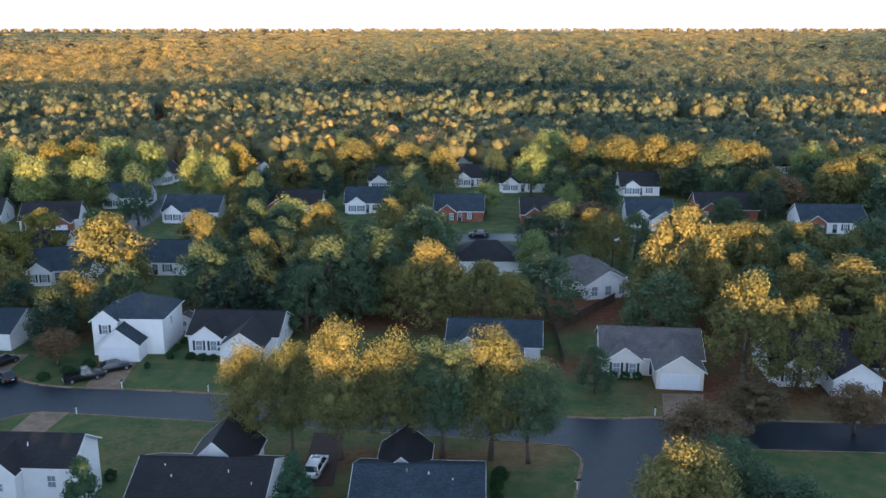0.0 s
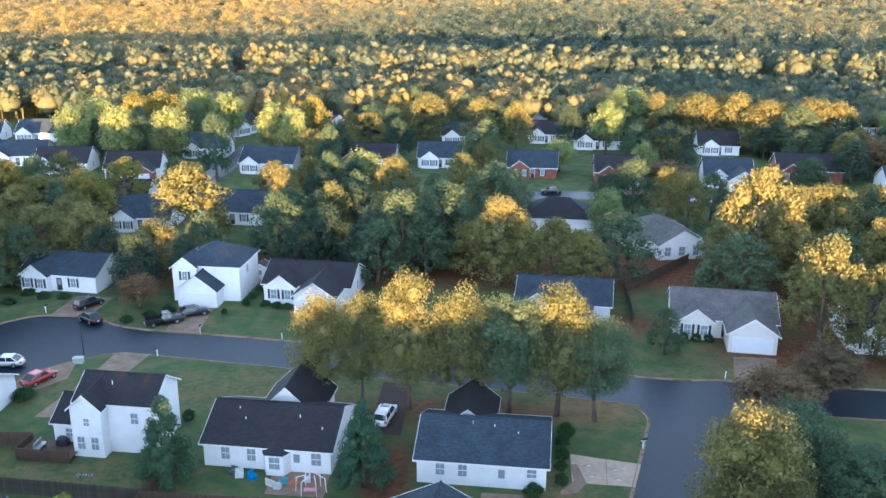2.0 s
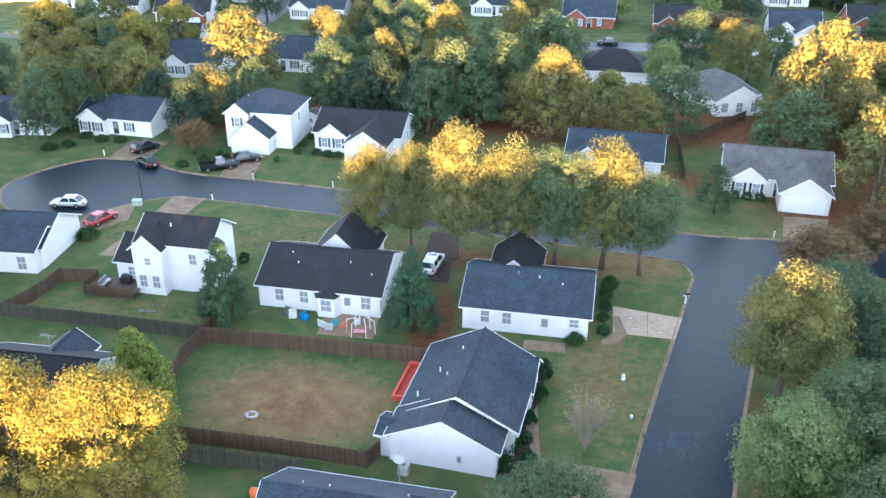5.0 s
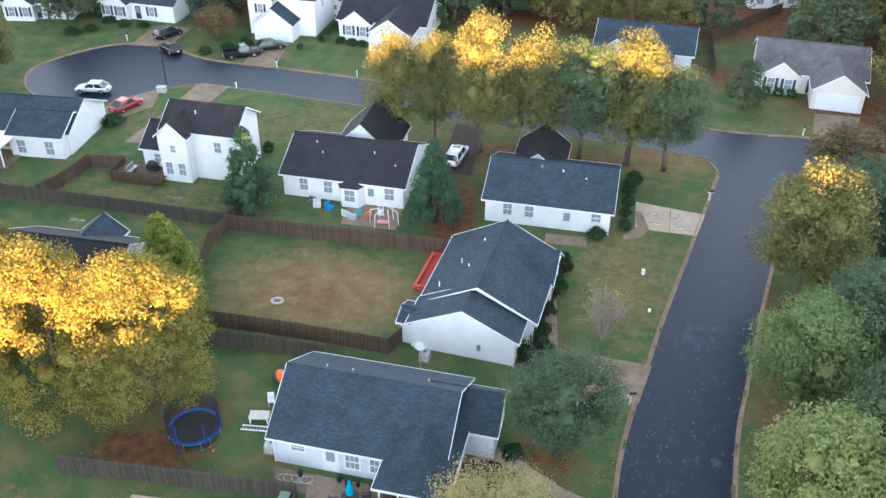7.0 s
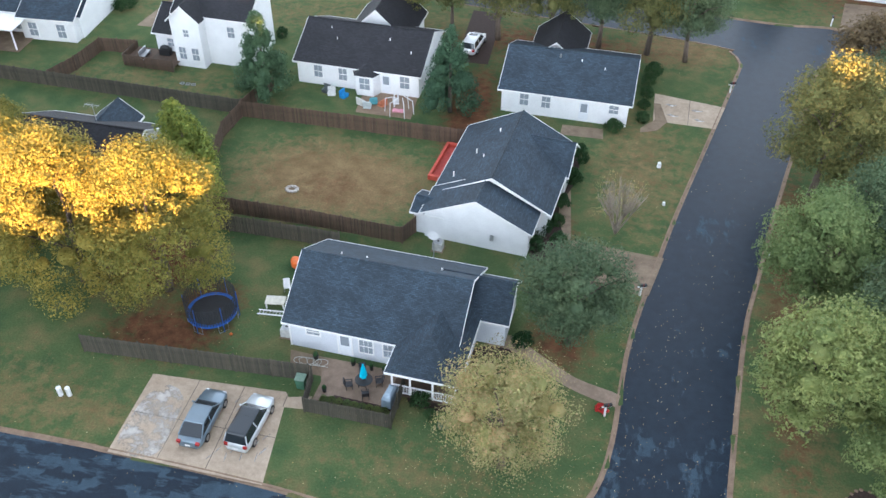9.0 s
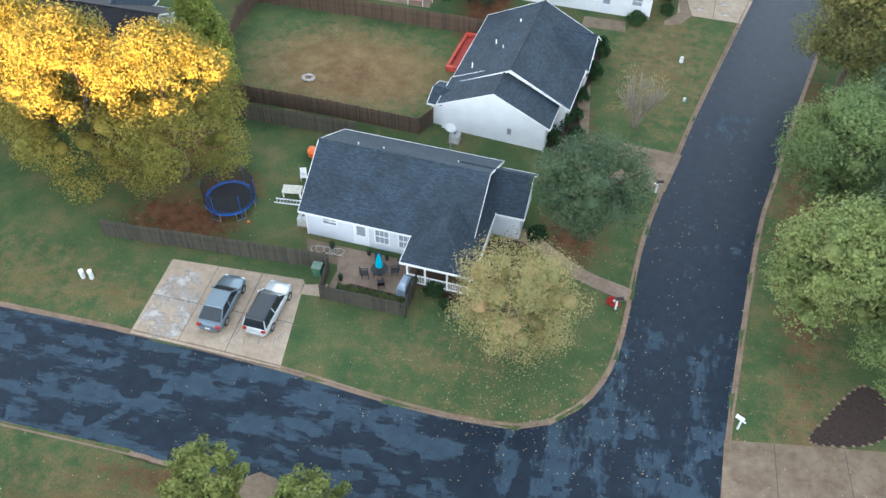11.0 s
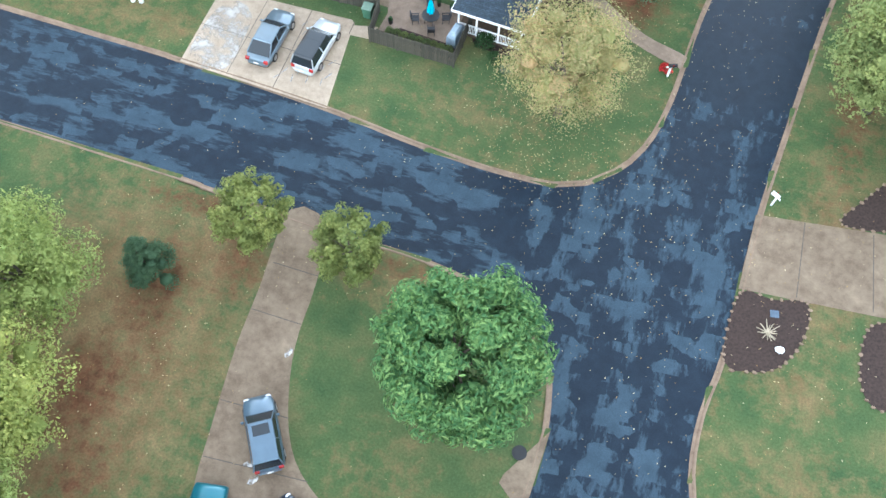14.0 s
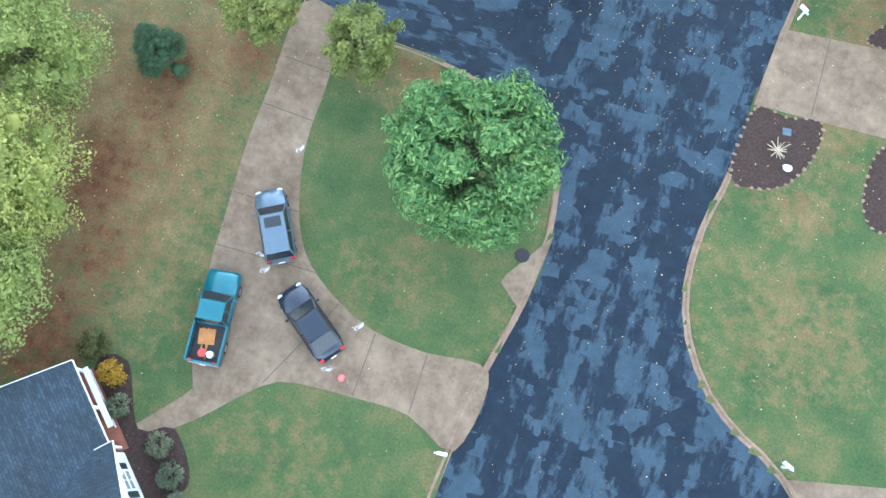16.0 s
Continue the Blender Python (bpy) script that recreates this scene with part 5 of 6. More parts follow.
paved("driveway", [(-15.6, 98.8), (-12.0, 98.5), (-11.8, 86), (-15.4, 86)], MULCH, "bare earth parking strip with pine straw")
sheet("road", [(-130, 184), (-42, 187.5), (10, 194.5), (60, 193), (150, 188), (150, 195), (60, 200.5), (10, 202), (-42, 195), (-130, 191.5)], .03, ASPHALT, "dark asphalt of the next street", "road")
sheet("road", [(-80, 190), (-72, 190), (-72, 250), (-80, 250)], .05, ASPHALT, "dark asphalt side lane", "road")
for x, y, r in ((50, 205, 0), (24, 205, 0), (-94, 198, 0), (-62, 205, 0)):
    paved("driveway", [(x + .5, y - 5), (x + 5.5, y - 5), (x + 5.5, y + 4), (x + .5, y + 4)], CONC_G, "pale concrete driveway on the next street", .06, .1)
paved("kerb_inlet", [(2.5, 13.5), (.7, 10.4), (.6, 9.9), (1.9, 8.9), (2.35, 9.4)], CONC_G, "concrete storm drain apron", .02)
solid("manhole_cover", Geo().tube((1.2, 11.8, .02), (1.2, 11.8, .05), .42, .42, 20), BLACK, "dark iron manhole cover in concrete", "manhole", None, "")


# ---- planting beds, shrubs ----
def bed(pts, label, stones=True, seed=0):
    poly = [(p.x, p.y) for p in curve_pts([Vector(p) for p in pts], .5, True)]
    b = sheet("planting_bed", poly, .03, MULCH, label, "bed", "")
    rnd = random.Random(seed)
    if stones:
        for i in range(0, len(poly)):
            x, y = poly[i]
            g = Geo().ball((x, y, .05), rnd.uniform(.1, .17), rnd.uniform(.08, .14), .08, 6, 4, .2, rnd)
            part("edging_stone", g, KERB, b)
    return b


bed([(11.1, 25.2), (13, 25.4), (15.1, 25.8), (15.2, 23.6), (14.1, 21.3), (12.3, 20.4), (10.9, 20.7)], "dark mulch planting bed edged with small stones", True, 1)
bed([(17.4, 33.9), (16.4, 31.9), (20, 32.6), (22, 35), (20, 37)], "dark mulch planting bed edged with stones", True, 2)
bed([(18.9, 25.6), (22, 26.0), (23, 22.5), (20, 20.5), (18.6, 22)], "dark mulch planting bed by the driveway", True, 3)
bed([(-3.4, 55.2), (-1.2, 55.4), (-.9, 58), (-1.6, 62), (-.6, 66), (-.4, 70.5), (-1.4, 70.3), (-2.6, 62)], "dark mulch bed with clipped shrubs", False)
bed([(-9.8, 38.4), (-5, 38.2), (-3.2, 41), (-2.8, 44), (-6, 44)], "dark mulch bed beside the porch", False)
bed([(-18.4, -2.6), (-16.9, -1.5), (-14.8, -4.6), (-13.0, -3.9), (-11.1, -6.4), (-13.6, -8)], "mulch bed with rounded shrubs beside the house", False)
sheet("planting_bed", [(-15.9, 36.6), (-10.5, 36.3), (-10.5, 37.4), (-14.8, 37.7)], .035, MULCH, "narrow mulch bed along the patio fence", "bed", "")


SHRUBS = {}


def shrub(x, y, r, h, label, mat=None):
    mat = mat or L_SHRUB
    m = Matrix.LocRotScale((x, y, .0), Euler((0, 0, x * 5 + y)), (r, r, h))
    if mat.name in SHRUBS:
        s = copy_thing(SHRUBS[mat.name], m)
        s.matrix_basis = m
        return tagged(s, label, "shrub")
    rng = np.random.default_rng(len(SHRUBS) + 70)
    dirs = rng.normal(size=(60, 3))
    dirs /= np.linalg.norm(dirs, axis=1)[:, None]
    dirs[:, 2] = np.abs(dirs[:, 2])
    c = dirs * [.8, .8, .75] * rng.uniform(.75, 1, (60, 1)) + [0, 0, .12]
    s = thing("shrub", m, label, "shrub", "shrubs")
    part("stem", Geo().tube((0, 0, -.05), (0, 0, .6), .06, .03, 6), BARK, s)
    f = new("foliage", cloud_mesh("foliage", leaf_cloud(rng, c, np.full(60, .24), 1700, .07), mat))
    f.parent = s
    SHRUBS[mat.name] = s
    return s


L_GREYSHRUB = foliage("grey_shrub_leaves", (.07, .085, .055), (.11, .125, .085), (.15, .16, .11), .15)
L_ORANGE = foliage("orange_shrub_leaves", (.16, .1, .02), (.3, .18, .03), (.4, .26, .04), .3)
for x, y, r, h in ((-.5, 69.4, 1.0, 2.2), (-.7, 65.8, 1.0, 1.9), (-1.3, 62.2, .8, 1.6), (-2.6, 58.4, .95, 1.7), (-3.0, 56.2, .85, 1.4), (-1.5, 59.9, .8, 1.0), (-1.2, 57.6, .9, .9)):
    shrub(x, y, r, h, "clipped dark evergreen shrub by the house wall")
for x, y, r, h in ((2.4, 75.6, 1.2, 1.3), (5.1, 78.0, .85, 1.1), (5.2, 80.4, .85, 1.1), (5.4, 82.9, .9, 1.2), (5.6, 85.4, 1.0, 1.4), (6, 87.6, 1.2, 1.5), (-8.8, 38.2, .9, 1.1), (-7.9, 37.2, .6, .7), (-3.2, 42.6, 1.0, 1.3), (-2.6, 45.2, 1.0, 1.2), (-35.9, 87.5, .9, 1.3), (-56.8, 90.6, 1.7, 1.6), (-59, 89.5, 1.2, 1.2)):
    shrub(x, y, r, h, "rounded dark green shrub beside the house")
for x, y, r, h in ((-13.4, -5.0, .85, .9), (-12.2, -6.2, .85, .9), (-16.3, -3.9, .8, .9), (-11.2, -7.4, .8, .9)):
    shrub(x, y, r, h, "clipped grey-green ball shrub in mulch", L_GREYSHRUB)
shrub(-17.3, -2.4, .9, 1.1, "orange-yellow autumn shrub beside the porch", L_ORANGE)
shrub(-18.9, -1.4, 1.0, 1.1, "loose olive shrub at the corner", L_OLIVE)
for x, y, r, h in ((-37.0, 122.8, 1.0, 1.1), (-35.2, 122.4, 1.0, 1.1), (-33.6, 122.2, .9, 1.0), (23.4, 115.6, .9, 1.2), (25.0, 115.4, 1.0, 1.2), (26.6, 115.2, .9, 1.2), (-75, 124.4, 1.4, 1.2), (-72, 123.6, 1.4, 1.1), (-69, 123.6, 1.2, 1.0), (-78, 118.5, 1.5, 1.3), (-76, 120.5, 1.2, 1.2), (-52.8, 117.4, 1.3, 1.1), (-50.8, 119.8, 1.3, 1.2), (-55.2, 115.2, 1.2, 1.1), (-40.2, 123.0, .8, 1.2), (-40.0, 126, .8, 1.2), (-39.6, 129, .9, 1.2), (-42.3, 119.5, .6, .9)):
    shrub(x, y, r, h, "low rounded shrub at the house front")
for i in range(9):
    shrub(-15.4 + i * .55, 37.1 - i * .03, .38, .55, "leafy garden plant along the patio fence", L_LIGHT)
for x, y in ((-2.6, 39.6), (-4.0, 38.9), (-6.9, 36.6)):
    shrub(x, y, .5, .5, "small grey-green plant in mulch", L_GREYSHRUB)

# bare shrub skeleton and slab in the stone-edged bed
dead = Geo()
rnd = random.Random(4)
for i in range(16):
    a = i * .39
    dead.tube((13.1, 23.2, .02), (13.1 + math.cos(a) * rnd.uniform(.4, .8), 23.2 + math.sin(a) * rnd.uniform(.4, .8), rnd.uniform(.15, .4)), .045, .02, 5)
solid("cut_back_shrub", dead, plain("straw_stems", (.45, .38, .27), .9), "cut-back dry ornamental grass in mulch", "shrub")
solid("stepping_stone", Geo().box(-.25, .25, -.22, .22, 0, .07), plain("blue_slate", (.1, .14, .19), .7), "blue-grey square stone slab on mulch", "stone", pose(13.3, 24.5, .03, 0, 0, 10))
solid("garden_rock", Geo().ball((0, 0, .14), .3, .22, .18, 8, 5, .15, random.Random(3)), TRIM, "pale garden rock on mulch", "rock", pose(13.9, 22.3, .03))

# bare-branched tree on the side lawn
bare = thing("bare_tree", pose(3.4, 59.5, 0), "leafless grey multi-stemmed ornamental tree on the lawn", "tree")
rnd = random.Random(8)
PALE_BARK = plain("pale_bark", (.3, .25, .2), .9)
for i in range(11):
    bt = Geo()
    a, l = i * 2 * math.pi / 11 + rnd.uniform(-.2, .2), rnd.uniform(1.2, 2.6)
    p = Vector((0, 0, 0))
    q = Vector((math.cos(a) * l * .35, math.sin(a) * l * .35, 2.0))
    bt.tube(p, q, .09, .05, 6)
    for j in range(7):
        b = a + rnd.uniform(-.9, .9)
        e = q + Vector((math.cos(b) * rnd.uniform(.3, 1.3), math.sin(b) * rnd.uniform(.3, 1.3), rnd.uniform(1.2, 3.0)))
        bt.tube(q, e, .035, .012, 5)
        for k in range(5):
            s = q.lerp(e, rnd.uniform(.3, .95))
            bt.tube(s, s + Vector((rnd.uniform(-.5, .5), rnd.uniform(-.5, .5), rnd.uniform(.3, .9))), .014, .006, 4)
    part("limb", bt, PALE_BARK, bare)
rng = np.random.default_rng(31)
c = rng.normal(size=(40, 3)) * [1.0, 1.0, .9] + [0, 0, 3.8]
f = new("foliage", cloud_mesh("foliage", leaf_cloud(rng, c, np.full(40, .5), 900, .05), L_RUST))
f.parent = bare


# ---- fences ----
def fence(pts, h, mat, label, seed=0):
    """A board fence: posts, and panels of upright boards on rails."""
    rnd = random.Random(seed)
    f = thing("board_fence", pose(pts[0][0], pts[0][1], 0), label, "fence")
    o = Vector((pts[0][0], pts[0][1], 0))
    boards = [Geo().box(0, .135, -.005, .025, 0, h - .04 - k * .03).mesh("board", mat) for k in range(3)]
    for a, b in zip(pts, pts[1:]):
        a, b = Vector((*a, 0)) - o, Vector((*b, 0)) - o
        n = max(1, round((b - a).length / 2.4))
        ang = math.atan2(b.y - a.y, b.x - a.x)
        w = (b - a).length / n
        for i in range(n):
            p = a.lerp(b, i / n)
            m = Matrix.Translation(p) @ Matrix.Rotation(ang, 4, "Z")
            part("post", Geo().box(-.06, .06, -.06, .06, -.05, h + rnd.uniform(.02, .1), m), mat, f)
            for z in (.3, h - .4):
                part("rail", Geo().box(.05, w - .05, .03, .07, z, z + .09, m), mat, f)
            k = int(w / .15)
            for j in range(k):
                o2 = new("board", boards[rnd.randrange(3)])
                o2.parent = f
                o2.matrix_basis = m @ pose(.06 + j * (w - .1) / k, rnd.uniform(-.006, .006), .04, 0, rnd.uniform(-.6, .6), 0)
        part("post", Geo().box(-.06, .06, -.06, .06, -.05, h + .05, Matrix.Translation(b)), mat, f)
    return f


GREYF, BROWNF = "weathered grey wooden board fence round the yard", "brown wooden board fence round the back yard"
fence([(-33.8, 38.0), (-25, 38.3), (-16.9, 38.6)], 1.75, FENCE_G, GREYF, 1)
fence([(-16.7, 38.6), (-16.4, 35.9), (-10.3, 35.7), (-10.2, 39.3)], 1.5, FENCE_G, "weathered wooden fence round the patio", 2)
fence([(-31.0, 53.2), (-21.6, 53.0), (-18.9, 52.9)], 1.75, FENCE_G, GREYF, 3)
fence([(-31.5, 55.5), (-22, 55.2), (-14.0, 54.6), (-13.2, 56.2)], 1.75, FENCE_B, BROWNF, 4)
fence([(-34.2, 70.4), (-23, 70.3), (-11.6, 70.0)], 1.8, FENCE_B, BROWNF, 5)
fence([(-34.2, 70.2), (-34.6, 66.5), (-32.8, 57.2), (-31.6, 55.6)], 1.8, FENCE_B, "red-brown wooden fence along the side yard", 6)
fence([(-80, 73.4), (-62.2, 72.2), (-48, 71.6), (-34.4, 70.8)], 1.75, FENCE_G, GREYF, 7)
fence([(-56.2, 72.2), (-55.0, 75.5), (-54.4, 80.0), (-50.3, 80.3)], 1.7, FENCE_B, BROWNF, 8)
fence([(-34.3, 70.9), (-32.9, 76.0)], 1.75, FENCE_B, BROWNF, 9)
fence([(17.2, 121), (17.5, 134), (30, 150)], 1.7, FENCE_B, "dark wooden fence behind the houses", 10)
fence([(-63, 139), (-52, 139), (-40, 140), (-24, 139)], 1.7, FENCE_G, "dark weathered fence at the edge of the woods", 11)


# ---- vehicles ----
def ring(w, z0, z1, y):
    return [(-w * .9, y, z0), (-w, y, z0 + (z1 - z0) * .35), (-w * .98, y, z0 + (z1 - z0) * .75), (-w * .88, y, z1), (w * .88, y, z1), (w * .98, y, z0 + (z1 - z0) * .75), (w, y, z0 + (z1 - z0) * .35), (w * .9, y, z0)]


CAR_GLASS = glass_material()
CAR_GLASS.name = "car_glass"
CAR_GLASS.node_tree.nodes["Principled BSDF"].inputs["Base Color"].default_value = (0.02, 0.025, 0.03, 1)
RED_LAMP = plain("red_lamp", (.4, .02, .02), .25)
CLEAR_LAMP = plain("clear_lamp", (.75, .77, .8), .15)
RIM = plain("alloy_rim", (.5, .51, .53), .3, .8)


def car(name, x, y, heading, body, kind, label, L=4.7, W=1.82, H=1.45, roofmat=None):
    """A parked car, its front towards +y turned by heading degrees."""
    c = thing(name, pose(x, y, .015, 0, 0, heading), label, "car" if kind != "truck" else "pickup truck", "parked cars")
    w, bz = W / 2, .24
    belt = H * (.62 if kind == "sedan" else .6)
    if kind == "truck":
        st = [(-.09, .98, 1), (.1, 1, 1), (.24, .98, 1), (.3, .97, 1), (.44, .92, .97), (.485, .82, .93), (.5, .62, .86)]
        part("body", Geo().loft([ring(w * k, bz, belt * t, f * L) for f, t, k in st]), body, c, "", True)
        bx = Geo().box(-w, w, -.5 * L, -.09 * L, .42, .52)
        for s in (-1, 1):
            bx.box(s * w - (.1 if s > 0 else 0), s * w + (0 if s > 0 else .1), -.5 * L, -.09 * L, .4, belt)
        bx.box(-w + .1, w - .1, -.5 * L, -.485 * L, .42, belt)
        part("cargo_bed", bx, body, c)
        part("bed_liner", Geo().box(-w + .1, w - .1, -.484 * L, -.095 * L, .52, .55), BLACK, c)
        base, top = (-.085, .25), (-.06, .13)
    else:
        tail = .92 if kind == "sedan" else 1.0
        st = [(-.5, .62 * tail, .6), (-.493, .82 * tail, .76), (-.47, .95 * tail, .88), (-.42, 1.0 * tail, .96), (-.3, 1, 1), (.05, 1, 1), (.2, .98, 1), (.3, .93, .99), (.4, .85, .95), (.455, .76, .86), (.485, .66, .72), (.5, .5, .5)]
        part("body", Geo().loft([ring(w * k, bz, belt * t, f * L) for f, t, k in st]), body, c, "", True)
        base, top = ((-.41, .23), (-.24, .06)) if kind == "sedan" else ((-.48, .24), (-.42, .08))
    bw, tw = w * .9, w * .72
    y0, y1, u0, u1 = base[0] * L, base[1] * L, top[0] * L, top[1] * L
    zt = H - .05
    g = Geo().loft([[(-bw, y0, belt - .03), (bw, y0, belt - .03), (bw, y1, belt - .05), (-bw, y1, belt - .05)], [(-tw, u0, zt), (tw, u0, zt), (tw, u1, zt), (-tw, u1, zt)]])
    part("cabin_glass", g, CAR_GLASS, c, "dark tinted car windows")
    rf = Geo().loft([[(-tw - .03, u0 - .06, zt - .03), (tw + .03, u0 - .06, zt - .03), (tw + .03, u1 + .06, zt - .03), (-tw - .03, u1 + .06, zt - .03)], [(-tw - .01, u0, zt + .03), (tw + .01, u0, zt + .03), (tw + .01, u1, zt + .03), (-tw - .01, u1, zt + .03)], [(-tw * .8, u0 + .12, H), (tw * .8, u0 + .12, H), (tw * .8, u1 - .12, H), (-tw * .8, u1 - .12, H)]])
    part("roof", rf, roofmat or body, c)
    for s in (-1, 1):
        for a, b in (((y0, belt - .03), (u0, zt)), ((y1, belt - .05), (u1, zt)), (((y0 + y1) / 2 - .1, belt - .03), ((u0 + u1) / 2, zt))):
            part("pillar", Geo().tube((s * (bw + .005), a[0], a[1]), (s * (tw + .01), b[0], b[1]), .045, .04, 6), body, c)
        part("mirror", Geo().ball((s * (w + .08), y1 - .35, belt + .05), .11, .08, .08, 8, 5), body, c)
        part("headlight", Geo().ball((s * w * .66, L * .455, belt * .7), .18, .12, .08, 8, 5), CLEAR_LAMP, c)
        part("tail_light", Geo().box(s * w * .72 - .13, s * w * .72 + .13, -L * .503, -L * .47, belt * .68, belt * .9), RED_LAMP, c)
        for f in (-.3, .31):
            wh = new("wheel")
            wh.parent = c
            wh.matrix_basis = pose(s * (w - .1), f * L, .33)
            part("tyre", Geo().tube((-.11, 0, 0), (.11, 0, 0), .33, .33, 18), RUBBER, wh)
            part("rim", Geo().tube((-.12, 0, 0), (.12, 0, 0), .21, .21, 14), RIM, wh)
    part("bumper", Geo().box(-w * .6, w * .6, L * .475, L * .502, .3, .46), BLACK if kind == "suv" else body, c)
    part("rear_bumper", Geo().box(-w * (.88 if kind == "truck" else .66), w * (.88 if kind == "truck" else .66), -L * .508, -L * .48, .32, .5), RIM if kind == "truck" else body, c)
    part("number_plate", Geo().box(-.17, .17, -L * .52, -L * .51, .5, .62), TRIM, c)
    if kind == "suv":
        part("sunroof", Geo().box(-tw * .7, tw * .7, u1 - .75, u1 - .15, H - .005, H + .012), CAR_GLASS, c)
    return c


C_SILVER = paint("silver_blue_paint", (.1, .15, .2))
C_PALE = paint("pale_silver_paint", (.62, .65, .67))
C_GREY = paint("grey_blue_paint", (.15, .2, .24))
C_NAVY = paint("navy_paint", (.012, .022, .042))
C_TEAL = paint("teal_paint", (.01, .13, .17))
C_WHITE = paint("white_paint", (.7, .71, .72))
C_BLACK = paint("black_paint", (.015, .016, .02))
C_RED = paint("red_paint", (.35, .03, .03))
car("parked_car", -12.35, 8.3, 33, C_SILVER, "suv", "silver-blue estate car with sunroof on the driveway", 4.3, 1.8, 1.62)
car("parked_car", -8.4, 3.95, 56, C_NAVY, "sedan", "dark navy saloon car on the driveway", 4.55, 1.8, 1.42)
car("pickup_truck", -13.35, 2.35, 10, C_TEAL, "truck", "teal pickup truck with loaded open bed", 5.2, 1.9, 1.75)
car("parked_car", -22.75, 33.75, -1, C_GREY, "sedan", "grey-blue saloon car on the concrete pad", 4.8, 1.84, 1.42)
car("parked_car", -19.5, 34.0, -4, C_PALE, "suv", "silver estate car with black roof glass", 4.6, 1.84, 1.6, CAR_GLASS)
solid("timber", Geo().box(-.06, .06, -.9, .8, 0, .06).box(-.3, -.22, -.7, .8, .0, .06).box(-.5, .4, -.1, .75, 0, .05), plain("orange_timber", (.5, .22, .07), .8), "orange-brown timber lying in the truck bed", "timber", pose(-13.15, .9, .58, 0, 0, 16))
solid("bucket", Geo().tube((0, 0, 0), (0, 0, .34), .2, .24, 14), plain("red_plastic", (.5, .06, .05), .5), "red plastic bucket in the truck bed", "bucket", pose(-13.1, .3, .57))
solid("bucket", Geo().tube((0, 0, 0), (0, 0, .45), .19, .19, 14), TRIM, "white plastic container in the truck bed", "bucket", pose(-12.65, .35, .57))
solid("ball", Geo().ball((0, 0, .22), .22, .22, .22, 14, 10), plain("pink_rubber", (.75, .2, .2), .5), "pink ball on the driveway", "ball", pose(-5.7, 1.75, .012), "", "", True)
car("parked_car", -14.0, 89.6, -8, C_WHITE, "suv", "white car parked under the street trees", 4.7, 1.84, 1.6)
car("parked_car", -64.3, 99.4, 97, C_WHITE, "sedan", "white saloon car on the turning circle", 4.6, 1.8, 1.42)
car("parked_car", -57.6, 95.4, -20, C_RED, "sedan", "red saloon car on a driveway", 4.5, 1.8, 1.42)
car("parked_car", -60.6, 115.0, 55, C_BLACK, "sedan", "black saloon car on the street", 4.5, 1.8, 1.45)
car("parked_car", -63.4, 120.6, -30, C_BLACK, "suv", "dark estate car on the driveway", 4.5, 1.8, 1.65)
car("parked_car", -49.6, 115.0, -60, C_BLACK, "truck", "black pickup truck in front of the house", 5.3, 1.9, 1.75)
car("parked_car", -46.6, 118.6, -60, C_BLACK, "sedan", "black saloon car in front of the house", 4.6, 1.8, 1.45)
for x, y, hd, mt, lb in ((-44, 190.2, 85, C_WHITE, "white"), (8, 199.4, 95, C_BLACK, "black"), (40.5, 193.6, 92, C_WHITE, "pale"), (-76, 205, 60, C_RED, "red"), (27, 206, 0, C_WHITE, "white"), (-1, 197.5, 92, C_BLACK, "dark"), (68, 197, 90, C_BLACK, "dark")):
    car("parked_car", x, y, hd, mt, "sedan", lb + " saloon car on the next street", 4.6, 1.8, 1.45).location.z = .06


# ---- yard things ----
def mailbox(x, y, rot, label="black mailbox on a white post at the kerb", post=TRIM, box=BLACK):
    m = thing("mailbox", pose(x, y, 0, 0, 0, rot), label, "mailbox", "mailboxes")
    part("post", Geo().box(-.06, .06, -.06, .06, -.02, 1.1).box(-.04, .04, -.3, .4, .92, 1.0), post, m)
    b = Geo()
    b.loft([[(-.1, y2, 1.02), (.1, y2, 1.02), (.1, y2, 1.16), (.06, y2, 1.24), (-.06, y2, 1.24), (-.1, y2, 1.16)] for y2 in (-.15, .4)])
    part("box", b, box, m)
    part("flag", Geo().box(.1, .12, .1, .14, 1.1, 1.35), RED_LAMP, m)
    return m


mailbox(12.0, 31.9, 60, "white mailbox on a white post at the kerb", TRIM, TRIM)
mailbox(18.2, 5.8, 70, "white mailbox beside the turning circle", TRIM, TRIM)
mailbox(.7, -.1, -80, "white mailbox beside the driveway", TRIM, TRIM)
mailbox(3.7, 39.7, -70, "white mailbox with red flowers at its foot", TRIM, BLACK)
shrub(3.5, 40.2, .55, .45, "red flowering plant round the mailbox", foliage("red_flowers", (.25, .02, .02), (.4, .03, .04), (.5, .06, .06)))
mailbox(5.7, 52.2, -75)
mailbox(14.0, 85.4, -70)
mailbox(15.9, 58.6, 100)
mailbox(26.4, 103.6, 0)
mailbox(-46.2, 104.0, 180)
mailbox(-31.4, 110.9, 0)
mailbox(-43.3, 112.0, 0)
mailbox(-68.6, 117.6, 0)
lp = thing("street_lamp", pose(-55.6, 102.9, 0), "black street lamp post beside the turning circle", "street lamp")
part("pole", Geo().tube((0, 0, 0), (0, 0, 4.6), .07, .05, 8), BLACK, lp)
part("lantern", Geo().tube((0, 0, 4.6), (0, 0, 5.0), .14, .2, 8).tube((0, 0, 5.0), (0, 0, 5.15), .22, .05, 8), BLACK, lp)
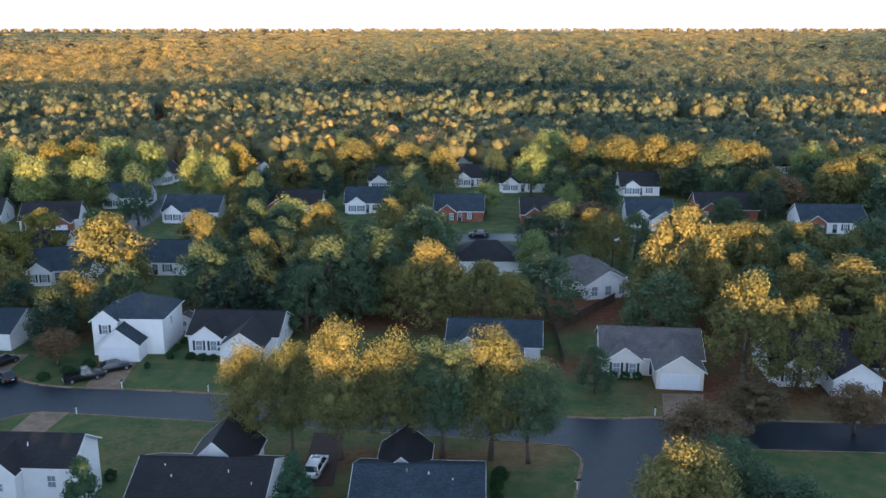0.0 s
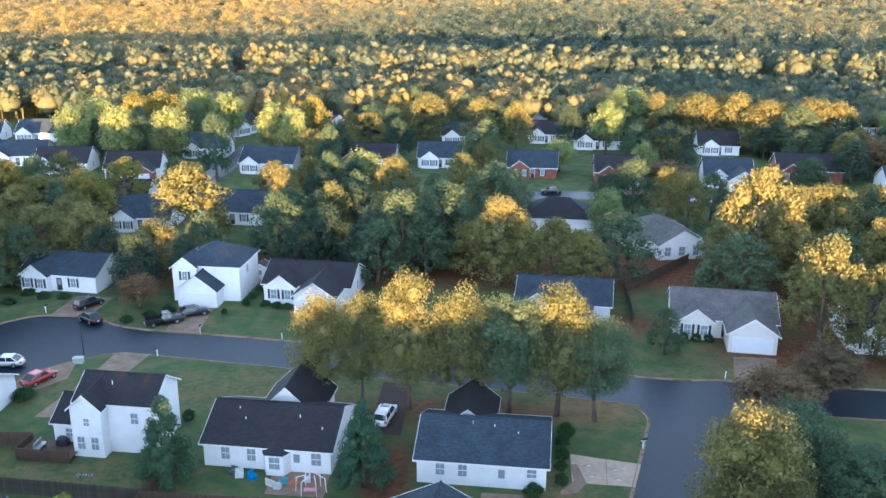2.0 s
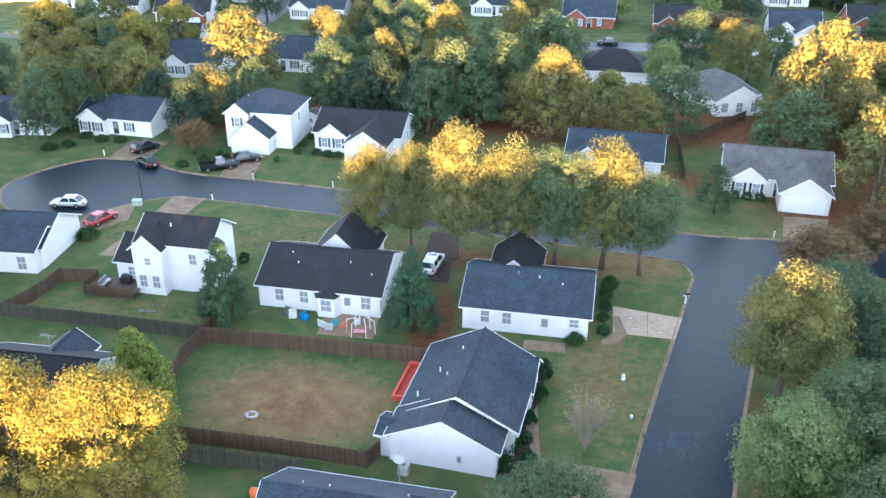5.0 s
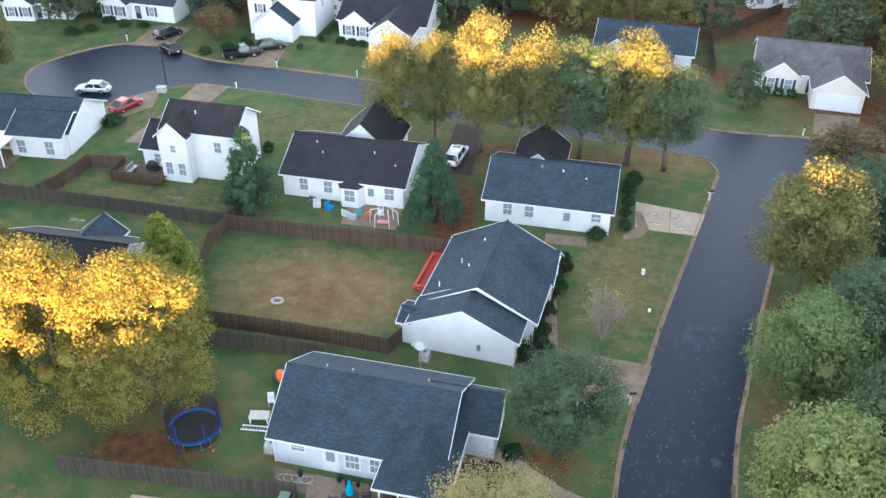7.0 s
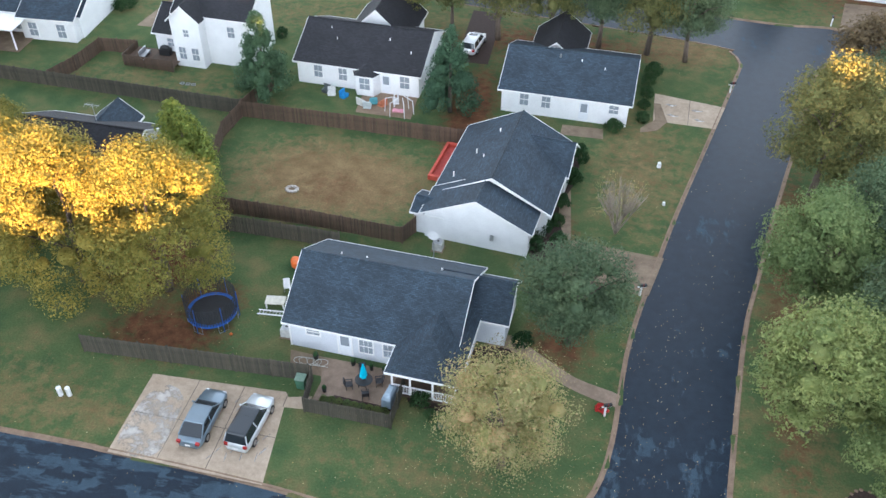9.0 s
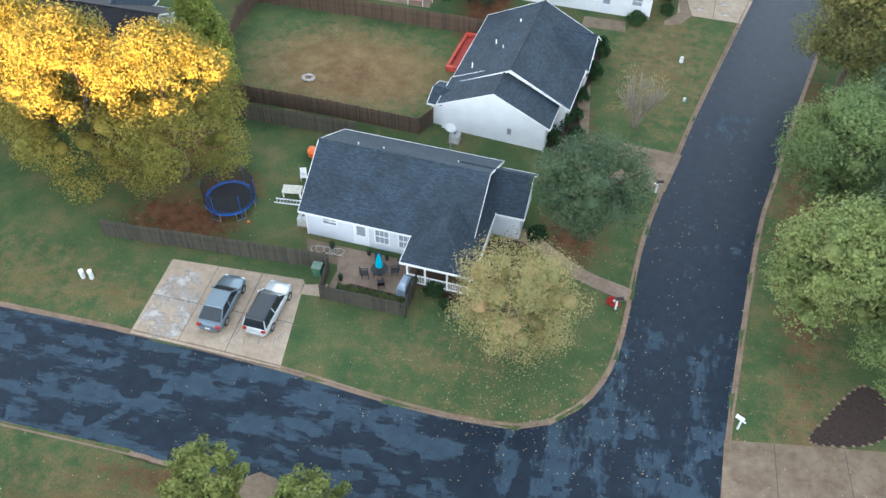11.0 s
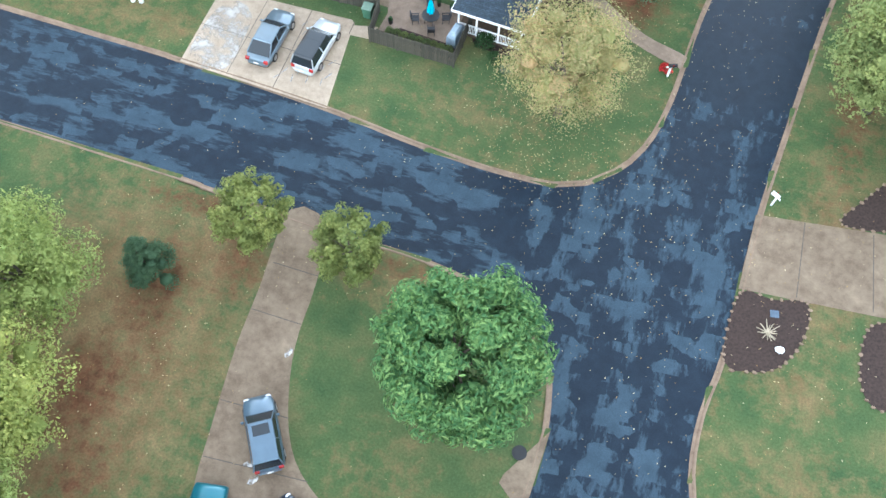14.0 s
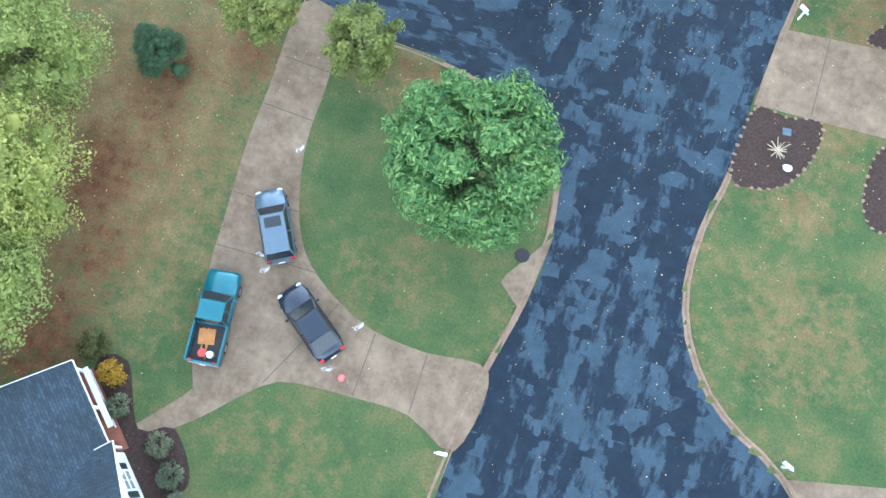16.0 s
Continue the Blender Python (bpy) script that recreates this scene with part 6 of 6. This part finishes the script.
ub = solid("utility_cabinet", Geo().box(-.6, .6, -.4, .4, 0, .7).box(-.65, .65, -.45, .45, .7, .78), plain("pale_green_metal", (.4, .46, .4), .6), "pale green utility cabinet on the grass", "cabinet", pose(-55.4, 101.0, 0, 0, 0, 10))
for x, y in ((-33.4, 33.9), (-32.8, 34.0)):
    solid("utility_pedestal", Geo().tube((0, 0, 0), (0, 0, .75), .17, .17, 10).ball((0, 0, .75), .19, .19, .1, 10, 5), TRIM, "pale plastic utility pedestal on the lawn", "utility box", pose(x, y, 0))
hy = solid("utility_box", Geo().tube((0, 0, 0), (0, 0, .5), .2, .16, 10), TRIM, "white lawn utility cap", "utility box", pose(6.9, 70.2, 0))
solid("utility_box", Geo().tube((0, 0, 0), (0, 0, .3), .14, .12, 10), TRIM, "white lawn utility cap", "utility box", pose(7.4, 64.4, 0))

tp = thing("trampoline", pose(-26.0, 43.2, 0), "round black trampoline with blue pad and safety net", "trampoline")
R = 1.9
part("mat", Geo().tube((0, 0, .78), (0, 0, .8), R * .86, R * .86, 28), BLACK, tp, "black jumping mat")
BLUE = plain("blue_vinyl", (.012, .08, .32), .5)
NET = plain("black_net", (.02, .022, .025), .9)
pad = Geo().loft([[(math.cos(t) * r, math.sin(t) * r, z) for r, z in ((R * .86, .8), (R * .88, .87), (R * .98, .87), (R * 1.01, .7), (R * .98, .78))] for t in (2 * math.pi * i / 32 for i in range(33))], False)
part("pad", pad, BLUE, tp, "blue padded rim")
net = Geo()
for i in range(56):
    a = 2 * math.pi * i / 56
    net.tube((math.cos(a) * R, math.sin(a) * R, .85), (math.cos(a) * R, math.sin(a) * R, 2.4), .03, .03, 3, False)
for k in range(12):
    z = .95 + k * .13
    net.path([(math.cos(2 * math.pi * i / 28) * R, math.sin(2 * math.pi * i / 28) * R, z) for i in range(29)], .013, 3)
part("net", net, NET, tp)
for i in range(6):
    a = 2 * math.pi * i / 6 + .3
    part("net_pole", Geo().tube((math.cos(a) * R * 1.03, math.sin(a) * R * 1.03, .05), (math.cos(a) * R * 1.03, math.sin(a) * R * 1.03, 2.5), .035, .035, 8), BLUE, tp)
    part("leg", Geo().path([(math.cos(a - .2) * R, math.sin(a - .2) * R, .8), (math.cos(a - .2) * R, math.sin(a - .2) * R, .02), (math.cos(a + .2) * R, math.sin(a + .2) * R, .02), (math.cos(a + .2) * R, math.sin(a + .2) * R, .8)], .025), STEEL, tp)
solid("toy", Geo().ball((0, 0, .12), .12, .12, .12, 10, 7), plain("orange_plastic", (.7, .17, .04), .5), "orange toy ball on the grass", "toy", pose(-24.0, 41.7, 0))
tn = thing("play_tunnel", pose(-21.7, 50.0, 0, 0, 0, 25), "orange plastic play pod on the lawn", "toy")
part("shell", Geo().loft([[(math.cos(a) * r, yy, .42 + math.sin(a) * r) for a in (2 * math.pi * i / 12 for i in range(12))] for yy, r in ((-.45, .3), (-.25, .42), (.25, .42), (.45, .32))]), plain("bright_orange_plastic", (.75, .16, .03), .5), tn)


def lounger(x, y, rot, mat, name="garden_chair", label="white plastic garden chair on the lawn"):
    c = thing(name, pose(x, y, 0, 0, 0, rot), label, "chair", "garden chairs")
    part("seat", Geo().box(-.25, .25, -.25, .25, .4, .44), mat, c)
    part("backrest", Geo().box(-.25, .25, -.03, .03, 0, .5, pose(0, .25, .44, -14)), mat, c)
    for sx in (-.22, .22):
        for sy in (-.22, .22):
            part("leg", Geo().tube((sx, sy, 0), (sx, sy, .41), .025, .025, 6), mat, c)
        part("armrest", Geo().box(sx - .03, sx + .03, -.25, .27, .62, .66).box(sx - .02, sx + .02, -.24, -.2, .4, .62), mat, c)
    return c


lounger(-21.5, 47.2, 20, TRIM)
lounger(-20.6, 46.6, 120, TRIM)
hut = thing("play_house", pose(-21.8, 45.4, 0, 0, 0, 8), "low cream plastic play table on the lawn", "toy")
part("top", Geo().box(-.75, .75, -.45, .45, .5, .58), plain("cream_plastic", (.6, .57, .48), .6), hut)
for sx in (-.65, .65):
    for sy in (-.35, .35):
        part("leg", Geo().box(sx - .05, sx + .05, sy - .05, sy + .05, 0, .5), TRIM, hut)
ld = thing("ladder", pose(-21.7, 44.5, .02, 0, 0, 4), "white aluminium ladder lying on the lawn", "ladder")
for s in (-.22, .22):
    part("rail", Geo().box(-1.2, 1.2, s - .03, s + .03, 0, .09), TRIM, ld)
for i in range(9):
    part("rung", Geo().tube((-1.05 + i * .26, -.22, .05), (-1.05 + i * .26, .22, .05), .02, .02, 6), TRIM, ld)


def air_unit(x, y, rot):
    a = thing("air_conditioner", pose(x, y, .0, 0, 0, rot), "grey outdoor air-conditioning unit on a pad", "air conditioner")
    part("pad", Geo().box(-.5, .5, -.5, .5, 0, .08), CONC_G, a)
    part("casing", Geo().box(-.4, .4, -.4, .4, .08, .82), plain("beige_metal", (.5, .5, .47), .6), a)
    part("grille", Geo().tube((0, 0, .82), (0, 0, .86), .34, .32, 18), STEEL, a)
    part("fan_hub", Geo().tube((0, 0, .86), (0, 0, .88), .1, .1, 10), BLACK, a)


air_unit(-19.9, 42.6, 0)
air_unit(-10.9, 54.5, -6)
air_unit(-63.0, 132, 0)
ant = thing("satellite_dish", pose(-10.8, 52.2, 0), "white dish aerial on a tall pole", "aerial")
part("pole", Geo().tube((0, 0, 0), (0, 0, 3.4), .05, .05, 8), STEEL, ant)
part("dish", Geo().loft([[(math.cos(a) * r, -.1 - d, 3.5 + math.sin(a) * r) for a in (2 * math.pi * i / 14 for i in range(14))] for r, d in ((.45, .12), (.3, .04), (.05, 0))]), TRIM, ant)
part("arm", Geo().tube((-.5, 0, 3.1), (.6, 0, 3.1), .03, .03, 6), STEEL, ant)

# patio dining set
pt = thing("patio_table", pose(-13.0, 38.9, .02), "dark metal round patio table", "table")
part("tabletop", Geo().tube((0, 0, .7), (0, 0, .74), .62, .62, 20), BLACK, pt)
for i in range(4):
    a = i * math.pi / 2 + .6
    part("leg", Geo().tube((math.cos(a) * .45, math.sin(a) * .45, 0), (math.cos(a) * .35, math.sin(a) * .35, .7), .025, .025, 6), BLACK, pt)
CYAN = plain("cyan_canvas", (.0, .42, .6), .8)
um = thing("parasol", pose(-13.0, 38.9, .02), "closed turquoise parasol standing at the table", "parasol")
part("pole", Geo().tube((0, 0, 0), (0, 0, 2.4), .025, .025, 8), BLACK, um)
part("canopy", Geo().loft([[(math.cos(a) * r * (1 if k % 2 else .7), math.sin(a) * r * (1 if k % 2 else .7), z) for k, a in ((k, 2 * math.pi * k / 12) for k in range(12))] for z, r in ((1.0, .26), (1.3, .28), (1.9, .16), (2.35, .04))]), CYAN, um)
IRON = plain("dark_iron", (.03, .03, .035), .5)
for a in (20, 110, 200, 290):
    lounger(-13.0 + math.cos(radians(a)) * 1.05, 38.9 + math.sin(radians(a)) * 1.05, a - 90, IRON, "patio_chair", "dark metal patio chair at the table").location.z = .02
gr = thing("covered_grill", pose(-10.9, 38.0, .02, 0, 0, 80), "pale blue covered barbecue grill on the patio", "grill")
part("cover", Geo().loft([[(sx * w2, sy * d2, z) for sx, sy in ((-1, -1), (1, -1), (1, 1), (-1, 1))] for z, w2, d2 in ((0, .72, .36), (.8, .7, .34), (1.0, .6, .28), (1.12, .35, .14))]), plain("grey_blue_cover", (.3, .38, .45), .6), gr)
bin_ = thing("storage_bin", pose(-17.3, 38.0, 0, 0, 0, 0), "green plastic wheeled bin by the fence gate", "bin")
part("body", Geo().loft([[(sx * w2, sy * w2, z) for sx, sy in ((-1, -1), (1, -1), (1, 1), (-1, 1))] for z, w2 in ((0, .26), (.95, .33))]), plain("green_plastic", (.06, .16, .1), .6), bin_)
part("lid", Geo().box(-.36, .36, -.36, .36, .95, 1.02), plain("grey_green_plastic", (.16, .24, .18), .6), bin_)
for x, y, r, h in ((-14.3, 40.7, .2, .4), (-12.9, 40.5, .16, .35), (-11.9, 40.4, .2, .4), (-15.6, 37.9, .18, .35), (-17.1, 40.7, .22, .4)):
    p = thing("plant_pot", pose(x, y, .02), "dark plant pot on the patio", "plant pot")
    part("pot", Geo().tube((0, 0, 0), (0, 0, h), r * .75, r, 12), BLACK, p)
    part("plant", Geo().ball((0, 0, h + .1), r * .9, r * .9, .2, 9, 5, .25, random.Random(int(x * 10))), L_SHRUB, p)
hose = [(-18.2 + .55 * math.cos(t * .55) * (1 + .3 * math.sin(t * .13)) + t * .035, 40.3 + .35 * math.sin(t * .55), .05 + .002 * t) for t in range(56)]
solid("garden_hose", Geo().path(hose, .022, 5), plain("pale_hose", (.5, .5, .45), .6), "pale garden hose coiled on the slab", "hose")

# back yard north: fire ring, sandbox, play things
fp = thing("fire_ring", pose(-25.4, 59.8, 0), "ring of pale stones with ash on the lawn", "fire pit")
rnd = random.Random(2)
for i in range(10):
    a = i * .628
    part("stone", Geo().ball((math.cos(a) * .48, math.sin(a) * .4, .1), .19, .15, .13, 7, 5, .2, rnd), SALTY, fp)
part("ash", Geo().tube((0, 0, .01), (0, 0, .05), .36, .36, 12), CONC_G, fp)
sb = thing("sandbox", pose(-12.6, 66.6, 0, 0, 0, -7), "red wooden raised box frame beside the house", "sandbox")
REDW = plain("red_paint_wood", (.5, .075, .045), .7)
for a in ((-.85, -.6, -2.9, 2.9), (.6, .85, -2.9, 2.9), (-.6, .6, -2.9, -2.6), (-.6, .6, 2.6, 2.9)):
    part("board", Geo().box(a[0], a[1], a[2], a[3], 0, .5), REDW, sb)
part("floor", Geo().box(-.6, .6, -2.6, 2.6, 0, .14), plain("red_floor", (.4, .06, .045), .8), sb)
for x, y, c, lb in ((-26.7, 76.4, (.7, .7, .68), "white"), (-25.3, 76.2, (.02, .25, .6), "blue"), (-23.2, 75.2, (.7, .7, .65), "cream"), (-22.4, 74.7, (.55, .6, .6), "pale"), (-22.0, 75.6, (.1, .35, .4), "teal"), (-27.4, 76.8, (.1, .12, .12), "dark"), (-21.0, 75.4, (.6, .2, .1), "orange"), (-19.8, 76.2, (.7, .7, .7), "white")):
    t = thing("play_set", pose(x, y, 0, 0, 0, x * 40), lb + " plastic play furniture on the patio", "toy")
    pm = plain("plastic_" + lb + str(int(-x * 10)), c, .5)
    part("base", Geo().box(-.4, .4, -.3, .3, 0, .35), pm, t)
    part("back", Geo().box(-.4, .4, .2, .32, .35, .8), pm, t)
    part("roof", Geo().ball((0, 0, .4), .3, .25, .15, 8, 5), pm, t)
gz = thing("gazebo_frame", pose(-19.0, 74.4, 0), "white metal swing frame with pink seat", "swing")
for a in range(6):
    t = a * math.pi / 3
    part("pole", Geo().path([(math.cos(t) * 1.5, math.sin(t) * 1.1, 0), (math.cos(t) * 1.4, math.sin(t) * 1.0, 1.5), (math.cos(t + .5) * .5, math.sin(t + .5) * .4, 1.9)], .04), TRIM, gz)
part("seat", Geo().box(-.6, .5, -.6, -.1, .35, .5), plain("pink_fabric", (.7, .3, .36), .8), gz)
paved("patio", [(-23.6, 77.9), (-17.8, 77.6), (-17.6, 73.4), (-23.4, 73.6)], KERB, "small brick-tan patio slab with toys", .015)
dk = thing("timber_deck", pose(-47.2, 79.6, 0, 0, 0, -3), "red-brown timber deck with grill and seats", "deck")
for i in range(20):
    part("plank", Geo().box(-3.2 + i * .3, -2.93 + i * .3, -2.2, 1.2, .5, .55), FENCE_B, dk)
picket = Geo().box(-.05, .05, -.02, .02, .05, 1.3).mesh("picket", FENCE_B)
for i in range(62):
    o = new("picket", picket)
    o.parent = dk
    o.matrix_basis = pose(-3.15 + i * .15, -2.22, 0) if i < 40 else pose(-3.22, -2.1 + (i - 40) * .15, 0, 0, 0, 90)
part("handrail", Geo().box(-3.25, 2.8, -2.26, -2.18, 1.3, 1.36), FENCE_B, dk)
part("handrail", Geo().box(-3.26, -3.18, -2.18, 1.2, 1.3, 1.36), FENCE_B, dk)
solid("covered_grill", Geo().box(-.6, .6, -.35, .35, 0, .7).ball((0, 0, .75), .6, .36, .35, 10, 6), BLACK, "black covered grill on the deck", "grill", pose(-46.6, 79.9, .55))
solid("garden_bench", Geo().box(-.8, .8, -.3, .3, .3, .42).box(-.8, .8, .22, .3, .42, .9).box(-.75, -.65, -.25, .25, 0, .3).box(.65, .75, -.25, .25, 0, .3), STEEL, "grey garden bench on the deck", "bench", pose(-48.6, 79.0, .55, 0, 0, 90))
for dx in (-.55, .1, .7):
    solid("lawn_toy", Geo().box(-.22, .22, -.2, -.14, 0, .1).box(-.22, .22, .14, .2, 0, .1).box(-.22, -.16, -.14, .14, 0, .1).box(.16, .22, -.14, .14, 0, .1), STEEL, "small pale frame lying on the lawn", "toy", pose(-42.2 + dx, 75.2, 0, 0, 0, dx * 30))
shd = thing("garden_shed", pose(-41.2, 136.0, 0), "small pale shed with white door at the woods", "shed")
gable(shd, -1.2, 1.2, -1.2, 1.2, 1.9, .7, "y", CREAM, ROOF_GREY, .2)
entry_door(shd, 0, -1.2, "-y", .8, 1.7)

# fallen leaves
LEAF = foliage("fallen_leaves", (.13, .075, .03), (.24, .17, .08), (.42, .36, .25), 0)
rng = np.random.default_rng(9)
spots = [(-2.6, 33.6, 3.6, 3.2, 2600), (8, 24, 7, 9, 900), (1, 45, 4, 4, 500), (-22, 9, 5, 9, 900), (-10, 20, 8, 2, 400), (-18, 26, 12, 5, 350), (10, 45, 6, 14, 700), (9, 66, 6, 14, 400), (-28, 42, 6, 4, 300), (4, 6, 6, 8, 250), (16, 20, 4, 9, 350), (-8, 34, 10, 4, 300)]
pts = np.concatenate([np.column_stack([rng.normal(x, a, n), rng.normal(y, b, n)]) for x, y, a, b, n in ((u, v, w, q, int(k * .55)) for u, v, w, q, k in spots)])
dd = road_distance(pts)
n = len(pts)
zz = np.where(dd < 0, ROAD_Z + .015, .03) + rng.uniform(0, .02, n)
p = np.column_stack([pts, zz])
ang = rng.uniform(0, 6.28, n)
s = rng.uniform(.025, .055, n)[:, None]
t = np.column_stack([np.cos(ang), np.sin(ang), rng.uniform(-.3, .3, n)])
b = np.column_stack([-np.sin(ang), np.cos(ang), rng.uniform(-.3, .3, n)])
v = np.stack([p - t * s, p - b * s * .6, p + t * s, p + b * s * .6], 1).reshape(-1, 3)
tagged(new("fallen_leaves", cloud_mesh("fallen_leaves", v, LEAF)), "scattered fallen autumn leaves on lawn and street", "leaves", "", "stuff")

# chalk marks and pale scuffs on the concrete
CHALK = worn_edges(plain("white_chalk", (.6, .58, .55), .9, 0, .15))
rnd = random.Random(12)


def marks(spots, w, l):
    for x, y, a in spots:
        g, n = Geo(), 9
        g.add([(math.cos(t) * l * rnd.uniform(.6, 1), math.sin(t) * w * rnd.uniform(.6, 1), 0) for t in (2 * math.pi * i / n for i in range(n))], [tuple(range(n))])
        solid("chalk_mark", g, CHALK, "white chalk scribble on the concrete", "chalk mark", pose(x, y, .0165, 0, 0, a), "", "chalk marks")


marks([(8.0, 81.6, 10), (8.2, 79.6, -5), (10.6, 81.0, 8), (10.8, 79.2, -4)], .32, .75)
marks([(-21.3 + i * .33, 31.2 + (i * 37 % 11) * .16, 60 + (i * 53 % 40)) for i in range(11)] + [(-20.9, 35.3, 70), (-21.2, 36.0, 65), (-18.2, 33.4, 60), (-18.1, 32.2, 70)], .07, .5)
marks([(-13.0, 13.2, 80), (-12.5, 6.6, 20), (-12.0, 5.9, 60), (-5.9, 4.8, 70), (-6.6, 2.0, 30)], .22, .5)
